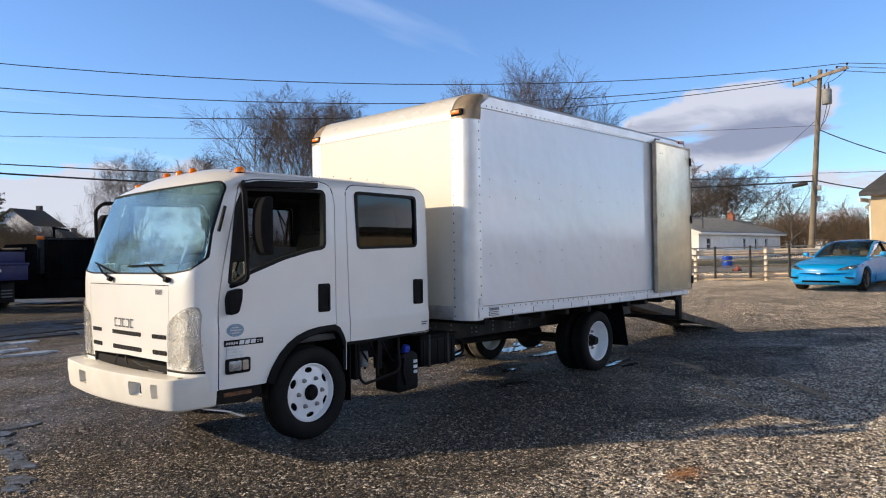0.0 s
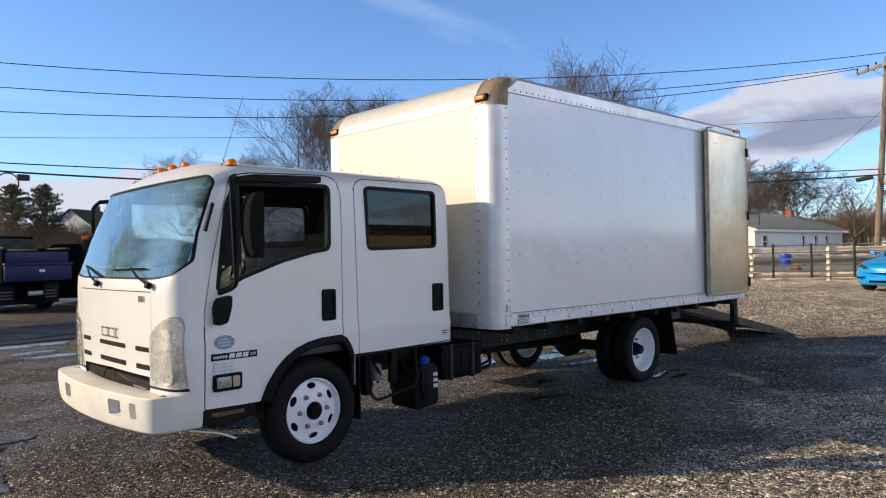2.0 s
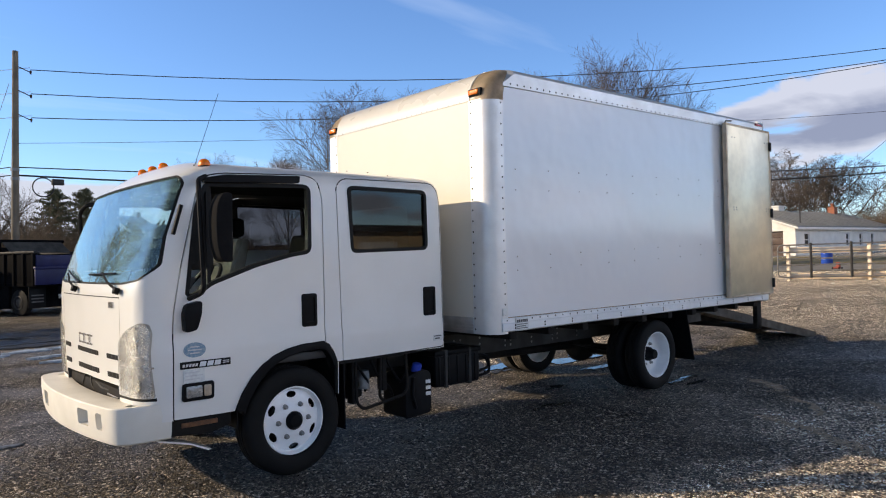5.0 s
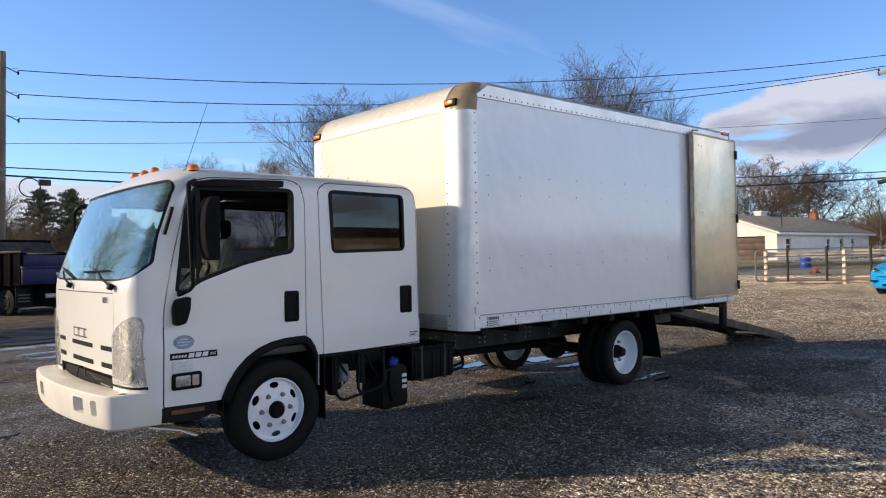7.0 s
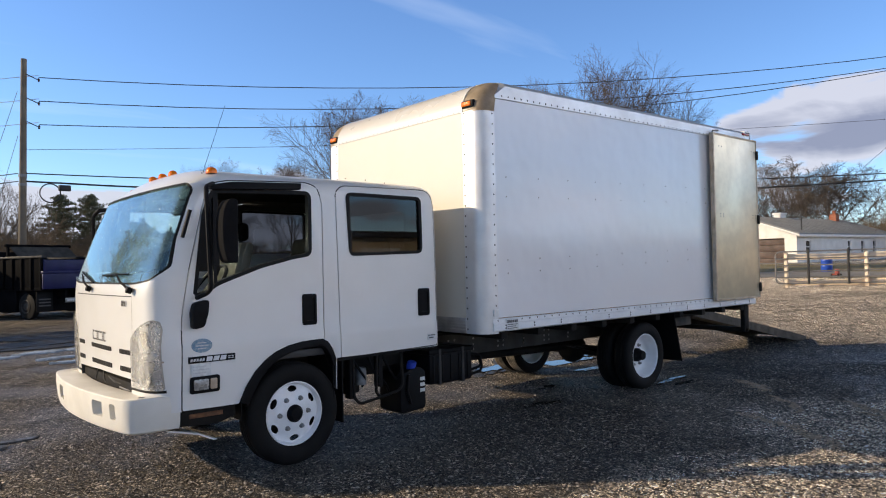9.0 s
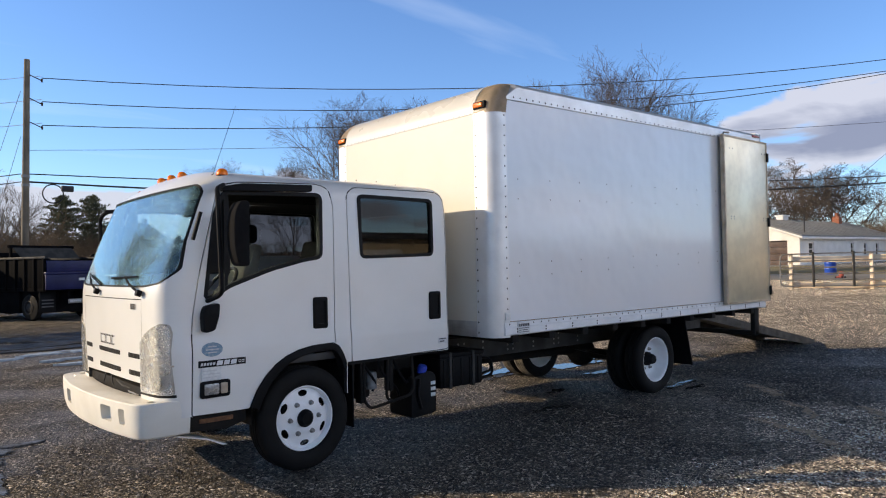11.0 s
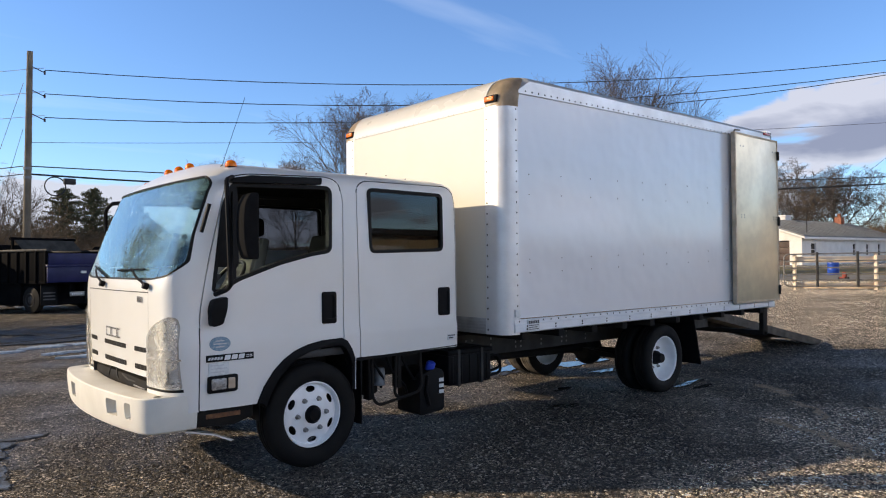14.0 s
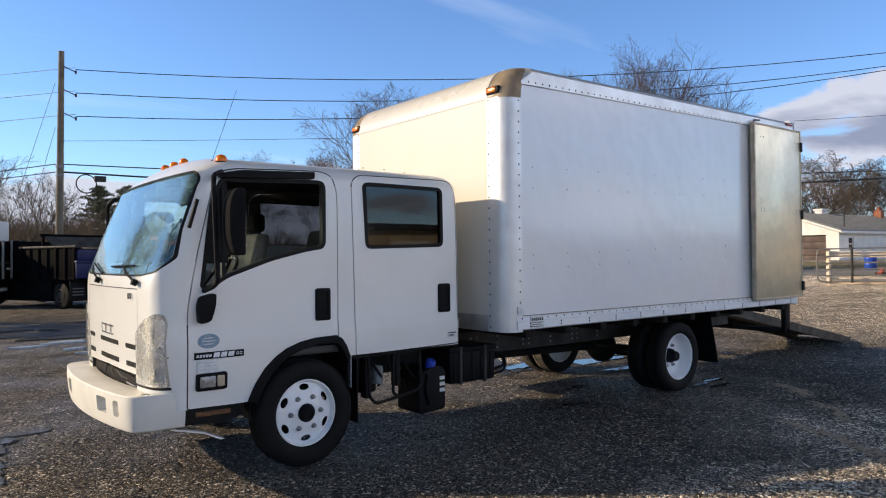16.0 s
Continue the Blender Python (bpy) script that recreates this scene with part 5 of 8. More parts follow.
        front_patch(bm, [(f(0.612), 0.940), (f(0.34), 0.940), (f(0.34), 0.948), (f(0.612), 0.948)], 0.012, 0.008, 0.02)
        part("divider", bm, REFLECTOR, hl)
        for z, r in ((1.035, 0.062), (0.775, 0.075)):
            bm = bmesh.new()
            yy = f(0.44)
            lathe(bm, [(0.0, 0.005), (r * 0.16, 0.004), (r * 0.2, 0.001), (r * 0.6, 0.002), (r * 0.92, 0.0045), (r, 0.005), (r * 1.04, 0.0)], Matrix.Translation((front_x(0.44, z), yy, z)) @ front_normal(yy, z).to_track_quat("Z", "Y").to_matrix().to_4x4(), 16)
            part("bowl", bm, REFLECTOR, hl)
        bm = bmesh.new()
        front_patch(bm, [(f(0.32), 0.668), (f(0.66), 0.668), (f(0.66), 0.687), (f(0.32), 0.687)], 0.002, 0.02, 0.02)
        part("lower_seal", bm, SATIN, hl)
    # wipers
    for ya, ends, hold in ((0.60, ((0.74, 1.472), (1.29, 1.462)), (0.93, 1.478)), (1.54, ((1.50, 1.408), (2.02, 1.492)), (1.86, 1.470))):
        p0 = Vector((front_x(ya, 1.36, 0.02), ya, 1.358))
        mid = Vector((front_x(hold[0], hold[1], 0.035), hold[0], hold[1]))
        bm = bmesh.new()
        for k in (-0.012, 0.012):        # the arm is a pair of rods
            rod(bm, [p0 + Vector((0, k, 0)), p0 * 0.5 + mid * 0.5 + Vector((-0.018, k, 0)), mid + Vector((0, k * 0.5, 0))], 0.007, 6, 0.005)
        lathe(bm, [(0.0, -0.01), (0.022, -0.01), (0.022, 0.025), (0.0, 0.03)], Matrix.Translation(p0) @ Matrix.Rotation(radians(-70), 4, "Y"), 10)
        wp = part("wiper_arm", bm, BLACK, TRUCK, "black wiper")
        bm = bmesh.new()
        (ay, az), (by, bz) = ends
        rod(bm, [(front_x(ay + (by - ay) * k / 8, az + (bz - az) * k / 8, 0.012), ay + (by - ay) * k / 8, az + (bz - az) * k / 8) for k in range(9)], 0.007, 6)
        part("blade", bm, BLACK, wp)
    # roof marker lamps
    for y in (0.45, 1.10, 1.33, 1.56, 2.21):
        big = y in (0.45, 2.21)
        z = 2.176 if big else 2.222
        x = -0.575 if big else -0.62
        bm = bmesh.new()
        r = 0.041 if big else 0.036
        lathe(bm, [(r, 0.0), (r, 0.014), (r * 0.95, 0.028), (r * 0.78, 0.042), (r * 0.40, 0.052), (0, 0.054)], Matrix.Translation((x, y, z + 0.004)) @ Matrix.Rotation(radians(-8), 4, "Y"), 18)
        lp = part("roof_lamp", bm, AMBER, TRUCK, "round amber roof marker lamp")
        bm = bmesh.new()
        lathe(bm, [(r * 1.12, -0.02), (r * 1.12, 0.004), (r, 0.01), (0, 0.01)], Matrix.Translation((x, y, z)), 18)
        part("base", bm, BLACK, lp)
    bm = bmesh.new()
    rod(bm, [(-0.62, 0.52, 2.17), (-0.60, 0.52, 2.24), (-0.42, 0.56, 2.72)], 0.0022, 5, 0.0015)
    lathe(bm, [(0.010, 0.0), (0.008, 0.02), (0.003, 0.035)], Matrix.Translation((-0.62, 0.52, 2.165)), 8)
    part("antenna", bm, BLACK, TRUCK, "thin whip antenna")
    for i in range(6):
        bm = bmesh.new()
        x = 0.0 + i * 0.2
        lathe(bm, [(0.006, 0.0), (0.005, 0.006), (0.0, 0.008)], Matrix.Translation((x, 0.50, 2.225 if x < 1 else 2.21)), 8)
        part("roof_bolt", bm, CHASSIS, TRUCK)


cab_front()


def cab_sides():
    # mirrors on tubular arms
    for s in (1, -1):
        f = (lambda y: y) if s > 0 else (lambda y: 2 * YC - y)
        bm = bmesh.new()
        rod(bm, arc([(-0.62, f(0.33), 2.10), (-0.72, f(0.20), 2.06), (-0.755, f(0.11), 2.00), (-0.735, f(0.10), 1.36), (-0.745, f(0.16), 1.33), (-0.755, f(0.30), 1.30)], 5, 0.05), 0.0165, 8)
        if s < 0:                        # the far one is moved forward and out to fit the camera's view
            bmesh.ops.translate(bm, vec=(-0.075, 0.05, 0), verts=[v for v in bm.verts if v.co.y > 2.45])
        arm = part("mirror_arm", bm, BLACK, TRUCK, "black tubular mirror arm")
        bm = bmesh.new()
        y0, y1 = sorted((f(-0.03), f(0.09)))
        prism(bm, rounded([(-0.700, 1.64), (-0.672, 1.535), (-0.598, 1.53), (-0.595, 1.962), (-0.655, 1.965), (-0.692, 1.90), (-0.704, 1.80)], [0.05, 0.03, 0.02, 0.02, 0.03, 0.05, 0.06]), "y", y0, y1, 0.018, 3)
        swing = Vector((-0.075, 0.05, 0)) if s < 0 else Vector((0, 0, 0))
        bmesh.ops.translate(bm, vec=swing, verts=list(bm.verts))
        part("mirror_head", bm, MATTBLACK, arm, "black mirror housing")
        bm = bmesh.new()
        y0, y1 = sorted((f(-0.015), f(0.075)))
        block(bm, -0.599, -0.591, y0, y1, 1.56, 1.93, 0.003)
        bmesh.ops.translate(bm, vec=swing, verts=list(bm.verts))
        part("mirror_glass", bm, CHROME, arm)
        bm = bmesh.new()
        y0, y1 = sorted((f(0.235), f(0.315)))
        prism(bm, rounded([(-0.800, 1.085), (-0.725, 1.10), (-0.695, 1.20), (-0.69, 1.285), (-0.79, 1.265), (-0.808, 1.20)], 0.022), "y", y0, y1, 0.012)
        part("mirror_foot", bm, BLACK, arm)
        # rain visor over the front door glass
        bm = bmesh.new()
        y0, y1 = sorted((f(0.275), f(0.312)))
        prism(bm, rounded([(-0.66, 2.055), (0.05, 2.085), (0.055, 2.135), (-0.50, 2.115), (-0.63, 2.09)], 0.012), "y", y0, y1, 0.008)
        part("rain_visor", bm, BLACK, TRUCK, "black rain visor")
        # pillar grab trim
        bm = bmesh.new()
        rod(bm, [(-0.848, f(0.305), 1.715), (-0.790, f(0.312), 1.905)], 0.013, 6)
        part("pillar_trim", bm, BLACK, TRUCK)
        # quarter-glass divider of the front door
        bm = bmesh.new()
        y0, y1 = sorted((f(0.318), f(0.345)))
        prism(bm, [(-0.625, 1.36), (-0.600, 1.37), (-0.600, 2.06), (-0.625, 2.06)], "y", y0, y1)
        part("glass_divider", bm, SATIN, TRUCK)
    # stickers and strips on the driver's side
    y = 0.2945
    bm = bmesh.new()
    prism(bm, [(-0.727 + 0.073 * math.cos(t * math.pi / 16), 0.968 + 0.048 * math.sin(t * math.pi / 16)) for t in range(32)], "y", y - 0.003, y + 0.004)
    st = part("oval_sticker", bm, DECALBLUE, TRUCK, "oval grey-blue sticker")
    bm = bmesh.new()
    for k in range(3):
        w = (0.03, 0.045, 0.03)[k]
        block(bm, -0.727 - w, -0.727 + w, y - 0.0045, y - 0.002, 0.984 - k * 0.02, 0.992 - k * 0.02)
    part("sticker_bars", bm, LIGHTINK, st)
    bm = bmesh.new()
    block(bm, -0.823, -0.487, y - 0.005, y + 0.004, 0.850, 0.896, 0.002)
    st = part("model_strip", bm, SATIN, TRUCK, "black strip with silver marks")
    bm = bmesh.new()
    for k in range(5):                   # five small slanted marks, then three bold ones and two thin
        x0 = -0.812 + 0.021 * k
        prism(bm, [(x0, 0.863), (x0 + 0.015, 0.863), (x0 + 0.020, 0.881), (x0 + 0.005, 0.881)], "y", y - 0.0065, y - 0.004)
    part("small_marks", bm, LIGHTINK, st)
    bm = bmesh.new()
    for k in range(3):
        x0 = -0.700 + 0.050 * k
        prism(bm, [(x0, 0.858), (x0 + 0.040, 0.858), (x0 + 0.048, 0.889), (x0 + 0.008, 0.889)], "y", y - 0.0065, y - 0.004)
    part("bold_marks", bm, MARKWHITE, st, "bold white slanted marks")
    bm = bmesh.new()
    for k in range(2):
        x0 = -0.543 + 0.024 * k
        for z0 in (0.864, 0.876):
            prism(bm, [(x0, z0), (x0 + 0.019, z0), (x0 + 0.021, z0 + 0.006), (x0 + 0.002, z0 + 0.006)], "y", y - 0.0065, y - 0.004)
    part("thin_marks", bm, LIGHTINK, st)
    bm = bmesh.new()
    block(bm, -0.805, -0.665, y - 0.003, y + 0.004, 0.738, 0.842, 0.001)
    st = part("paper_sticker", bm, PAPER, TRUCK, "weathered white paper sticker")
    bm = bmesh.new()
    for k in range(4):
        block(bm, -0.793, -0.70 + 0.02 * (k % 2), y - 0.0045, y - 0.002, 0.822 - k * 0.022, 0.830 - k * 0.022)
    part("sticker_bars", bm, LIGHTINK, st)
    bm = bmesh.new()
    prism(bm, rounded([(-0.815, 0.642), (-0.605, 0.642), (-0.602, 0.758), (-0.812, 0.758)], 0.02), "y", y - 0.010, y + 0.01, 0.005)
    sm = part("side_lamp", bm, BLACK, TRUCK, "side lamp in a black bezel")
    bm = bmesh.new()
    prism(bm, rounded([(-0.79, 0.664), (-0.685, 0.664), (-0.685, 0.738), (-0.79, 0.738)], 0.012), "y", y - 0.016, y - 0.006, 0.004)
    part("lamp_glass", bm, LAMPGREY, sm)
    bm = bmesh.new()
    prism(bm, rounded([(-0.675, 0.664), (-0.625, 0.664), (-0.625, 0.738), (-0.675, 0.738)], 0.01), "y", y - 0.016, y - 0.006, 0.004)
    part("turn_lens", bm, TURNLENS, sm, "faded amber turn lens")
    bm = bmesh.new()
    block(bm, 1.285, 1.375, 0.2945, 0.302, 0.835, 0.885, 0.001)
    st = part("paper_sticker", bm, PAPER, TRUCK, "small white sticker")
    bm = bmesh.new()
    block(bm, 1.29, 1.37, 0.2930, 0.295, 0.870, 0.878)
    block(bm, 1.30, 1.35, 0.2930, 0.295, 0.848, 0.858)
    part("sticker_bars", bm, INK, st)


cab_sides()


def cab_interior():
    bm = bmesh.new()
    block(bm, -0.95, 1.38, 0.36, 2.24, 0.80, 0.86, 0.01)
    part("cab_floor", bm, GREYTRIM, TRUCK)
    bm = bmesh.new()
    prism(bm, rounded([(-0.90, 1.38), (-0.90, 0.9), (-0.72, 0.9), (-0.66, 1.22), (-0.70, 1.34), (-0.84, 1.39)], 0.03), "y", 0.46, 2.14, 0.02)
    part("dashboard", bm, GREYTRIM, TRUCK, "grey dashboard")
    bm = bmesh.new()
    prism(bm, rounded([(-0.72, 1.34), (-0.66, 1.34), (-0.60, 1.43), (-0.74, 1.44)], 0.02), "y", 0.55, 0.95, 0.01)
    part("instrument_hood", bm, GREYTRIM, TRUCK)
    m = Matrix.Translation((-0.50, 0.74, 1.36)) @ Matrix.Rotation(radians(-52), 4, "Y")
    bm = bmesh.new()
    rod(bm, [m @ Vector((0.20 * math.cos(t * math.pi / 16), 0.20 * math.sin(t * math.pi / 16), 0)) for t in range(33)], 0.014, 8)
    for t in (0.3, 2.84, 4.71):
        rod(bm, [m @ Vector((0, 0, -0.03)), m @ Vector((0.2 * math.cos(t), 0.2 * math.sin(t), 0))], 0.014, 6)
    lathe(bm, [(0.06, -0.05), (0.065, -0.01), (0.0, 0.0)], m, 14)
    part("steering_wheel", bm, BLACK, TRUCK, "black steering wheel")
    # front and rear seats with head rests
    for x0_, ys in ((0.03, ((0.45, 0.98), (1.60, 2.12))), (0.95, ((0.45, 1.28), (1.32, 2.15)))):
        for y0, y1 in ys:
            x = x0_ + (0.18 if x0_ < 0.5 and y0 < 0.9 else 0.0)
            bm = bmesh.new()
            block(bm, x - 0.42, x + 0.10, y0, y1, 1.06, 1.20, 0.05, 3)
            seat_mat = CLOTH if x < 0.5 and y0 > 0.9 else BLACKCLOTH
            st = part("cab_seat", bm, DARKCLOTH, TRUCK, "beige and dark cloth cab seat")
            bm = bmesh.new()
            hb = 1.72 if x < 0.5 else 1.52
            prism(bm, rounded([(x, 1.16), (x + 0.12, 1.16), (x + 0.24, hb), (x + 0.15, hb + 0.02)], 0.04), "y", y0 + 0.01, y1 - 0.01, 0.03)
            part("backrest", bm, seat_mat, st)
            bm = bmesh.new()
            prism(bm, rounded([(x + 0.02, 1.2), (x + 0.15, 1.16), (x + 0.27, hb), (x + 0.20, hb + 0.02)], 0.04), "y", y0, y0 + 0.07, 0.02)
            part("bolster", bm, BLACKCLOTH if y0 < 0.9 else CLOTH, st)
            bm = bmesh.new()
            block(bm, x + 0.18, x + 0.29, (y0 + y1) / 2 - 0.13, (y0 + y1) / 2 + 0.13, hb + 0.03, hb + 0.20, 0.04, 3)
            part("headrest", bm, BLACKCLOTH, st)
            bm = bmesh.new()
            block(bm, x - 0.36, x + 0.06, y0 + 0.05, y1 - 0.05, 0.86, 1.07, 0.02)
            part("seat_base", bm, GREYTRIM, st)
    # door cards; the far ones are paler, light painted into their colour
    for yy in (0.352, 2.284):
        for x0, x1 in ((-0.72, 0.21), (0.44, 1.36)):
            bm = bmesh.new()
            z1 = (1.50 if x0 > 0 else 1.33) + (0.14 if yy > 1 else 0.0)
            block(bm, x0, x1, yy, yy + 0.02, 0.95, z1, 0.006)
            part("door_card", bm, TRIM if yy < 1 else LITTRIM, TRUCK)
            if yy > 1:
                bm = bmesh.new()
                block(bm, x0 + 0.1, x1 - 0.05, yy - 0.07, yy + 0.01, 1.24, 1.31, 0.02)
                part("arm_rest", bm, LITTRIM, TRUCK)
    bm = bmesh.new()
    block(bm, -0.58, 1.3, 0.50, 2.10, 2.165, 2.18, 0.004)
    part("headliner", bm, BLACKCLOTH, TRUCK)
    bm = bmesh.new()
    block(bm, 1.37, 1.392, 0.40, 2.20, 0.9, 1.60, 0.005)
    part("rear_bulkhead", bm, GREYTRIM, TRUCK)
    for yb in (0.62, 1.68):
        bm = bmesh.new()
        block(bm, -0.66, -0.64, yb, yb + 0.42, 2.05, 2.13, 0.006)
        part("sun_visor", bm, GREYTRIM, TRUCK)
    bm = bmesh.new()
    block(bm, -0.60, -0.58, 1.18, 1.42, 1.98, 2.05, 0.01)
    part("cab_mirror", bm, BLACK, TRUCK)


cab_interior()

# ---- trees ----
BARK = surf("bare_bark", (0.14, 0.115, 0.092), (0.09, 0.075, 0.062), 2.0, 0.9, bump=0.3, bscale=25)
TWIG = surf("bare_twigs", (0.125, 0.10, 0.08), (0.08, 0.065, 0.053), 0.6, 0.95, bscale=8)
BRUSH = surf("winter_brush", (0.17, 0.12, 0.075), (0.10, 0.075, 0.05), 0.25, 0.95, bscale=3)
NEEDLE = surf("pine_needles", (0.075, 0.085, 0.045), (0.12, 0.115, 0.065), 1.5, 0.85, bscale=12)
POLEWOOD = surf("grey_pole_wood", (0.24, 0.20, 0.15), (0.15, 0.125, 0.095), 1.2, 0.85, bump=0.4, bscale=30)


class Limbs:
    """Collects tapered limbs into one mesh."""

    def __init__(self):
        self.v, self.f, self.least = [], [], 0.0

    def add(self, pts, r0, r1, sides):
        ref = np.array((0.31, 0.17, 0.93))
        b0, k = len(self.v), len(pts)
        for i in range(k):
            d = pts[min(i + 1, k - 1)] - pts[max(i - 1, 0)]
            d = d / (np.linalg.norm(d) + 1e-9)
            s = np.cross(d, ref)
            s = s / (np.linalg.norm(s) + 1e-9)
            u = np.cross(d, s)
            r = max(self.least, r0 + (r1 - r0) * i / (k - 1))
            for q in range(sides):
                t = 2 * math.pi * q / sides
                self.v.append(tuple(pts[i] + (s * math.cos(t) + u * math.sin(t)) * r))
        for i in range(k - 1):
            for q in range(sides):
                a_, c_ = b0 + i * sides, b0 + (i + 1) * sides
                self.f.append((a_ + q, a_ + (q + 1) % sides, c_ + (q + 1) % sides, c_ + q))


def grow_tree(rng, high, spread, counts, trunk, crown, lean=0.0, base=(0, 0, 0), thick=1.0, start=0.28, sweep=0.0):
    """A bare tree: trunk, limbs, branches and twigs, each level finer."""

    def limb(p, d, length, r, level):
        k = 6 if level == 0 else (5 if level == 1 else 4)
        pts = [p]
        wob = 0.10 if level == 0 else (0.15 if level < 3 else 0.10)
        for i in range(1, k):
            lift = 0.0 if level == 0 else (0.10 if level < 3 else 0.05)
            d = d + rng.normal(0, wob, 3) + np.array((sweep * (level > 0), 0, lift))
            d = d / np.linalg.norm(d)
            pts.append(pts[-1] + d * length / (k - 1))
        pts = [np.array(q) for q in pts]
        last = level == len(counts)
        (trunk if level < 2 else crown).add(pts, r, r * (0.45 if level == 0 else 0.3), 8 if level == 0 else (5 if level == 1 else 3))
        if last:
            return
        n = counts[level]
        n = max(2, int(n + rng.integers(-1, 2)))
        for j in range(n):
            t = start + (1 - start) * (j + rng.random()) / n if level == 0 else 0.2 + 0.8 * (j + rng.random()) / n
            t = min(t, 0.999)
            i = int(t * (len(pts) - 1))
            f = t * (len(pts) - 1) - i
            q = pts[i] * (1 - f) + pts[i + 1] * f
            dd = pts[i + 1] - pts[i]
            dd = dd / np.linalg.norm(dd)
            ang = rng.random() * 2 * math.pi if level else (j * 2.4 + rng.random())
            side = np.cross(dd, np.array((math.cos(ang), math.sin(ang), 0.25)))
            side = side / (np.linalg.norm(side) + 1e-9)
            open_ = spread * (0.75 + 0.5 * rng.random())
            nd = dd * math.cos(open_) + side * math.sin(open_)
            if level == 0:
                ln = length * (1.15 - 0.45 * t + 0.15 * rng.random())
            else:
                ln = length * (0.50 - 0.16 * t + 0.15 * rng.random())
            limb(q, nd, ln, r * (0.50 - 0.2 * t) if level == 0 else r * 0.5, level + 1)

    limb(np.array(base, float), np.array((lean, 0.03, 1.0)), high * 0.52, high * 0.020 * thick, 0)


def bare_tree(x, y, high, seed, spread=0.62, counts=(9, 6, 6, 4), lean=0.0, label="leafless winter tree with fine brown twigs", thick=1.0, start=0.28, sweep=0.0, wide=1.0, fine=0.0056):
    rng = np.random.default_rng(seed)
    trunk, crown = Limbs(), Limbs()
    crown.least = fine
    grow_tree(rng, high, spread, counts, trunk, crown, lean, thick=thick, start=start, sweep=sweep)
    k = high / float(np.percentile([q[2] for q in crown.v], 98))
    # stray shoots are drawn in, so that the crown stays rounded
    top, reach = high * 0.86, float(np.percentile([math.hypot(q[0], q[1]) for q in crown.v], 86)) * k * wide
    for part_ in (trunk, crown):
        v = np.array(part_.v) * (k * wide, k * wide, k)
        v[:, 2] = np.where(v[:, 2] > top, top + (v[:, 2] - top) * 0.55, v[:, 2])
        r = np.hypot(v[:, 0], v[:, 1])
        s = np.where(r > reach, (reach + (r - reach) * 0.5) / np.maximum(r, 1e-6), 1.0)
        v[:, 0] *= s
        v[:, 1] *= s
        part_.v = v.tolist()
    t = thing("bare_tree", label, "tree", pose(x, y, height(x, y) - 0.05), "bare trees")
    mesh_from("trunk", trunk.v, trunk.f, BARK, t, "", 60)
    mesh_from("crown", crown.v, crown.f, TWIG, t)
    return t


def pine(x, y, high, seed):
    """Whorls of boughs in layers with gaps between, each bough a spray of needle tufts."""
    rng = np.random.default_rng(seed)
    t = thing("pine_tree", "tall olive-green pine with ragged layered branches", "tree", pose(x, y, height(x, y) - 0.05), "pines")
    trunk = Limbs()
    trunk.add([np.array((0.1 * math.sin(i), 0, high * i / 6)) for i in range(7)], high * 0.018, 0.03, 8)
    v, f = [], []
    for layer in range(14):
        k = (layer + 0.3 * rng.random()) / 13.5
        z0 = high * (0.40 + 0.58 * k)
        for b_ in range(10):
            a_ = 6.283 * (b_ + rng.random()) / 10
            ln = high * (0.035 + 0.215 * min(1.0, (1 - k) / 0.42) ** 0.8) * (0.45 + 0.7 * rng.random())
            d = np.array((math.cos(a_), math.sin(a_), 0.06 + 0.30 * k - 0.16 * rng.random()))
            p0 = np.array((0, 0, z0 + rng.normal(0, 0.012 * high)))
            trunk.add([p0, p0 + d * ln * 0.5, p0 + d * ln + np.array((0, 0, 0.05 * ln))], 0.035, 0.01, 3)
            for j in range(int(12 + 26 * ln / (0.3 * high))):
                s = 0.18 + 0.82 * rng.random()
                c = p0 + d * ln * s + rng.normal(0, 1, 3) * np.array((0.16, 0.16, 0.07)) * high / 10 * (1.3 - 0.6 * s)
                for q in range(4):
                    w = rng.normal(0, 1, 3) + np.array((0, 0, 0.5))
                    w = w / np.linalg.norm(w) * (0.16 + 0.16 * rng.random())
                    u = rng.normal(0, 0.03, 3)
                    b0 = len(v)
                    v.extend((tuple(c - u), tuple(c + u), tuple(c + w)))
                    f.append((b0, b0 + 1, b0 + 2))
    mesh_from("trunk", trunk.v, trunk.f, BARK, t, "", 60)
    mesh_from("crown", v, f, NEEDLE, t)


def polar(ex, ey, az, dist):
    return ex + dist * math.cos(radians(az)), ey + dist * math.sin(radians(az))


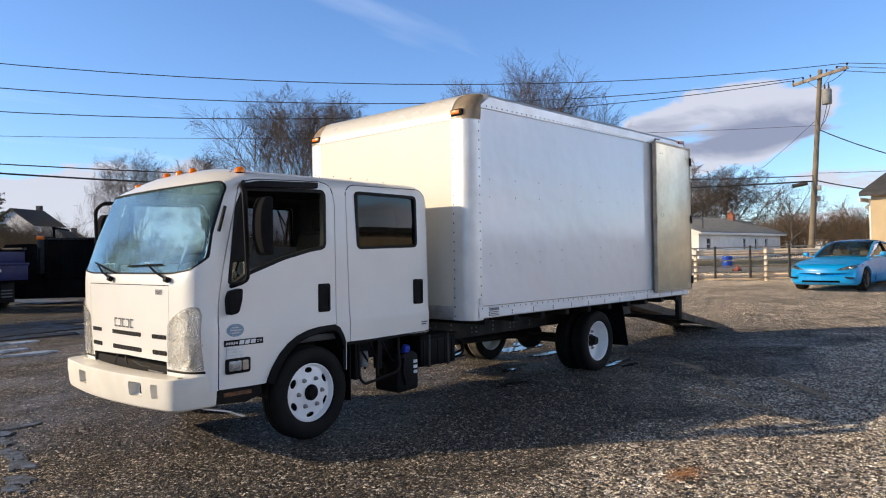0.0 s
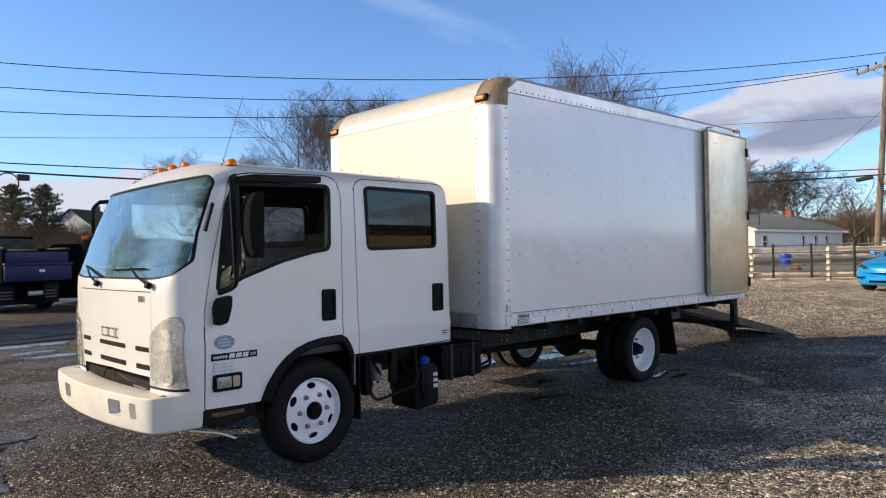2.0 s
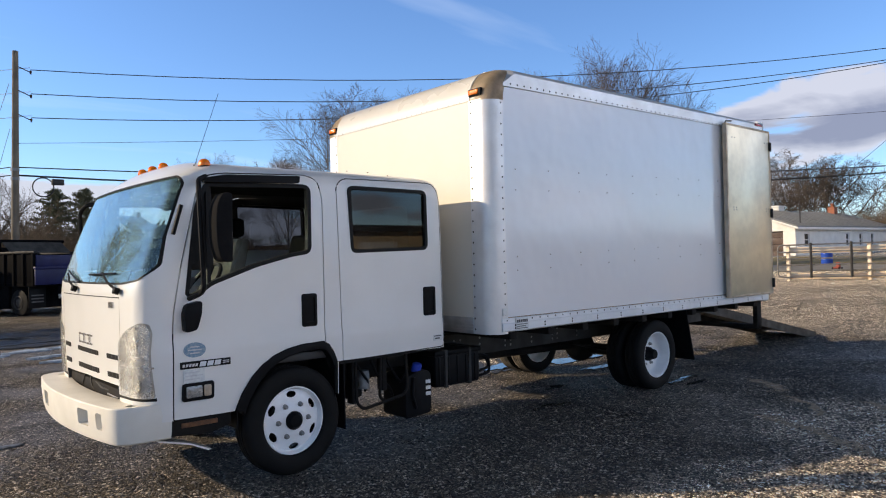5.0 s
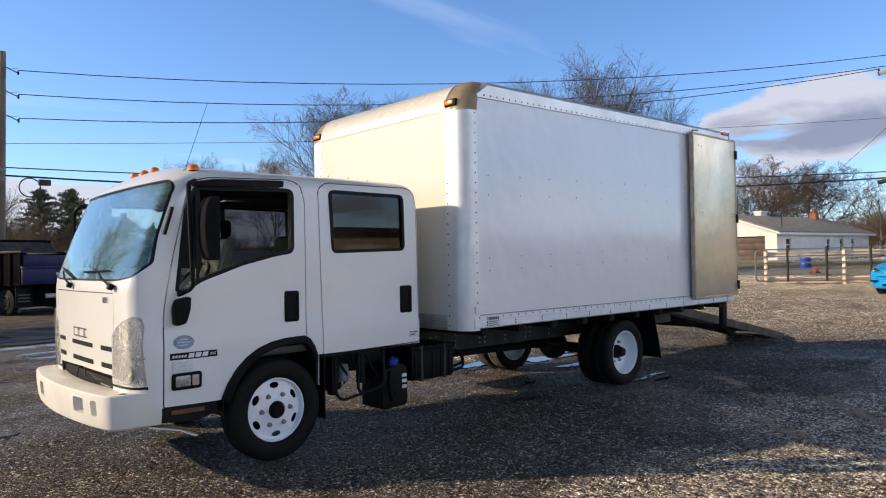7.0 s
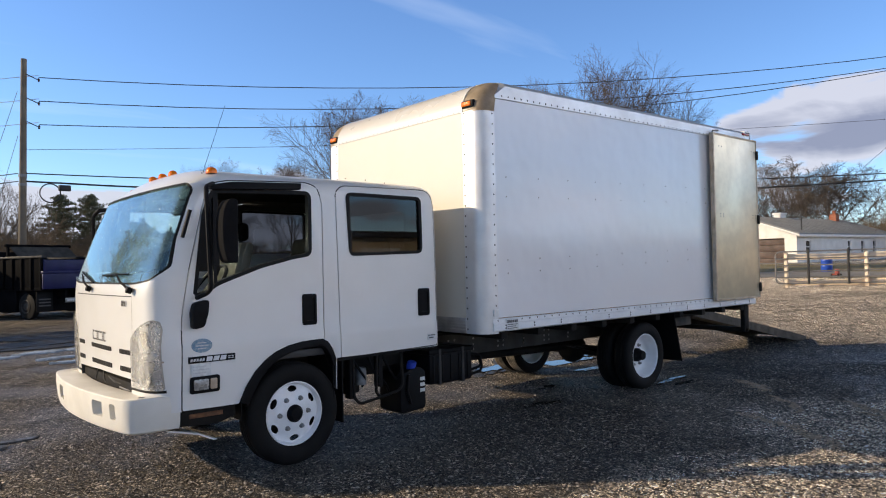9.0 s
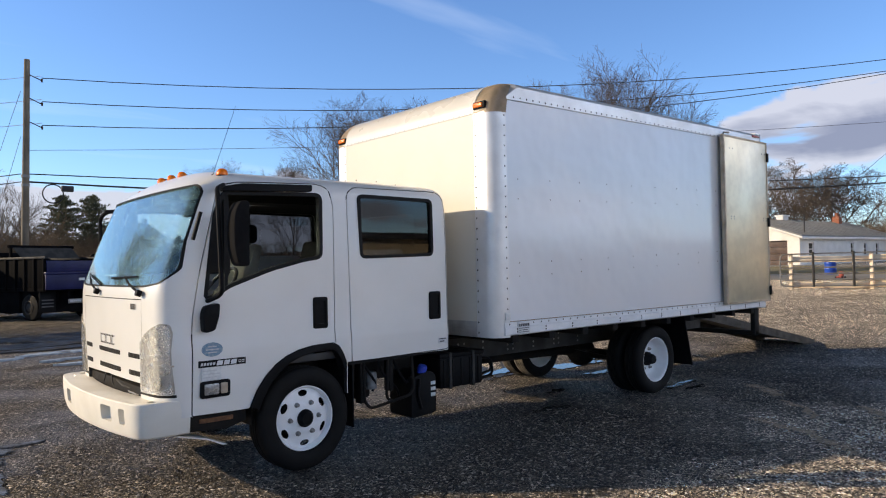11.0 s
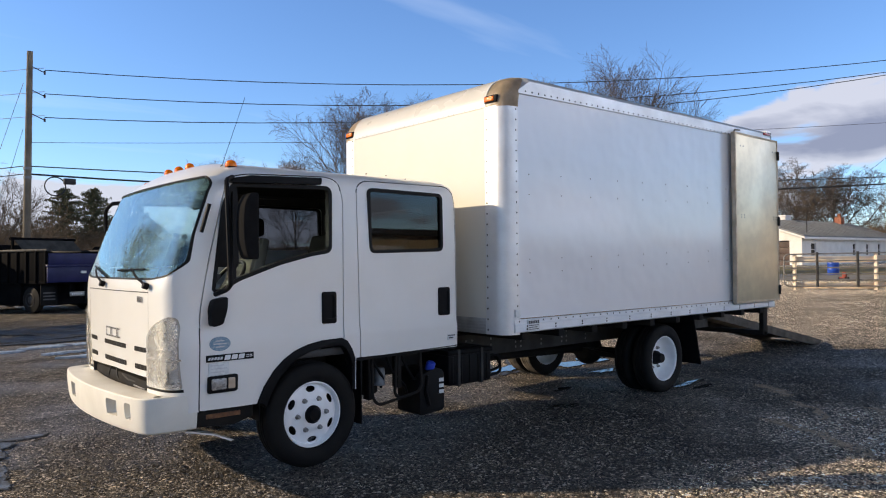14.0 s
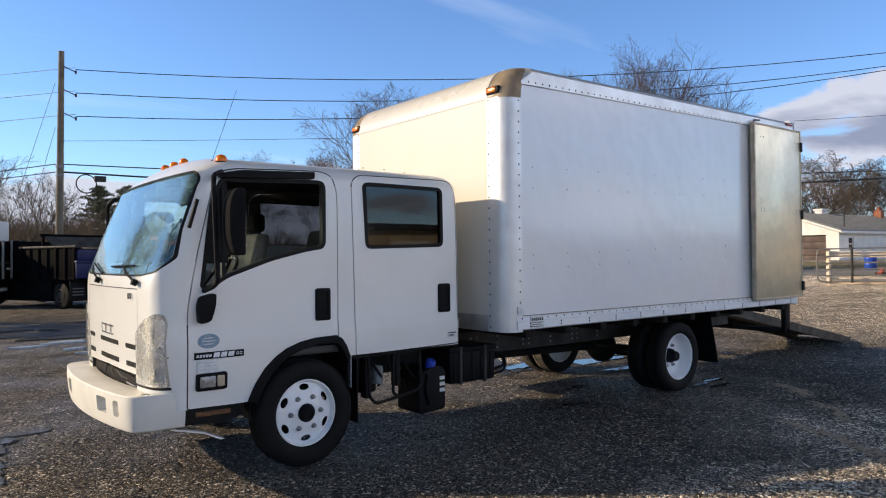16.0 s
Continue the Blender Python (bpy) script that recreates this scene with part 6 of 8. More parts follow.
E0 = (-3.6, -4.5)
for az, dist, high, seed, kw in (
        (55.8, 42, 11.0, 3, dict(spread=0.62, counts=(12, 8, 8, 7), thick=0.5, start=0.2, wide=0.95)),
        (52.7, 44, 11.2, 4, dict(spread=0.55, counts=(11, 8, 8, 7), thick=0.5, start=0.2)),
        (60.6, 58, 10.0, 5, dict(spread=0.60, counts=(11, 8, 8, 6), thick=0.5, wide=0.75)),
        (65.6, 52, 8.9, 7, dict(spread=0.75, counts=(12, 8, 8, 6), thick=0.55, wide=0.72)),
        (34.9, 46, 13.5, 11, dict(spread=0.6, counts=(14, 9, 8, 7), thick=0.5, start=0.2, wide=0.85)),
        (31.8, 47, 12.2, 12, dict(spread=0.6, counts=(13, 9, 8, 7), thick=0.5, start=0.2, wide=0.88)),
        (23.4, 98, 12.6, 17, dict(spread=0.9, counts=(11, 9, 8, 6), thick=0.85, start=0.18, wide=1.2, fine=0.011)),
        (19.9, 100, 11.4, 19, dict(spread=0.95, counts=(11, 9, 8, 6), thick=0.85, start=0.15, wide=1.2, fine=0.011)),
        (27.0, 96, 10.6, 23, dict(spread=0.9, counts=(10, 8, 8, 5), thick=0.85, start=0.2, fine=0.011)),
        (16.0, 84, 8.0, 29, dict(spread=0.8, counts=(8, 6, 5, 4), thick=1.0)),
        (84.0, 44, 7.6, 31, dict(spread=0.6, counts=(9, 6, 6, 5), thick=0.7)),
        (81.0, 52, 7.4, 37, dict(spread=0.6, counts=(9, 6, 6, 5), thick=0.7)),
        (97.0, 27, 9.0, 41, dict(spread=0.6, counts=(9, 7, 6, 5)))):
    px, py = polar(*E0, az, dist)
    bare_tree(px, py, high, seed, **kw)
for az, dist, high, seed in ((77.2, 88, 9.7, 1), (75.3, 90, 9.9, 2)):
    px, py = polar(*E0, az, dist)
    pine(px, py, high, seed)


def woods(name, label, rows, material, seed):
    """Far brush and trees that nobody could count: a few shapes, turned and sized anew."""
    rng = np.random.default_rng(seed)
    shapes = []
    for i in range(7):
        lim = Limbs()
        grow_tree(rng, 1.0, 0.7, (8, 6, 5), lim, lim, start=0.06, thick=0.8)
        v = np.array(lim.v)
        shapes.append((v / v[:, 2].max(), np.array(lim.f)))
    vs, fs, count = [], [], 0
    for az0, az1, d0, d1, h0, h1, n in rows:
        for i in range(n):
            az, dist = az0 + (az1 - az0) * rng.random(), d0 + (d1 - d0) * rng.random()
            x, y = polar(*E0, az, dist)
            v, f = shapes[rng.integers(0, 7)]
            a_, hh = rng.random() * 6.283, h0 + (h1 - h0) * rng.random()
            w = hh * (1.0 + 0.5 * rng.random())
            q = np.stack([(v[:, 0] * math.cos(a_) - v[:, 1] * math.sin(a_)) * w + x, (v[:, 0] * math.sin(a_) + v[:, 1] * math.cos(a_)) * w + y, v[:, 2] * hh + height(x) - 0.1], -1)
            vs.append(q)
            fs.append(f + count)
            count += len(v)
    tagged(mesh_from(name, np.concatenate(vs).tolist(), np.concatenate(fs).tolist(), material), label, "woods", kind="stuff")


woods("far_woods", "distant brown leafless woods along the horizon", ((-14, 30, 125, 210, 6, 9.0, 170), (30, 66, 110, 190, 6, 9, 60), (66, 79, 150, 190, 5, 7.0, 40), (79, 112, 70, 150, 5.5, 9.0, 240)), BRUSH, 5)
woods("roadside_brush", "tangled brown winter brush", ((77, 92, 46, 75, 2.8, 5.4, 130), (66, 78, 75, 105, 2.6, 5.0, 80), (70.5, 75.5, 85, 108, 4.5, 7.0, 34), (73.8, 79.5, 80, 96, 4.8, 6.6, 40), (11, 18, 86, 118, 3.6, 6.0, 60), (92, 112, 40, 60, 4, 7, 30)), BRUSH, 6)


def hill():
    """Low wooded rise that closes the view behind the trees."""
    rng = np.random.default_rng(8)
    v, f = [], []
    for i in range(241):
        az = -180 + 360 * i / 240
        x, y = polar(0, 0, az, 330)
        top = 9.0 + 2.2 * noise.noise(Vector((x * 0.01, y * 0.01, 0))) + 1.0 * noise.noise(Vector((x * 0.06, y * 0.06, 3)))
        x2, y2 = polar(0, 0, az, 400)
        v += [(x, y, height(x) - 1), (x, y, height(x) + top * 0.55), (x2, y2, height(x) + top)]
    for i in range(240):
        b = i * 3
        f += [(b, b + 3, b + 4, b + 1), (b + 1, b + 4, b + 5, b + 2)]
    tagged(mesh_from("backdrop", v, f, BRUSH, smooth=80), "low wooded hills on the horizon", "hills", kind="structure")


hill()

# ---- utility poles and wires ----
WIRE = surf("weathered_cable", (0.025, 0.025, 0.027), (0.04, 0.04, 0.042), 3, 0.6)
SUNWIRE = surf("sunlit_wire", (0.85, 0.86, 0.88), (0.75, 0.76, 0.78), 3, 0.35, metal=0.6)
GREYMETAL = surf("grey_transformer_paint", (0.30, 0.31, 0.31), (0.22, 0.22, 0.22), 3, 0.5, 0.7)
CERAMIC = surf("brown_insulator", (0.07, 0.04, 0.03), (0.10, 0.06, 0.05), 10, 0.25)
YELLOW = surf("yellow_guard_plastic", (0.75, 0.52, 0.04), (0.65, 0.45, 0.05), 8, 0.5)


def sag(p, q, drop, n=14):
    p, q = Vector(p), Vector(q)
    return [p + (q - p) * (i / n) - Vector((0, 0, drop * 4 * (i / n) * (1 - i / n))) for i in range(n + 1)]


def cable(p, q, drop, r, label="black overhead cable strung between poles", parent=None, mat=None):
    bm = bmesh.new()
    rod(bm, sag(p, q, drop), r, 5)
    ob = part("overhead_cable", bm, mat or WIRE, parent)
    if parent is None:
        tagged(ob, label, "cable", "overhead cables")
    return ob


PL, PR = Vector((3.48, 31.1, 0)), Vector((39.9, 7.1, height(39.9)))
PR_TOP = Vector((40.4, 6.52, 11.75))


def pole_left():
    t = thing("utility_pole", "weathered wooden utility pole with three side insulators", "utility pole", pose(PL.x, PL.y, -0.1))
    bm = bmesh.new()
    lathe(bm, [(0.0, 0.0), (0.17, 0.0), (0.15, 5.0), (0.12, 11.05), (0.0, 11.07)], Matrix.Rotation(radians(0.8), 4, "Y"), 16)
    part("pole", bm, POLEWOOD, t, "grey-brown wooden pole")
    for z in (10.15, 9.1, 8.05):
        bm = bmesh.new()
        rod(bm, [(0.14, 0, z + 0.28), (0.62, -0.35, z - 0.02)], 0.022, 6)
        lathe(bm, [(0.0, -0.10), (0.05, -0.08), (0.03, -0.05), (0.055, -0.02), (0.03, 0.0), (0.055, 0.03), (0.03, 0.06), (0.0, 0.08)], Matrix.Translation((0.66, -0.38, z - 0.03)), 10)
        part("insulator", bm, CERAMIC, t)
    for z in (5.8, 5.4):
        bm = bmesh.new()
        lathe(bm, [(0.175, 0.0), (0.175, 0.12), (0.15, 0.12)], Matrix.Translation((0.07, 0, z)), 12)
        part("band", bm, GREYMETAL, t)
    # slack loop and splice box hang on the lower cable
    bm = bmesh.new()
    rod(bm, [(0.97 + 0.41 * math.cos(k * math.pi / 14), -0.9, 5.05 + 0.41 * math.sin(k * math.pi / 14)) for k in range(29)], 0.028, 6)
    part("cable_loop", bm, WIRE, t, "coiled slack loop of cable")
    bm = bmesh.new()
    block(bm, 1.18, 1.66, -1.55, -1.35, 5.11, 5.37, 0.04)
    part("splice_box", bm, WIRE, t)
    for p, q in (((-0.1, 0, 9.6), (-2.4, 4.0, 0.2)), ((-0.1, 0, 7.6), (-1.6, 3.0, 0.2))):
        bm = bmesh.new()
        rod(bm, [p, q], 0.010, 5)
        part("guy_wire", bm, WIRE, t)


def pole_right():
    t = thing("utility_pole", "leaning wooden utility pole with crossarm and transformer", "utility pole")
    d = (PR_TOP - PR).normalized()

    def at(z):
        return PR + d * ((z - PR.z) / d.z)

    bm = bmesh.new()
    rod(bm, [PR - d * 0.1, at(5), at(8), PR_TOP], 0.175, 14, 0.12)
    part("pole", bm, POLEWOOD, t, "grey-brown wooden pole")
    c = at(11.35)
    view = (c - Vector((-3.6, -4.5, 1.5))).normalized()
    right = Vector((view.y, -view.x, 0)).normalized()
    a_, b_ = c - right * 1.4 + Vector((0, 0, -0.30)), c + right * 1.4 + Vector((0, 0, 0.36))
    bm = bmesh.new()
    dirn = (b_ - a_)
    m = Matrix.Translation((a_ + b_) / 2 - view * 0.17) @ dirn.to_track_quat("X", "Z").to_matrix().to_4x4()
    tmp = bmesh.new()
    block(tmp, -dirn.length / 2, dirn.length / 2, -0.07, 0.07, -0.09, 0.09, 0.012)
    tmp.transform(m)
    merge(bm, tmp)
    part("crossarm", bm, surf("pale_crossarm_wood", (0.42, 0.36, 0.29), (0.30, 0.25, 0.20), 3, 0.85, bump=0.2, bscale=30), t, "pale wooden crossarm")
    for s in (-0.35, 0.3):
        bm = bmesh.new()
        rod(bm, [c + dirn.normalized() * s * 2 - view * 0.17, c - Vector((0, 0, 0.75)) - view * 0.1], 0.02, 5)
        part("brace", bm, GREYMETAL, t)
    for s in (0.02, 0.2, 0.33, 0.62, 0.80, 0.98):
        p = a_ + dirn * s - view * 0.17 + Vector((0, 0, 0.09))
        bm = bmesh.new()
        lathe(bm, [(0.02, 0.0), (0.02, 0.06), (0.06, 0.07), (0.04, 0.11), (0.06, 0.13), (0.03, 0.19), (0.0, 0.2)], Matrix.Translation(p), 10)
        part("insulator", bm, CERAMIC, t)
    q = at(9.75) + right * 0.42 - view * 0.1
    bm = bmesh.new()
    lathe(bm, [(0.0, 0.0), (0.24, 0.02), (0.26, 0.06), (0.26, 0.80), (0.22, 0.86), (0.0, 0.90)], Matrix.Translation(q), 18)
    tr = part("transformer", bm, GREYMETAL, t, "grey cylindrical transformer")
    for k in (-0.1, 0.1):
        bm = bmesh.new()
        lathe(bm, [(0.03, 0.0), (0.06, 0.08), (0.035, 0.12), (0.06, 0.2), (0.02, 0.32), (0.0, 0.34)], Matrix.Translation(q + right * k + Vector((0, 0, 0.86))), 8)
        part("bushing", bm, CERAMIC, tr)
    for p0, p1, dr in ((q + Vector((0, 0, 1.2)), b_ - view * 0.1, 0.12), (q + Vector((0, 0, 0.0)), at(8.3) + right * 0.1, 0.2), (q + right * 0.2 + Vector((0, 0, 0.2)), at(8.6) + right * 0.15, 0.35)):
        bm = bmesh.new()
        rod(bm, sag(p0, p1, dr, 8), 0.018, 5)
        part("drop_lead", bm, WIRE, t)
    for k, (dx, dz) in enumerate(((0.25, 4.9), (0.28, 4.3))):
        bm = bmesh.new()
        block(bm, at(dz).x - 0.1, at(dz).x + 0.1, at(dz).y - 0.35, at(dz).y - 0.15, dz, dz + 0.3, 0.02)
        part("junction_box", bm, GREYMETAL, t)
    return a_ - view * 0.17, b_ - view * 0.17, at, right


pole_left()
ARM_A, ARM_B, PR_AT, PR_RIGHT = pole_right()
for zl, s in ((10.12, 0.98), (9.07, 0.2), (8.02, 0.02)):
    cable((PL.x + 0.66, PL.y - 0.38, zl), ARM_A + (ARM_B - ARM_A) * s + Vector((0, 0, 0.25)), 1.15, 0.020)
cable((PL.x + 0.15, PL.y - 0.1, 6.9), PR_AT(8.6), 0.4, 0.010)
cable((PL.x + 0.2, PL.y - 0.15, 5.85), PR_AT(5.75), 0.55, 0.026)
cable((PL.x + 0.2, PL.y - 0.15, 5.5), PR_AT(5.45), 0.75, 0.040)
bm = bmesh.new()
rod(bm, [PR_AT(5.30) - PR_RIGHT * 1.15 + Vector((0, 0, -0.08)), PR_AT(5.36) - PR_RIGHT * 0.35], 0.12, 10)
tagged(part("splice_case", bm, WIRE), "black cable splice case hanging on the wires", "splice case")
# onwards past both poles; the first three are pale, sunlight put into their colour
for zl in (10.22, 9.17, 8.12):
    cable((PL.x + 0.66, PL.y - 0.38, zl), (-34, 62, zl - 1.0), 0.8, 0.014, "overhead wire strung past the pole, pale for the sun on it", None, SUNWIRE)
for zl in (5.85, 5.5):
    cable((PL.x - 0.1, PL.y, zl), (-30, 66, zl - 1.2), 0.8, 0.022)
far = PR_AT(11.3) + PR_RIGHT * 30
for s, up in ((0.98, -1.2), (0.8, -1.8), (0.62, -2.6)):
    cable(ARM_A + (ARM_B - ARM_A) * s + Vector((0, 0, 0.25)), far + Vector((4, 0, up)), 0.6, 0.018)
cable(PR_AT(8.4), PR_AT(5.2) + PR_RIGHT * 9, 0.5, 0.030)
cable(PR_AT(5.5), PR_AT(4.3) + PR_RIGHT * 9, 0.4, 0.036)
cable(PR_AT(5.9), PR_AT(5.9) + PR_RIGHT * 12, 0.15, 0.014)
cable(PR_AT(9.0), (64, 24, 4.8), 0.4, 0.012)

# ---- fence ----
TIMBER = surf("raw_timber", (0.80, 0.66, 0.50), (0.70, 0.56, 0.40), 2.5, 0.8, bump=0.2, bscale=40, per_object=0.12)
PIPE = surf("weathered_steel_pipe", (0.03, 0.03, 0.033), (0.06, 0.055, 0.05), 6, 0.55, 0.75, metal=0.2, spec=0.3)
# light on the rail tops is put into this paler colour
LITRAIL = surf("lit_rail_pipe", (0.26, 0.25, 0.24), (0.18, 0.17, 0.16), 6, 0.45, 0.65, metal=0.4)
FA, FB = Vector((23.45, 7.45, 0)), Vector((28.2, -2.6, 0))
FD = (FB - FA).normalized()


def fpt(s, z, off=0.0):
    p = FA + FD * s + Vector((FD.y, -FD.x, 0)) * off
    return Vector((p.x, p.y, height(p.x) + z))


def fence():
    t = thing("farm_fence", "timber board fence with steel pipe gate panels", "fence")
    n = 5
    for i in range(n):
        s = 0.55 + i * 2.55
        bm = bmesh.new()
        p = fpt(s, 0, -0.10)
        block(bm, p.x - 0.055, p.x + 0.055, p.y - 0.055, p.y + 0.055, p.z - 0.3, p.z + 1.32, 0.01)
        part("fence_post", bm, TIMBER, t)
        if i < n - 1:
            for z, h in ((1.00, 0.21), (0.06, 0.22)):
                bm = bmesh.new()
                tmp = bmesh.new()
                block(tmp, 0.05, 2.50, -0.02, 0.02, -h / 2, h / 2, 0.004)
                tmp.transform(Matrix.Translation(fpt(s, z + h / 2, -0.19)) @ Matrix.Rotation(math.atan2(FD.y, FD.x), 4, "Z") @ Matrix.Rotation(radians(random.uniform(-0.5, 0.5)), 4, "Y"))
                merge(bm, tmp)
                part("board", bm, TIMBER, t)
    s = 0.17
    for length in (5.5, 5.4):
        rails = (0.14, 0.36, 0.58, 0.80, 1.04, 1.30)
        for z in rails[1:-1]:
            bm = bmesh.new()
            rod(bm, [fpt(s + 0.03, z), fpt(s + length - 0.03, z)], 0.024, 8)
            part("gate_rail", bm, LITRAIL, t)
        bm = bmesh.new()
        rod(bm, arc([fpt(s + 0.03, 0.7), fpt(s + 0.03, 1.30), fpt(s + length - 0.03, 1.30), fpt(s + length - 0.03, 0.14), fpt(s + 0.03, 0.14), fpt(s + 0.03, 0.72)], 6, 0.18), 0.026, 8)
        part("gate_frame", bm, LITRAIL, t)
        for q in (0.20, 0.43, 0.68, 0.90):
            bm = bmesh.new()
            rod(bm, [fpt(s + length * q, 0.10, 0.03), fpt(s + length * q, 1.36, 0.03)], 0.045, 8)
            part("gate_upright", bm, PIPE, t)
        s += length + 0.05


fence()

# ---- white house across the road ----
PLASTER = surf("white_painted_block", (0.78, 0.77, 0.74), (0.68, 0.67, 0.64), 1.2, 0.75, bump=0.15, bscale=14)
SHINGLE = surf("grey_metal_roof", (0.17, 0.18, 0.19), (0.23, 0.24, 0.25), 1.5, 0.75, 0.9)
BRICK = surf("red_brick", (0.36, 0.13, 0.07), (0.26, 0.09, 0.05), 6, 0.8, bump=0.3, bscale=30, per_object=0.15)
DARKGLASS = surf("dark_window_glass", (0.03, 0.035, 0.04), (0.05, 0.055, 0.06), 2, 0.06, 0.1)
BROWNDOOR = surf("brown_garage_door", (0.10, 0.065, 0.055), (0.06, 0.04, 0.034), 2, 0.6)
WHITETRIM = surf("white_trim_paint", (0.80, 0.79, 0.77), (0.72, 0.71, 0.69), 4, 0.5)


def gable_block(bm, lx, ly, wall_h, ridge, over=0.0):
    """Walls with gables at both ends of x; ridge runs along x."""
    prism(bm, [(0, 0), (ly, 0), (ly, wall_h), (ly / 2, ridge), (0, wall_h)], "x", 0, lx)
    return bm


def roof_slab(lx, ly, wall_h, ridge, over, thick=0.14):
    out = []
    k = (ridge - wall_h) / (ly / 2)
    for s in (0, 1):
        y0, y1 = (-over, ly / 2) if s == 0 else (ly + over, ly / 2)
        z0, z1 = wall_h - over * k, ridge
        bm = bmesh.new()
        prism(bm, [(y0, z0 + 0.02), (y1, z1 + 0.02), (y1, z1 + thick), (y0, z0 + thick)], "x", -over, lx + over, 0.01)
        out.append(bm)
    return out


def white_house():
    m = pose(60.2, 21.9, height(60.2) - 0.15, 0, 0, -5.5)
    t = thing("white_house", "long low white house with grey metal roof and garage door", "house", m)
    lx, ly, wh, rd = 17.8, 9.4, 2.75, 4.35
    bm = bmesh.new()
    gable_block(bm, lx, ly, wh, rd)
    tools = []
    wins = [(1.5, 0.85), (9.0, 0.62), (11.6, 0.62), (14.0, 0.62)]
    for x, w in wins:
        q = bmesh.new()
        block(q, x, x + w, -0.3, 0.22, 0.95, 2.15)
        tools.append((q, "DIFFERENCE"))
    q = bmesh.new()
    block(q, -0.3, 0.35, 1.1, 4.3, -0.2, 2.35)
    tools.append((q, "DIFFERENCE"))
    wall = part("house_wall", cut(bm, tools), PLASTER, t, "white painted masonry wall")
    for r in roof_slab(lx, ly, wh, rd, 0.45):
        rf = part("roof", r, SHINGLE, t, "grey standing-seam roof")
    k = (rd - wh) / (ly / 2)
    for i in range(19):
        x = -0.4 + i * 1.0
        bm = bmesh.new()
        rod(bm, [(x, -0.45, wh - 0.45 * k + 0.15), (x, ly / 2, rd + 0.15)], 0.025, 4)
        part("roof_seam", bm, SHINGLE, t)
    bm = bmesh.new()
    block(bm, -0.46, lx + 0.46, -0.50, -0.42, wh - 0.33, wh - 0.12, 0.02)
    part("gutter", bm, WHITETRIM, t)
    for s in (0, 1):
        bm = bmesh.new()
        y0, y1 = (-0.45, ly / 2) if s == 0 else (ly + 0.45, ly / 2)
        prism(bm, [(y0, wh - 0.45 * k - 0.12), (y1, rd - 0.12), (y1, rd + 0.03), (y0, wh - 0.45 * k + 0.03)], "x", -0.49, -0.44)
        part("barge_board", bm, WHITETRIM, t)
    for x, w in wins:
        bm = bmesh.new()
        for a_ in ((x, x + 0.08, 0.95, 2.15), (x + w - 0.08, x + w, 0.95, 2.15), (x, x + w, 0.95, 1.03), (x, x + w, 2.07, 2.15), (x, x + w, 1.51, 1.58)):
            block(bm, a_[0], a_[1], 0.06, 0.13, a_[2], a_[3])
        wn = part("window", bm, WHITETRIM, t)
        bm = bmesh.new()
        block(bm, x + 0.04, x + w - 0.04, 0.10, 0.12, 1.0, 2.1)
        part("pane", bm, DARKGLASS, wn)
    bm = bmesh.new()
    for i in range(4):
        block(bm, 0.22, 0.28, 1.12, 4.28, 0.02 + i * 0.58, 0.58 + i * 0.58, 0.015)
    part("garage_door", bm, BROWNDOOR, t, "brown sectional garage door")
    # brick chimney, course by course, and a white one
    bm = bmesh.new()
    block(bm, 15.2, 15.85, 4.0, 4.65, 3.9, 5.0, 0.0)
    ch = part("chimney", bm, surf("mortar", (0.4, 0.37, 0.33), None, 5, 0.9), t, "red brick chimney")
    course = bmesh.new()
    block(course, -0.34, 0.34, -0.34, 0.34, -0.045, 0.045, 0.006)
    cm = finish(course, "brick_course", BRICK, 20)
    for i in range(11):
        share("brick_course", cm, ch, Matrix.Translation((15.525, 4.325, 3.95 + 0.1 * i)))
    bm = bmesh.new()
    lathe(bm, [(0.16, 0.0), (0.16, 0.35), (0.13, 0.38), (0.0, 0.38)], Matrix.Translation((15.525, 4.325, 5.0)), 10)
    part("chimney_pot", bm, BRICK, ch)
    bm = bmesh.new()
    block(bm, 6.4, 7.4, 5.0, 5.7, 3.7, 4.95, 0.02)
    block(bm, 6.3, 7.5, 4.9, 5.8, 4.85, 5.0, 0.02)
    part("white_chimney", bm, PLASTER, t, "white rendered chimney")
    bm = bmesh.new()
    rod(bm, [(1.6, 0.4, 2.8), (1.6, 0.4, 4.6)], 0.05, 6)
    part("vent_pipe", bm, WIRE, t)


white_house()


def strip(name, label, cat, pts, material, lift):
    bm = bmesh.new()
    vs = []
    for x, y in pts:
        vs.append(bm.verts.new((x, y, height(x) + lift)))
    bm.faces.new(vs)
    geo = list(bm.verts) + list(bm.edges) + list(bm.faces)
    for bx in (25, 60):
        bmesh.ops.bisect_plane(bm, geom=list(bm.verts) + list(bm.edges) + list(bm.faces), plane_co=(bx, 0, 0), plane_no=(1, 0, 0))
    for v in bm.verts:
        v.co.z = height(v.co.x) + lift
    bmesh.ops.solidify(bm, geom=list(bm.faces), thickness=0.02)
    tagged(part(name, bm, material), label, cat, kind="structure")


strip("road", "grey asphalt road behind the fence", "road", [(29.5, 40), (34.5, -40), (41.5, -40), (36.5, 40)], ASPHALT, 0.035)
strip("verge", "strip of dry yellow grass beside the road", "grass", [(36.6, 40), (41.6, -40), (59.0, -40), (54, 40)], GRASS, 0.03)
strip("pavement", "pale driveway before the white house", "driveway", [(54.1, 45), (57.1, 8), (60.2, 8), (60.0, 45)], ASPHALT, 0.045)


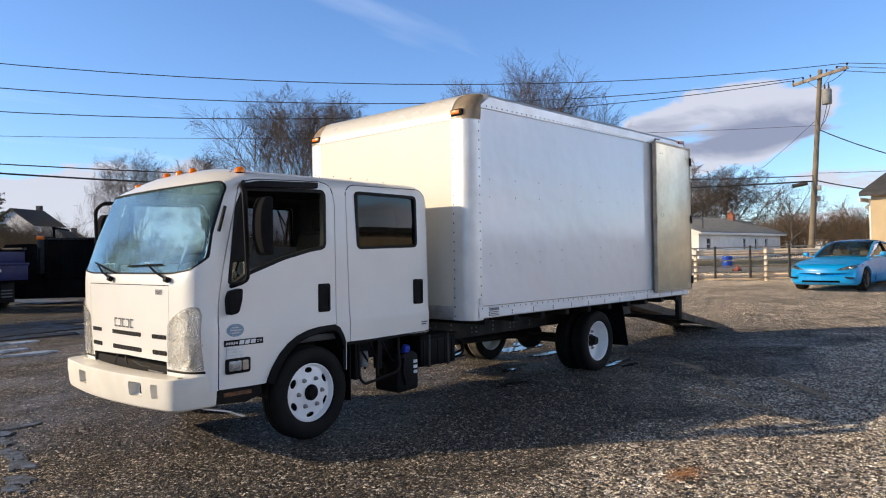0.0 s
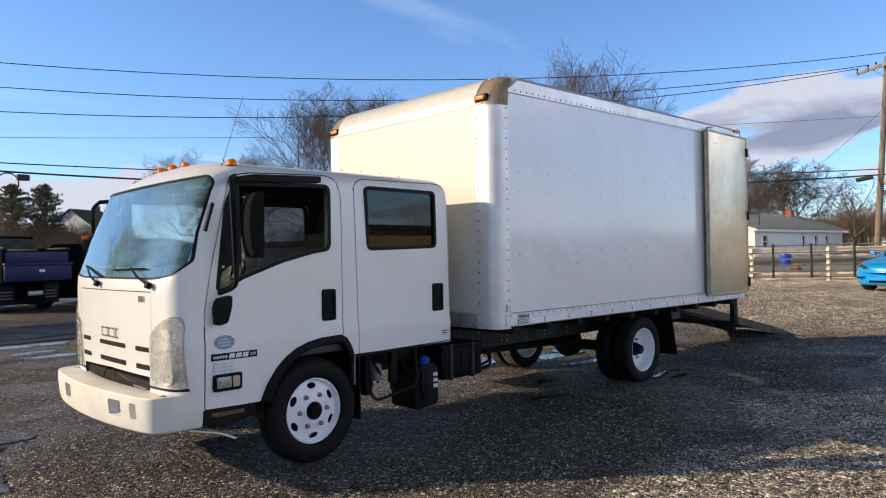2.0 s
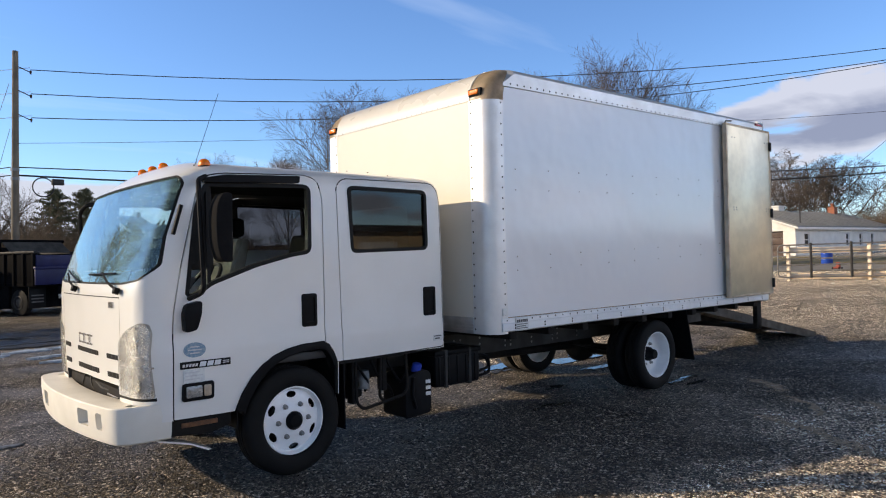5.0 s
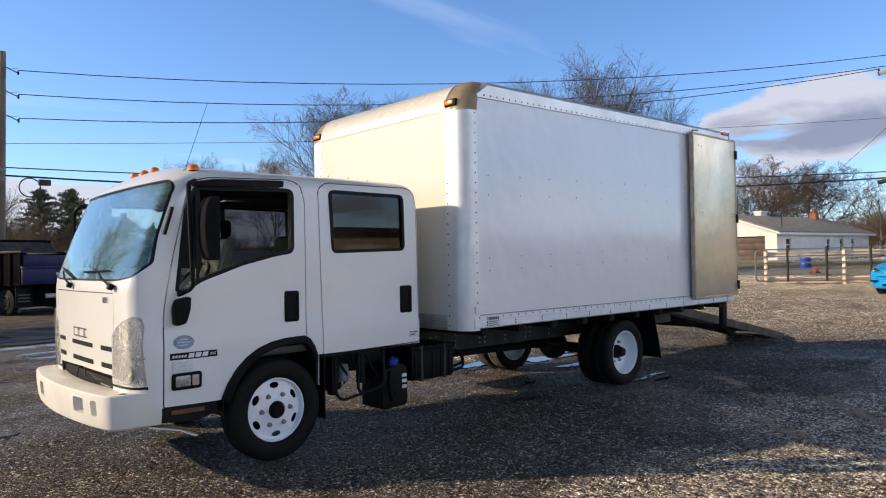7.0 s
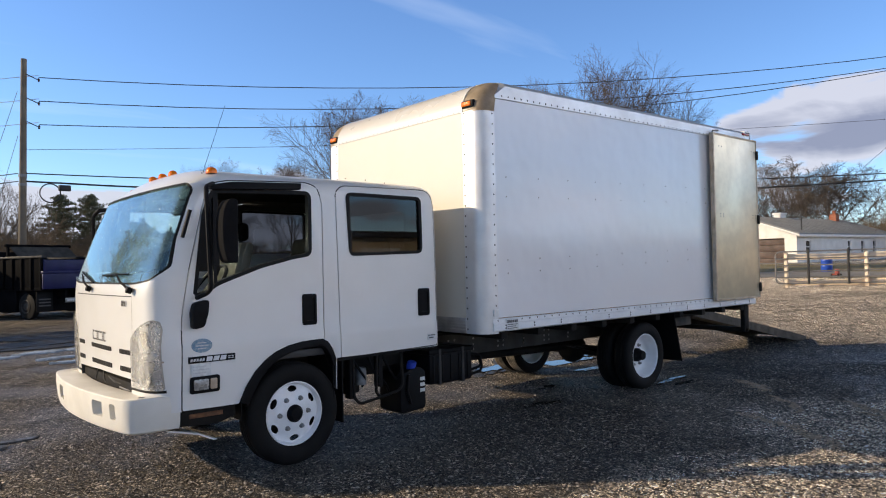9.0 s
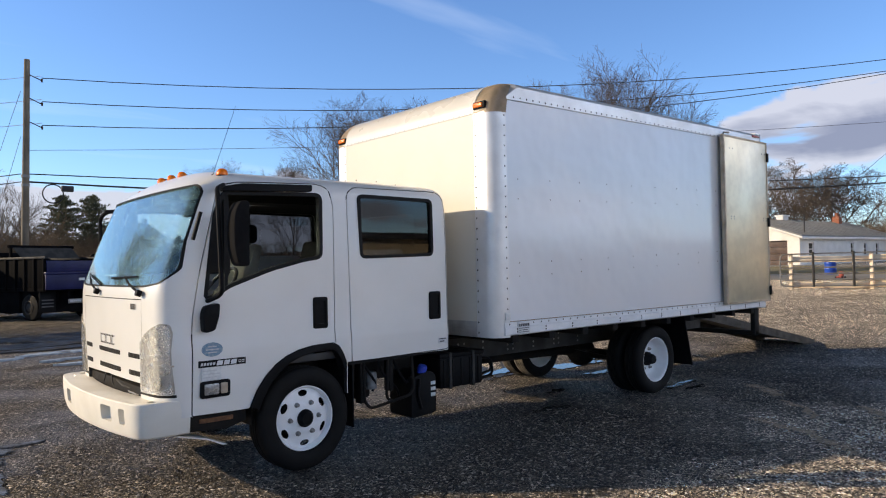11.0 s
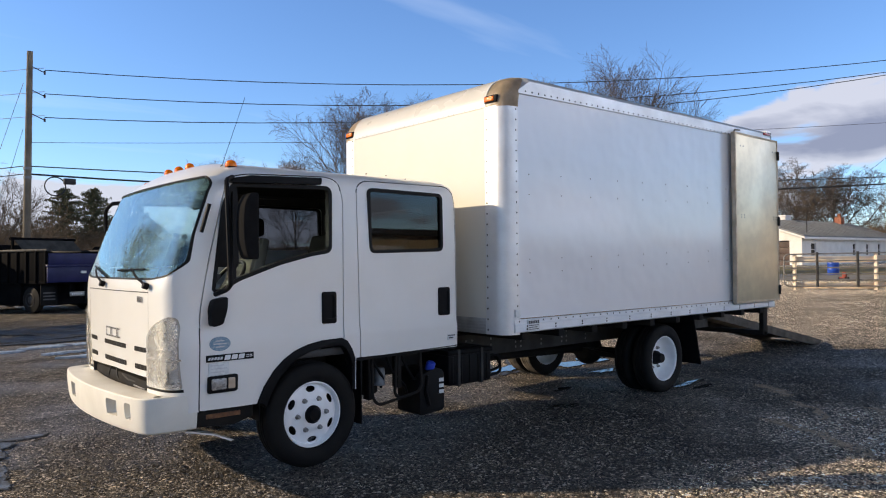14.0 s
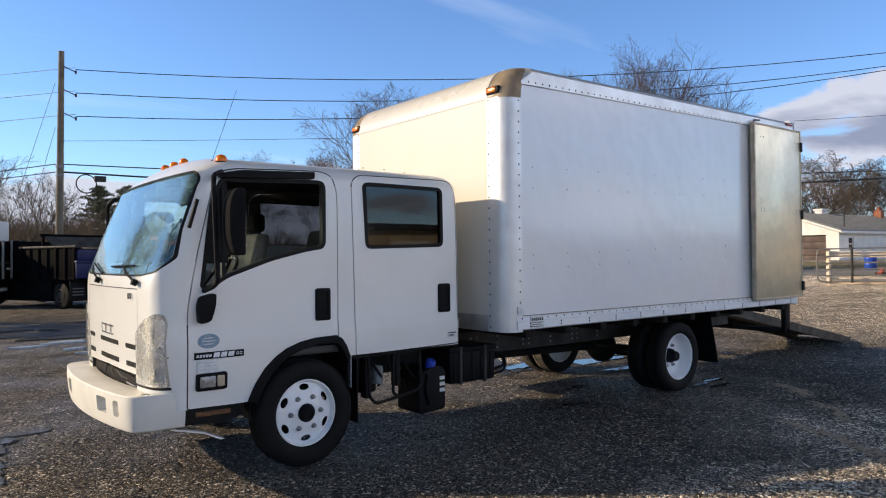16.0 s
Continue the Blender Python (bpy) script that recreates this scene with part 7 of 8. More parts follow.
def far_house(az, dist, lx, ly, wh, rd, yaw, wallmat, label):
    x, y = polar(*E0, az, dist)
    t = thing("far_house", label, "house", pose(x, y, height(x) - 0.2, 0, 0, yaw), "far houses")
    bm = bmesh.new()
    gable_block(bm, lx, ly, wh, rd)
    part("wall", bm, wallmat, t)
    for r in roof_slab(lx, ly, wh, rd, 0.4, 0.2):
        part("roof", r, DARKROOF, t, "dark shingle roof")
    for i in range(3):
        bm = bmesh.new()
        block(bm, -0.06, 0.05, ly * (0.2 + 0.25 * i), ly * (0.2 + 0.25 * i) + 0.9, wh * 0.55, wh * 0.55 + 1.3)
        wn = part("window", bm, WHITETRIM, t)
        bm = bmesh.new()
        block(bm, -0.08, -0.055, ly * (0.2 + 0.25 * i) + 0.1, ly * (0.2 + 0.25 * i) + 0.8, wh * 0.55 + 0.1, wh * 0.55 + 1.2)
        part("pane", bm, DARKGLASS, wn)
    bm = bmesh.new()
    block(bm, lx * 0.85, lx * 0.85 + 0.7, ly / 2 - 0.35, ly / 2 + 0.35, rd - 1.0, rd + 0.9, 0.02)
    part("chimney", bm, DARKROOF, t)


DARKROOF = surf("dark_shingles", (0.045, 0.045, 0.05), (0.07, 0.07, 0.075), 3, 0.9, bump=0.2, bscale=20)
GREYSIDE = surf("pale_siding", (0.62, 0.63, 0.65), (0.52, 0.53, 0.55), 2, 0.7)
far_house(72.5, 120, 6.0, 7.0, 6.9, 9.2, 32, GREYSIDE, "two-storey pale house with dark shingle roof")
far_house(75.0, 118, 7, 6, 4.4, 6.6, 30, GREYSIDE, "low pale house with dark roof among brush")
far_house(70.0, 132, 7, 7, 4.0, 6.2, 40, GREYSIDE, "pale two-storey house with dark roof")
far_house(13.3, 135, 7, 6, 2.0, 3.6, 100, GREYSIDE, "small pale house with white gable trim")

# ---- tan building at the lot's edge ----
TAN = surf("tan_stucco", (0.58, 0.46, 0.29), (0.50, 0.39, 0.25), 0.8, 0.85, bump=0.15, bscale=20)


def tan_building():
    x, y = polar(*E0, 11.15, 34.5)
    t = thing("tan_building", "tan stucco building with dark shingle roof and white trim", "building", pose(x, y, height(x) - 0.1, 0, 0, -95))
    lx, ly, wh, rd = 11.0, 8.5, 3.45, 4.7
    bm = bmesh.new()
    gable_block(bm, lx, ly, wh, rd)
    part("wall", bm, TAN, t)
    for r in roof_slab(lx, ly, wh, rd, 0.35, 0.2):
        part("roof", r, DARKROOF, t, "dark shingle roof")
    bm = bmesh.new()
    block(bm, -0.36, -0.30, -0.30, ly + 0.3, wh - 0.30, wh - 0.12, 0.01)
    part("fascia", bm, WHITETRIM, t)
    bm = bmesh.new()
    rod(bm, [(-0.06, 0.12, wh - 0.2), (-0.06, 0.12, 0.1)], 0.05, 6)
    part("downpipe", bm, WHITETRIM, t)
    bm = bmesh.new()
    lathe(bm, [(0.0, 0.0), (0.12, 0.0), (0.14, 0.12), (0.05, 0.2), (0.0, 0.2)], Matrix.Translation((-0.18, 0.35, wh - 0.6)), 10)
    part("wall_lamp", bm, GREYMETAL, t)


tan_building()
for k, (p, q) in enumerate((((37.8, 3.4, 3.8), (36.6, 2.2, 0.6)), ((38.4, 2.8, 4.4), (36.9, 1.4, 0.6)))):
    bm = bmesh.new()
    rod(bm, [p, q], 0.06, 8)
    tagged(part("guy_guard", bm, YELLOW), "yellow plastic guard on a pole guy wire", "guy guard", "guy guards")


def rear_building():
    """Stands across the lot; the cab's windows mirror it."""
    t = thing("long_building", "long low tan building with a dark flat roof", "building", pose(2.0, -33.0, 0))
    bm = bmesh.new()
    block(bm, 0, 34, -9, 0, -0.2, 3.3, 0.02)
    part("wall", bm, TAN, t)
    bm = bmesh.new()
    block(bm, -0.5, 34.5, -9.5, 0.5, 3.3, 3.7, 0.03)
    part("roof", bm, DARKROOF, t)
    for i in range(3):
        bm = bmesh.new()
        block(bm, 3 + i * 9, 6.2 + i * 9, -0.05, 0.04, 0.0, 2.6, 0.01)
        part("door", bm, WHITETRIM, t)
    for i in range(4):
        bm = bmesh.new()
        block(bm, 7.5 + i * 7, 8.9 + i * 7, -0.05, 0.03, 1.2, 2.2, 0.01)
        part("window", bm, DARKGLASS, t)


rear_building()

# ---- parked blue car ----
from mathutils.bvhtree import BVHTree

CARBLUE = surf("bright_blue_wrap", (0.002, 0.32, 0.74), (0.002, 0.28, 0.68), 3, 0.3, 0.4, coat=0.3, bscale=150)
CARGLASS = surf("dark_car_glass", (0.012, 0.014, 0.016), (0.02, 0.022, 0.025), 3, 0.04, 0.08, coat=0.5)
CARPANE = glass("tinted_car_glass", (0.36, 0.40, 0.40), 0.006)
LAMPDARK = surf("smoked_lamp", (0.14, 0.15, 0.16), (0.45, 0.46, 0.48), 8, 0.1, 0.2, metal=0.5, coat=0.8)
ALLOY = surf("dark_alloy", (0.05, 0.05, 0.055), (0.09, 0.09, 0.09), 10, 0.35, 0.5, metal=0.6)


def spread(rows, steps):
    """Smoothly fills in stations between rows of numbers (the first is the place along x)."""
    out = []
    k = len(rows)
    for i in range(k - 1):
        p0, p1, p2, p3 = (np.array(rows[j]) for j in (max(0, i - 1), i, i + 1, min(k - 1, i + 2)))
        for q in range(steps):
            t = q / steps
            w = 0.5 * (2 * p1 + (p2 - p0) * t + (2 * p0 - 5 * p1 + 4 * p2 - p3) * t * t + (3 * p1 - p0 - 3 * p2 + p3) * t ** 3)
            w[0] = p1[0] + (p2[0] - p1[0]) * t
            out.append(w)
    out.append(np.array(rows[-1]))
    return out


def loft(rings, close=True):
    bm = bmesh.new()
    rows = [[bm.verts.new(p) for p in r] for r in rings]
    k = len(rows[0])
    for r0, r1 in zip(rows, rows[1:]):
        for i in range(k):
            bm.faces.new((r0[i], r0[(i + 1) % k], r1[(i + 1) % k], r1[i]))
    if close:
        bm.faces.new(rows[0])
        bm.faces.new(list(reversed(rows[-1])))
    bmesh.ops.recalc_face_normals(bm, faces=list(bm.faces))
    return bm


# stations: x, sill z, shoulder z, half width, height on the middle line, how far the sides sweep back
CAR_ST = [(-0.925, 0.42, 0.50, 0.78, 0.51, 0.26), (-0.915, 0.31, 0.57, 0.82, 0.59, 0.26), (-0.89, 0.24, 0.62, 0.85, 0.65, 0.25), (-0.82, 0.19, 0.665, 0.88, 0.71, 0.23), (-0.68, 0.17, 0.71, 0.905, 0.76, 0.18),
          (-0.42, 0.16, 0.745, 0.915, 0.80, 0.10), (-0.10, 0.16, 0.805, 0.925, 0.865, 0.02), (0.25, 0.16, 0.845, 0.925, 0.915, 0.0), (0.60, 0.17, 0.88, 0.925, 0.96, 0.0), (1.2, 0.18, 0.905, 0.92, 0.98, 0.0), (2.2, 0.18, 0.925, 0.92, 0.99, 0.0),
          (3.0, 0.18, 0.96, 0.915, 1.02, 0.0), (3.45, 0.22, 0.99, 0.89, 1.04, 0.0), (3.70, 0.30, 0.98, 0.84, 1.02, -0.04), (3.79, 0.45, 0.93, 0.78, 0.97, -0.08)]


def car_section(w):
    x, zs, zb, hw, zm, sw = w
    half = [(0.0, zs), (0.55, zs), (0.86, zs + 0.01), (0.955, zs + 0.35 * (0.42 - zs) if zs < 0.40 else zs + 0.01), (0.99, zs + (zb - zs) * 0.42), (1.0, zs + (zb - zs) * 0.62), (0.985, zs + (zb - zs) * 0.86), (0.945, zb), (0.88, zb + (zm - zb) * 0.30), (0.76, zb + (zm - zb) * 0.52), (0.55, zb + (zm - zb) * 0.78), (0.28, zb + (zm - zb) * 0.95), (0.0, zm)]
    pts = [(-u, z) for u, z in half] + [(u, z) for u, z in reversed(half[1:-1])]
    return [(x + sw * abs(u) ** 2.6, u * hw, z) for u, z in pts]


def car():
    """x runs from the nose to the tail; local y is the width."""
    m = pose(20.6, 1.38, height(20.6), 0, 0, -6.0) @ Matrix.Scale(1.08, 4)
    t = thing("parked_car", "bright blue electric saloon car parked on the gravel", "car", m)
    bm = loft([car_section(w) for w in spread(CAR_ST, 4)])
    skin = BVHTree.FromBMesh(bm)
    tools = []
    for x in (0.0, 2.875):
        q = bmesh.new()
        rod(q, [(x, -1.2, 0.335), (x, -0.66, 0.335)], 0.365, 28)
        rod(q, [(x, 0.66, 0.335), (x, 1.2, 0.335)], 0.365, 28)
        tools.append((q, "DIFFERENCE"))
    q = bmesh.new()
    block(q, -1.1, -0.72, -0.50, 0.50, 0.245, 0.305, 0.012)
    tools.append((q, "DIFFERENCE"))
    body = part("body", cut(bm, tools), CARBLUE, t, "glossy bright blue body", 40)
    bm = bmesh.new()
    block(bm, -0.80, -0.74, -0.52, 0.52, 0.225, 0.325, 0.01)
    part("lower_intake", bm, BLACK, body)
    # cabin: base z, half width at the belt, half width at the roof, roof height
    gh = [(0.62, 0.93, 0.74, 0.72, 0.945), (0.78, 0.94, 0.765, 0.72, 1.03), (1.15, 0.95, 0.785, 0.665, 1.245), (1.50, 0.96, 0.79, 0.625, 1.39), (1.75, 0.96, 0.79, 0.61, 1.435), (2.15, 0.97, 0.79, 0.605, 1.445), (2.7, 0.98, 0.785, 0.60, 1.385), (3.15, 1.0, 0.77, 0.61, 1.23), (3.55, 1.02, 0.74, 0.66, 1.05)]

    def ring(w, d=0.0):
        x, zb, hb, hr, zt = w
        hh = zt - zb
        sec = [(hb - d, zb - 0.10), (hb - d, zb), (hb + (hr - hb) * 0.5 - d, zb + hh * 0.48), (hr - d, zb + hh * 0.86), (hr * 0.90 - d, zb + hh * 0.945 - d), (hr * 0.6, zb + hh * 0.985 - d), (0, zt - d)]
        return [(x + 0.16 * (1 - abs(y) / 0.8) * (-1 if x < 1.6 else 0) + 0.08 * (x < 1.6), y, z) for y, z in [(-y, z) for y, z in sec] + list(reversed(sec[:-1]))]

    st = spread(gh, 4)
    bm = bmesh.new()
    outer, inner = [[bm.verts.new(p) for p in ring(w)] for w in st], [[bm.verts.new(p) for p in ring(w, 0.006)] for w in st]
    for rows, rev in ((outer, False), (inner, True)):
        for r0, r1 in zip(rows, rows[1:]):
            for i in range(len(r0) - 1):
                f = (r0[i], r0[i + 1], r1[i + 1], r1[i])
                bm.faces.new(f[::-1] if rev else f)
    for j in (0, -1):
        for i in range(len(outer[0]) - 1):
            bm.faces.new((outer[j][i], outer[j][i + 1], inner[j][i + 1], inner[j][i]))
    for a0, a1, b0, b1 in zip(outer, outer[1:], inner, inner[1:]):
        for i in (0, -1):
            bm.faces.new((a0[i], a1[i], b1[i], b0[i]))
    gl = part("cabin_glass", bm, CARPANE, t, "dark tinted cabin glass", 50)
    gl.visible_shadow = False
    # roof panel, pillars and waist line
    bm = bmesh.new()
    rows = []
    for w in st:
        if 1.50 <= w[0] <= 2.75:
            r = ring(w)
            rows.append([bm.verts.new((p[0], p[1] * 1.004, p[2] + 0.006)) for p in r[3:10]])
    for r0, r1 in zip(rows, rows[1:]):
        for i in range(len(r0) - 1):
            bm.faces.new((r0[i], r0[i + 1], r1[i + 1], r1[i]))
    bmesh.ops.solidify(bm, geom=list(bm.faces), thickness=0.02)
    part("roof_panel", bm, CARGLASS, t, "black glass roof panel", 50)
    for s in (-1, 1):
        side = 3 if s < 0 else -4
        bm = bmesh.new()
        rod(bm, [Vector(ring(w)[side]) for w in st[::2]], 0.030, 8)
        part("roof_pillar", bm, CARBLUE, t, "", 60)
        bm = bmesh.new()
        w = np.array([2.05, 0.97, 0.79, 0.607, 1.44])
        r = ring(w)
        rod(bm, [Vector(r[i]) for i in ((1, 2, 3) if s < 0 else (-2, -3, -4))], 0.045, 8)
        part("door_pillar", bm, BLACK, t)
        # swept headlight lying on the wing
        bm = bmesh.new()
        grid = []
        for i in range(11):
            k = i / 10
            y = 0.44 + 0.45 * k
            lo, hi = 0.585 + 0.07 * k ** 1.5, 0.60 + 0.17 * k ** 0.8 - 0.04 * max(0, k - 0.8)
            row = []
            for j in range(5):
                z = lo + (hi - lo) * j / 4
                hit = skin.ray_cast(Vector((-3.0, s * y, z)), Vector((1, 0, 0)))[0]
                row.append(bm.verts.new((hit.x if hit else -0.2, s * y, z)) if hit else bm.verts.new((grid[-1][j].co.x + 0.06, s * y, z)))
                row[-1].co.x -= 0.012
            grid.append(row)
        for r0, r1 in zip(grid, grid[1:]):
            for j in range(4):
                bm.faces.new((r0[j], r0[j + 1], r1[j + 1], r1[j]))
        bmesh.ops.solidify(bm, geom=list(bm.faces), thickness=0.01)
        hl = part("headlight", bm, LAMPDARK, t, "slanted headlight behind clear cover", 50)
        bm = bmesh.new()
        lathe(bm, [(0.0, 0.03), (0.03, 0.02), (0.042, 0.0)], Matrix.Translation((skin.ray_cast(Vector((-3, s * 0.74, 0.66)), Vector((1, 0, 0)))[0].x - 0.02, s * 0.74, 0.66)) @ Matrix.Rotation(radians(-60), 4, "Y"), 12)
        part("lamp_bowl", bm, CHROME, hl)
        bm = bmesh.new()
        block(bm, 0.86, 1.02, *sorted((s * 0.97, s * 1.11)), 0.965, 1.085, 0.035, 3)
        block(bm, 0.92, 1.0, *sorted((s * 0.80, s * 1.0)), 0.95, 0.985, 0.01)
        part("wing_mirror", bm, CARBLUE, t)
        bm = bmesh.new()
        prism(bm, rounded([(s * 0.60, 0.405), (s * 0.80, 0.40), (s * 0.82, 0.36), (s * 0.66, 0.365)], 0.012), "x", -0.82, -0.70)
        part("fog_recess", bm, BLACK, body)
        bm = bmesh.new()
        block(bm, 0.70, 3.2, *sorted((s * 0.905, s * 0.932)), 0.19, 0.235, 0.01)
        part("sill_trim", bm, BLACK, t)
        for x0 in (1.05, 2.1):
            bm = bmesh.new()
            block(bm, x0 + 0.75, x0 + 0.95, *sorted((s * 0.915, s * 0.93)), 0.80, 0.825, 0.005)
            part("door_handle", bm, CARBLUE, t)
        bm = bmesh.new()
        for x0 in (0.72, 1.98, 2.98):
            block(bm, x0, x0 + 0.008, *sorted((s * 0.88, s * 0.919)), 0.30, 0.66)
        tagged(part("door_gaps", bm, BLACK, t), kind="stuff")
        # front seat with headrest, seen through the glass
        bm = bmesh.new()
        prism(bm, rounded([(1.75, 0.70), (1.90, 0.70), (2.02, 1.14), (1.92, 1.16)], 0.04), "y", *sorted((s * 0.14, s * 0.60)), 0.03)
        block(bm, 1.93, 2.03, *sorted((s * 0.26, s * 0.48)), 1.15, 1.30, 0.04)
        part("seat", bm, TRIM, t)
    bm = bmesh.new()
    block(bm, 0.95, 1.35, -0.66, 0.66, 0.93, 0.99, 0.03)
    part("dashboard", bm, GREYTRIM, t)
    bm = bmesh.new()
    rod(bm, [(1.42 + 0.05 * math.sin(k), -0.36 + 0.16 * math.cos(k), 1.02 + 0.16 * math.sin(k)) for k in np.linspace(0, 6.283, 17)], 0.014, 6)
    part("steering_wheel", bm, BLACK, t)
    bm = bmesh.new()
    block(bm, -0.935, -0.92, -0.05, 0.05, 0.475, 0.50, 0.005)
    part("nose_badge", bm, CHROME, t)
    tb = bmesh.new()
    lathe(tb, [(0.22, -0.10), (0.30, -0.115), (0.328, -0.09), (0.335, -0.05), (0.335, 0.05), (0.328, 0.09), (0.30, 0.115), (0.22, 0.10)], Matrix.Rotation(radians(90), 4, "X"), 32)
    tyre = finish(tb, "tyre", RUBBER, 40)
    rb = bmesh.new()
    lathe(rb, [(0.0, 0.075), (0.05, 0.08), (0.06, 0.07), (0.20, 0.085), (0.228, 0.10), (0.228, 0.0)], Matrix.Rotation(radians(90), 4, "X"), 32)
    for i in range(5):
        a_ = 2 * math.pi * i / 5
        rod(rb, [(0.03 * math.cos(a_), -0.09, 0.03 * math.sin(a_)), (0.215 * math.cos(a_), -0.10, 0.215 * math.sin(a_))], 0.022, 6)
    rim = finish(rb, "rim", ALLOY, 40)
    for x in (0.0, 2.875):
        for s in (-1, 1):
            w = share("wheel", rim, t, Matrix.Translation((x, s * 0.80, 0.335)) @ Matrix.Rotation(0 if s < 0 else math.pi, 4, "Z"))
            share("tyre", tyre, w)


car()

# ---- things by the fence ----
BARREL = surf("blue_plastic_drum", (0.02, 0.08, 0.45), (0.015, 0.06, 0.36), 4, 0.4)
REDPAINT = surf("faded_red_paint", (0.36, 0.07, 0.045), (0.26, 0.05, 0.035), 6, 0.6)


def drum(x, y):
    bm = bmesh.new()
    lathe(bm, [(0.0, 0.0), (0.27, 0.0), (0.29, 0.04), (0.285, 0.28), (0.30, 0.31), (0.285, 0.34), (0.285, 0.58), (0.30, 0.61), (0.285, 0.64), (0.285, 0.86), (0.27, 0.90), (0.0, 0.90)], pose(x, y, height(x)), 20)
    tagged(part("plastic_drum", bm, BARREL), "blue plastic drum standing behind the fence", "drum")


drum(38.12, 11.09)


def small_machine(x, y):
    t = thing("garden_machine", "small red garden machine on the ground", "machine", pose(x, y, height(x)) @ Matrix.Scale(0.5, 4))
    bm = bmesh.new()
    block(bm, -0.5, 0.1, -0.25, 0.25, 0.10, 0.26, 0.04)
    part("deck", bm, REDPAINT, t)
    bm = bmesh.new()
    prism(bm, rounded([(-0.05, 0.22), (0.35, 0.22), (0.30, 0.62), (0.05, 0.70)], 0.06), "y", -0.16, 0.16, 0.03)
    part("engine_cover", bm, REDPAINT, t)
    for px in (-0.42, 0.28):
        for s in (-0.28, 0.28):
            bm = bmesh.new()
            rod(bm, [(px, s - 0.04, 0.12), (px, s + 0.04, 0.12)], 0.12, 12)
            part("wheel", bm, RUBBER, t)


small_machine(33.0, 8.7)

# ---- parked work trucks ----
NAVY = surf("navy_truck_paint", (0.008, 0.011, 0.08), (0.005, 0.007, 0.055), 2, 0.4, 0.55, spec=0.3)
# the trucks' shade is put into this near-black colour without gloss
DARKSTEEL = surf("shaded_black_body", (0.004, 0.004, 0.005), (0.008, 0.008, 0.009), 2, 0.75, 0.9, spec=0.03)
# lighter black, mostly to paint lit edges on the dark trucks
EDGE = surf("lit_edge_black", (0.026, 0.027, 0.030), (0.014, 0.014, 0.016), 6, 0.5, 0.7, spec=0.3)
MESH_TARP = surf("dusty_tarp", (0.075, 0.07, 0.062), (0.04, 0.038, 0.035), 4, 0.9)


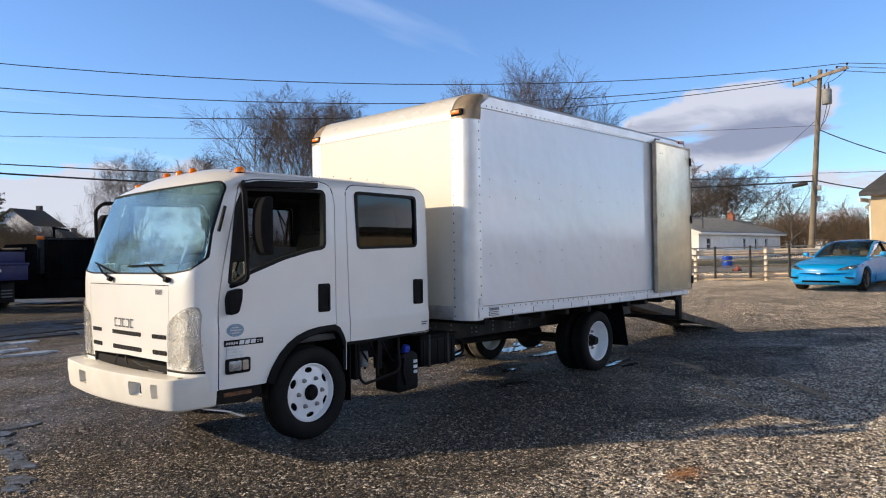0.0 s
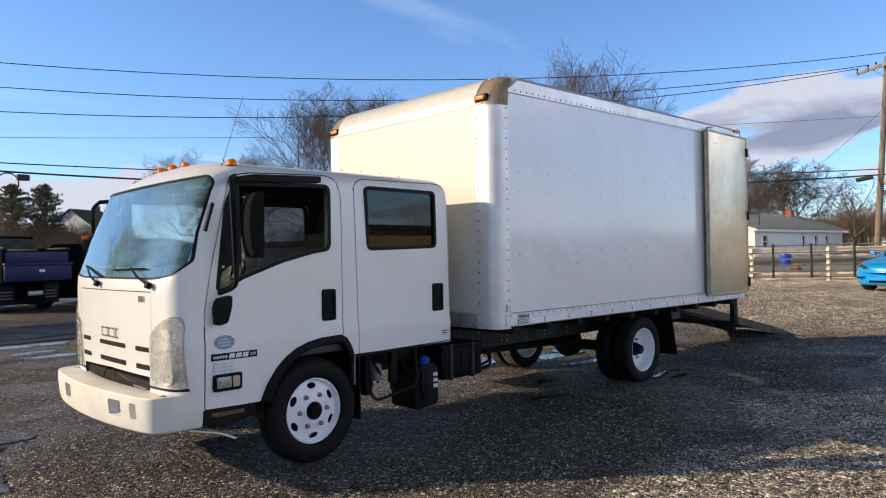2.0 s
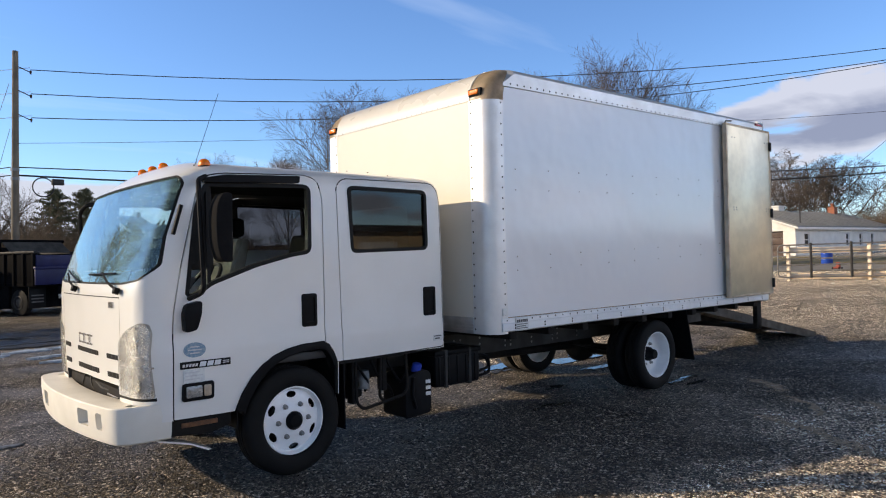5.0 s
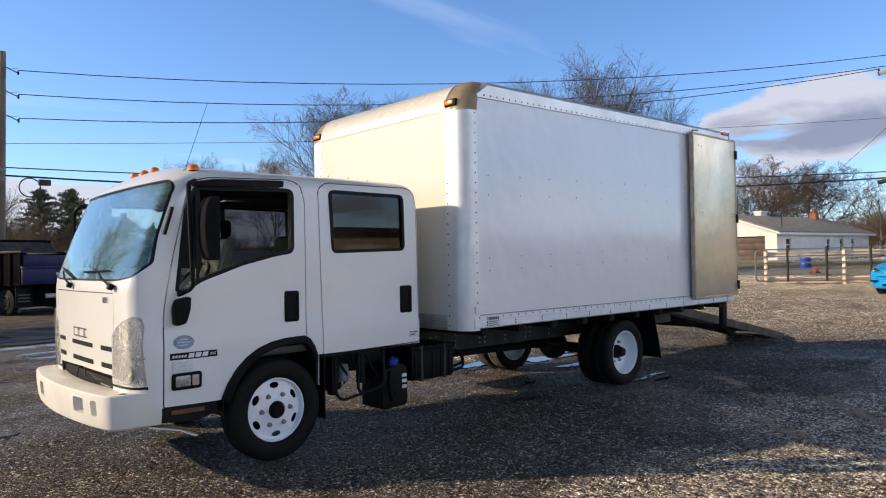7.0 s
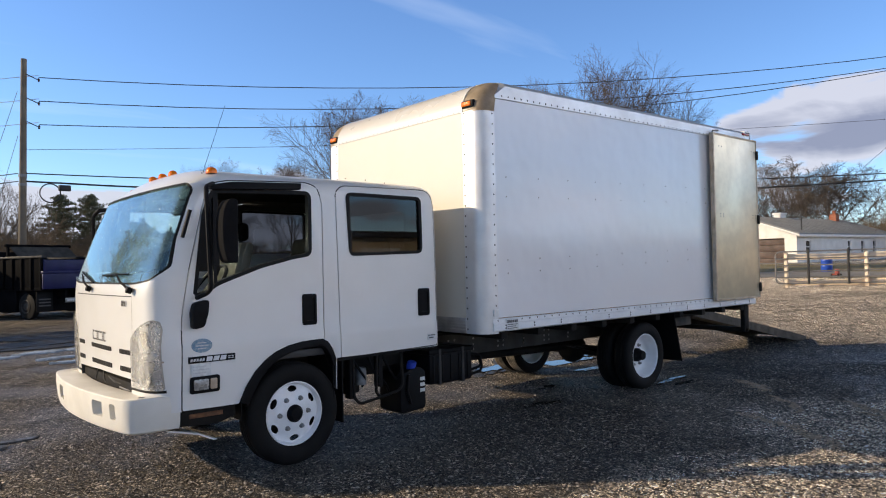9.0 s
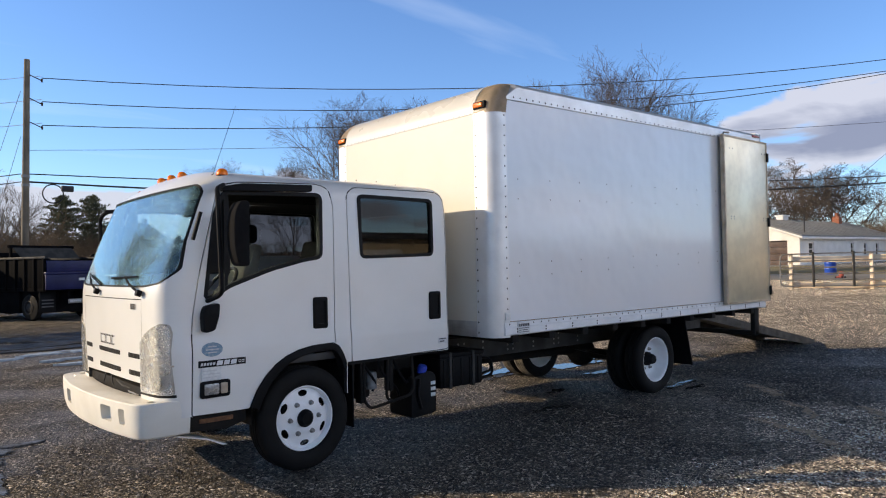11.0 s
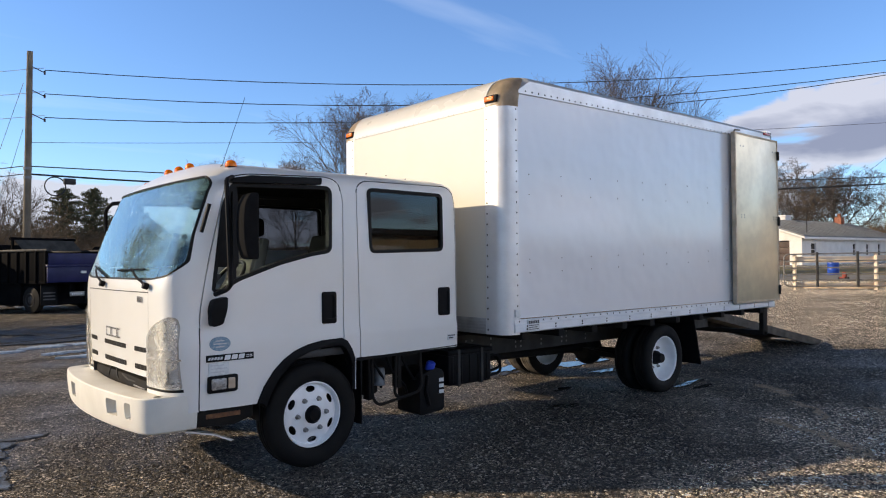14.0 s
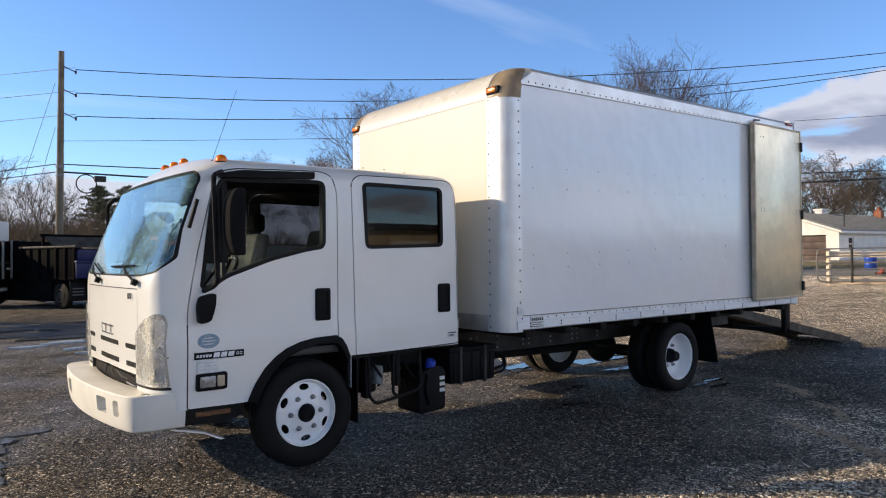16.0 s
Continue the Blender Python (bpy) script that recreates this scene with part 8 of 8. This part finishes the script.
def work_truck(x, y, yaw, tail, label, lamp=False, top=1.95, tail_top=1.50, roll_at=0.0):
    """Rear left corner at the origin; local y runs forward, local x across the tail."""
    t = thing("dump_truck", label, "truck", pose(x, y, 0, 0, 0, yaw), "work trucks")
    w, ln = 2.15, 3.0
    bm = bmesh.new()
    block(bm, 0, w, 0.05, ln, 0.92, 1.02, 0.01)
    part("bed_floor", bm, DARKSTEEL, t)
    for x0 in (0.0, w - 0.06):
        bm = bmesh.new()
        block(bm, x0, x0 + 0.06, 0.05, ln, 1.02, top - 0.02, 0.008)
        sd = part("bed_side", bm, DARKSTEEL, t)
        for k in range(7):
            yy = 0.10 + k * (ln - 0.2) / 6
            bm = bmesh.new()
            xo = x0 - 0.05 if x0 == 0 else x0 + 0.06
            block(bm, xo, xo + 0.05, yy - 0.04, yy + 0.04, 0.95, top, 0.006)
            part("stake", bm, DARKSTEEL, sd)
        bm = bmesh.new()
        block(bm, x0 - 0.05, x0 + 0.11, 0.0, ln, top - 0.02, top + 0.05, 0.01)
        part("top_rail", bm, EDGE, sd)
    bm = bmesh.new()
    block(bm, 0, w, ln - 0.06, ln, 1.0, top + 0.1, 0.01)
    part("headboard", bm, DARKSTEEL, t)
    bm = bmesh.new()
    block(bm, -0.05, w + 0.05, -0.06, 0.0, 0.97, tail_top - 0.05, 0.012)
    tg = part("tailgate", bm, tail, t, "painted tailgate")
    bm = bmesh.new()
    block(bm, -0.07, w + 0.07, -0.10, 0.03, tail_top - 0.06, tail_top + 0.02, 0.02)
    part("tailgate_rail", bm, EDGE if tail is DARKSTEEL else tail, tg)
    bm = bmesh.new()
    block(bm, w * 0.49, w * 0.58, -0.075, -0.06, tail_top - 0.26, tail_top - 0.18)
    part("sticker", bm, PAPER, tg)
    bm = bmesh.new()
    block(bm, 0.02, w - 0.02, 0.0, 0.05, tail_top, top - 0.08, 0.01)
    part("upper_gate", bm, tail, t)
    # tarp roller on a raised frame, with the loose mesh hanging from it
    ry = roll_at or ln - 0.3
    bm = bmesh.new()
    rod(bm, [(-0.05, ry, top + 0.40), (w + 0.05, ry, top + 0.40)], 0.05, 8)
    tr = part("tarp_roller", bm, DARKSTEEL, t)
    for x0 in (0.0, w - 0.07):
        bm = bmesh.new()
        block(bm, x0, x0 + 0.07, ry - 0.04, ry + 0.04, top, top + 0.40, 0.006)
        part("roller_post", bm, DARKSTEEL, tr)
    bm = bmesh.new()
    n = 16
    fold = [(0.07 + (w - 0.14) * i / n, 0.035 * math.sin(i * 1.9) + 0.02 * math.sin(i * 4.7)) for i in range(n + 1)]
    v = [bm.verts.new((x, ry - 0.06 - k * 0.45 + d * (0.3 + k) + e, top + 0.37 - k * 0.36)) for e in (0.0, 0.02) for x, d in fold for k in (0.0, 1.0)]
    for i in range(n):
        a, b = 2 * i, 2 * (n + 1) + 2 * i
        bm.faces.new((v[a], v[a + 2], v[a + 3], v[a + 1]))
        bm.faces.new((v[b], v[b + 1], v[b + 3], v[b + 2]))
    part("tarp", bm, MESH_TARP, tr, "dusty mesh tarp", 40)
    # cab
    bm = bmesh.new()
    prism(bm, rounded([(ln + 0.15, 0.7), (ln + 0.15, 2.05), (ln + 0.35, 2.2), (ln + 1.3, 2.18), (ln + 1.75, 1.5), (ln + 2.9, 1.35), (ln + 3.0, 0.7)], 0.08), "x", 0.08, w - 0.08, 0.05)
    cb = part("cab", bm, DARKSTEEL, t)
    bm = bmesh.new()
    block(bm, 0.25, w - 0.25, ln + 0.13, ln + 0.17, 1.6, 2.0, 0.02)
    part("rear_window", bm, DARKGLASS, cb)
    if lamp:
        bm = bmesh.new()
        block(bm, 0.10, 0.62, ln + 0.05, ln + 0.30, top - 0.02, top + 0.12, 0.03)
        part("strobe_lamp", bm, AMBER, t, "amber strobe lamp bar")
        bm = bmesh.new()
        block(bm, 0.08, 0.64, ln + 0.02, ln + 0.28, 1.1, top - 0.02, 0.02)
        part("cab_shield", bm, EDGE, t)
    for yy in (0.95, ln + 2.0):
        for x0 in (0.18, w - 0.18):
            bm = bmesh.new()
            lathe(bm, [(0.0, -0.12), (0.30, -0.12), (0.40, -0.09), (0.42, 0.0), (0.40, 0.09), (0.30, 0.12), (0.0, 0.12)], Matrix.Translation((x0, yy, 0.42)) @ Matrix.Rotation(radians(90), 4, "Y"), 24)
            wh = part("wheel", bm, RUBBER, t)
            bm = bmesh.new()
            s = -1 if x0 < 1 else 1
            lathe(bm, [(0.0, 0.0), (0.10, 0.01), (0.16, -0.02), (0.20, 0.02), (0.22, 0.015)], Matrix.Translation((x0 + s * 0.12, yy, 0.42)) @ Matrix.Rotation(radians(90 * s), 4, "Y"), 20)
            part("rim", bm, EDGE, wh)
    for x0 in (0.05, w - 0.60):
        bm = bmesh.new()
        block(bm, x0, x0 + 0.55, 0.42, 0.44, 0.25, 0.92, 0.004)
        mf = part("mud_flap", bm, BLACK, t)
        bm = bmesh.new()
        for k in range(3):
            block(bm, x0 + 0.08, x0 + 0.47, 0.412, 0.42, 0.62 - 0.1 * k, 0.66 - 0.1 * k)
        part("flap_bars", bm, LIGHTINK if lamp else INK, mf)
    bm = bmesh.new()
    block(bm, 0.75, 1.25, 0.02, 0.05, 0.52, 0.66, 0.01)
    pl = part("plate", bm, STEEL, t)
    bm = bmesh.new()
    for k in range(6):
        block(bm, 0.80 + 0.065 * k, 0.845 + 0.065 * k, 0.012, 0.02, 0.56, 0.62)
    part("plate_bars", bm, LIGHTINK, pl)
    # dark blocks added to fill the shaded space under the bed
    for x0 in (0.10, w - 0.55):
        bm = bmesh.new()
        block(bm, x0, x0 + 0.45, 1.50, ln + 1.3, 0.22, 0.92, 0.03)
        part("under_bed_block", bm, DARKSTEEL, t)
    bm = bmesh.new()
    block(bm, 0.2, w - 0.2, 0.46, ln + 0.2, 0.24, 0.92, 0.03)
    part("underbody", bm, DARKSTEEL, t)
    for x0 in (0.75, 1.25):
        bm = bmesh.new()
        block(bm, x0, x0 + 0.09, 0.05, ln + 2.8, 0.62, 0.90, 0.006)
        part("frame_rail", bm, DARKSTEEL, t)
    return t


work_truck(2.14, 19.92, 23.0, NAVY, "dark dump truck with navy blue tailgate, shade put into its colour", roll_at=1.8)
work_truck(8.1, 21.8, 58.0, DARKSTEEL, "black dump truck with amber strobe lamp", True, 2.36, 1.7)
stake_truck = work_truck(-0.1, 22.4, 50.0, DARKSTEEL, "black stake-body truck with steel frame and pale top box", False, 2.2, 1.5)
bm = bmesh.new()
block(bm, 0.95, 1.75, 0.30, 0.85, 2.22, 2.88, 0.03)
part("top_box", bm, PAPER, stake_truck, "pale grey metal box")
for k in range(4):
    bm = bmesh.new()
    block(bm, 0.75 + 0.45 * k, 0.81 + 0.45 * k, -0.16, -0.10, 0.95, 2.22, 0.006)
    part("gate_post", bm, GREYMETAL, stake_truck, "worn grey steel post")

# ---- puddles and loose stones ----
for i, (px, py, rx, ry) in enumerate(((0.45, 8.45, 0.36, 0.11), (0.22, 10.32, 0.36, 0.16), (0.80, 10.42, 0.36, 0.20), (0.10, 9.15, 0.15, 0.08), (0.42, 9.25, 0.20, 0.08), (-0.5, 9.95, 0.30, 0.08))):
    puddle(px, py, rx, ry, i + 51, "ice_patch", ICE, "thin pale patch of ice on the gravel", 0.020)
# damp ground whose dark colour also carries the shade lying there
for i, (px, py, rx, ry) in enumerate(((0.1, 12.3, 1.7, 0.55), (1.9, 12.9, 1.4, 0.6), (0.5, 13.9, 2.0, 0.6), (2.6, 14.5, 1.6, 0.6), (0.9, 11.3, 1.2, 0.3))):
    puddle(px, py, rx, ry, i + 61, "shaded_damp_patch", SHADED_DAMP, "damp patch of gravel, darkened for the shade on it", 0.012 + 0.003 * i)
for i, (px, py, rx, ry) in enumerate((
                                         (4.45, 2.65, 0.42, 0.15), (5.60, 2.35, 0.55, 0.20), (5.35, 1.62, 0.38, 0.09), (3.78, 1.14, 0.13, 0.04), (6.15, 2.6, 0.35, 0.12), (4.95, 0.30, 0.20, 0.03), (5.35, 0.36, 0.22, 0.03), (5.15, 0.12, 0.16, 0.025), (2.92, 0.53, 0.16, 0.02), (3.12, 0.47, 0.10, 0.02))):
    puddle(px, py, rx, ry, i + 1)
# shallow run of melt water at the edge of the lane
for i, (px, py, rx, ry) in enumerate(((-1.46, 2.80, 0.20, 0.06), (-1.62, 2.62, 0.08, 0.10), (-1.72, 2.32, 0.07, 0.16), (-1.80, 1.80, 0.06, 0.20), (-1.86, 1.42, 0.09, 0.18), (-1.98, 1.02, 0.08, 0.14), (-2.06, 0.85, 0.05, 0.10))):
    puddle(px, py, rx, ry, i + 31, "wet_sheen", SHEEN, "thin film of melt water on the gravel", 0.006)


def wet_patch(cx, cy, rx, ry, count, seed, size=0.16):
    """Many small wet hollows lying close together."""
    rng = np.random.default_rng(seed)
    bm = bmesh.new()
    for i in range(count):
        a_, d = rng.random() * 6.283, rng.random() ** 0.6
        x, y = cx + rx * d * math.cos(a_), cy + ry * d * math.sin(a_)
        r = size * (0.3 + 1.2 * rng.random() ** 2)
        turn = radians(rng.normal(35, 14))
        pts = []
        for q in range(26):
            t = 2 * math.pi * q / 26
            k = r * (1 + 0.7 * noise.noise(Vector((math.cos(t) * 1.5, math.sin(t) * 1.5, i * 1.7 + seed))) + 0.35 * noise.noise(Vector((math.cos(t) * 4, math.sin(t) * 4, i + seed))))
            u, v = 1.9 * k * math.cos(t), 0.55 * k * math.sin(t)
            pts.append((x + u * math.cos(turn) - v * math.sin(turn), y + u * math.sin(turn) + v * math.cos(turn)))
        lift = 0.002 + 0.00004 * i
        prism(bm, pts, "z", height(x) - 0.02, height(x) + lift)
    tagged(part("wet_patch", bm, WETGRAVEL), "dark wet hollows in the gravel", "puddle", kind="structure")


for i, (px, py, rx, ry, k, sz) in enumerate(((4.3, 2.9, 1.5, 0.7, 22, 0.16), (4.9, 0.75, 0.7, 0.28, 10, 0.10))):
    wet_patch(px, py, rx, ry, k, i + 21, sz)


def stones(name, label, x, y, r, seed, material):
    """Loose gravel; nobody could count it."""
    rng = np.random.default_rng(seed)
    n = len(x)
    base = np.array([(1, 0, 0.1), (0.3, 0.9, 0.0), (-0.8, 0.6, 0.1), (-0.7, -0.7, 0.0), (0.4, -0.9, 0.1), (0.1, 0.05, 0.55)])
    tri = np.array([(0, 1, 5), (1, 2, 5), (2, 3, 5), (3, 4, 5), (4, 0, 5)])
    ang = rng.random(n) * 6.283
    c, s = np.cos(ang), np.sin(ang)
    jit = 1 + rng.normal(0, 0.22, (n, 6, 3))
    p = base[None] * jit * r[:, None, None]
    vx = p[..., 0] * c[:, None] - p[..., 1] * s[:, None] + x[:, None]
    vy = p[..., 0] * s[:, None] + p[..., 1] * c[:, None] + y[:, None]
    vz = p[..., 2] + np.array([height(v) for v in x])[:, None] + 0.001
    verts = np.stack([vx, vy, vz], -1).reshape(-1, 3)
    faces = (tri[None] + (np.arange(n) * 6)[:, None, None]).reshape(-1, 3)
    ob = mesh_from(name, verts.tolist(), faces.tolist(), material)
    tagged(ob, label, "gravel", kind="stuff")


rng = np.random.default_rng(4)
k = 120000
stones("gravel_stones", "loose brown and grey gravel stones", rng.normal(0.8, 3.4, k), rng.normal(-1.9, 2.5, k), 0.0045 + 0.012 * rng.random(k) ** 3, 5, STONE)
k = 110000
stones("coarse_gravel", "pale coarse gravel stones over the far lot", rng.normal(15.0, 5.0, k), rng.normal(1.5, 4.5, k), 0.007 + 0.013 * rng.random(k) ** 2, 6, PALESTONE)

RUSTGRIT = surf("rusty_grit", (0.42, 0.19, 0.07), (0.28, 0.15, 0.08), 30, 0.9)
# streaks of sunlight, laid as lines of pale grit
sx, sy, sr = [], [], []
for p, q, w in (((3.98, -1.10), (3.25, -2.32), 0.030), ((5.25, -1.60), (4.15, -2.55), 0.028), ((5.72, -0.20), (5.15, -0.82), 0.035), ((5.0, -0.95), (4.3, -1.55), 0.016), ((4.75, -1.9), (4.45, -2.3), 0.014)):
    p, q = Vector(p), Vector(q)
    side = Vector((-(q - p).normalized().y, (q - p).normalized().x))
    many = int(1900 * (q - p).length)
    u = rng.beta(1.6, 1.6, many)
    bend = 0.10 * np.sin(3.0 * u) + 0.02 * np.sin(17 * u)
    off = rng.normal(0, 1, many) * w * 1.15 * (0.5 + 0.9 * np.abs(np.sin(9 * u + p.x))) + bend
    sx.append(p.x + (q.x - p.x) * u + side.x * off)
    sy.append(p.y + (q.y - p.y) * u + side.y * off)
    sr.append(0.004 + 0.006 * rng.random(many) ** 2)
stones("sun_streak_stones", "pale grit laid in lines for streaks of sunlight on dark gravel", np.concatenate(sx), np.concatenate(sy), np.concatenate(sr), 8, SUNGRIT)

# a small rusty stain of grit
k = 700
stones("rusty_grit", "small rusty orange stain of grit on the gravel", 1.03 + rng.normal(0, 0.10, k), -2.42 + rng.normal(0, 0.05, k), 0.003 + 0.005 * rng.random(k), 9, RUSTGRIT)
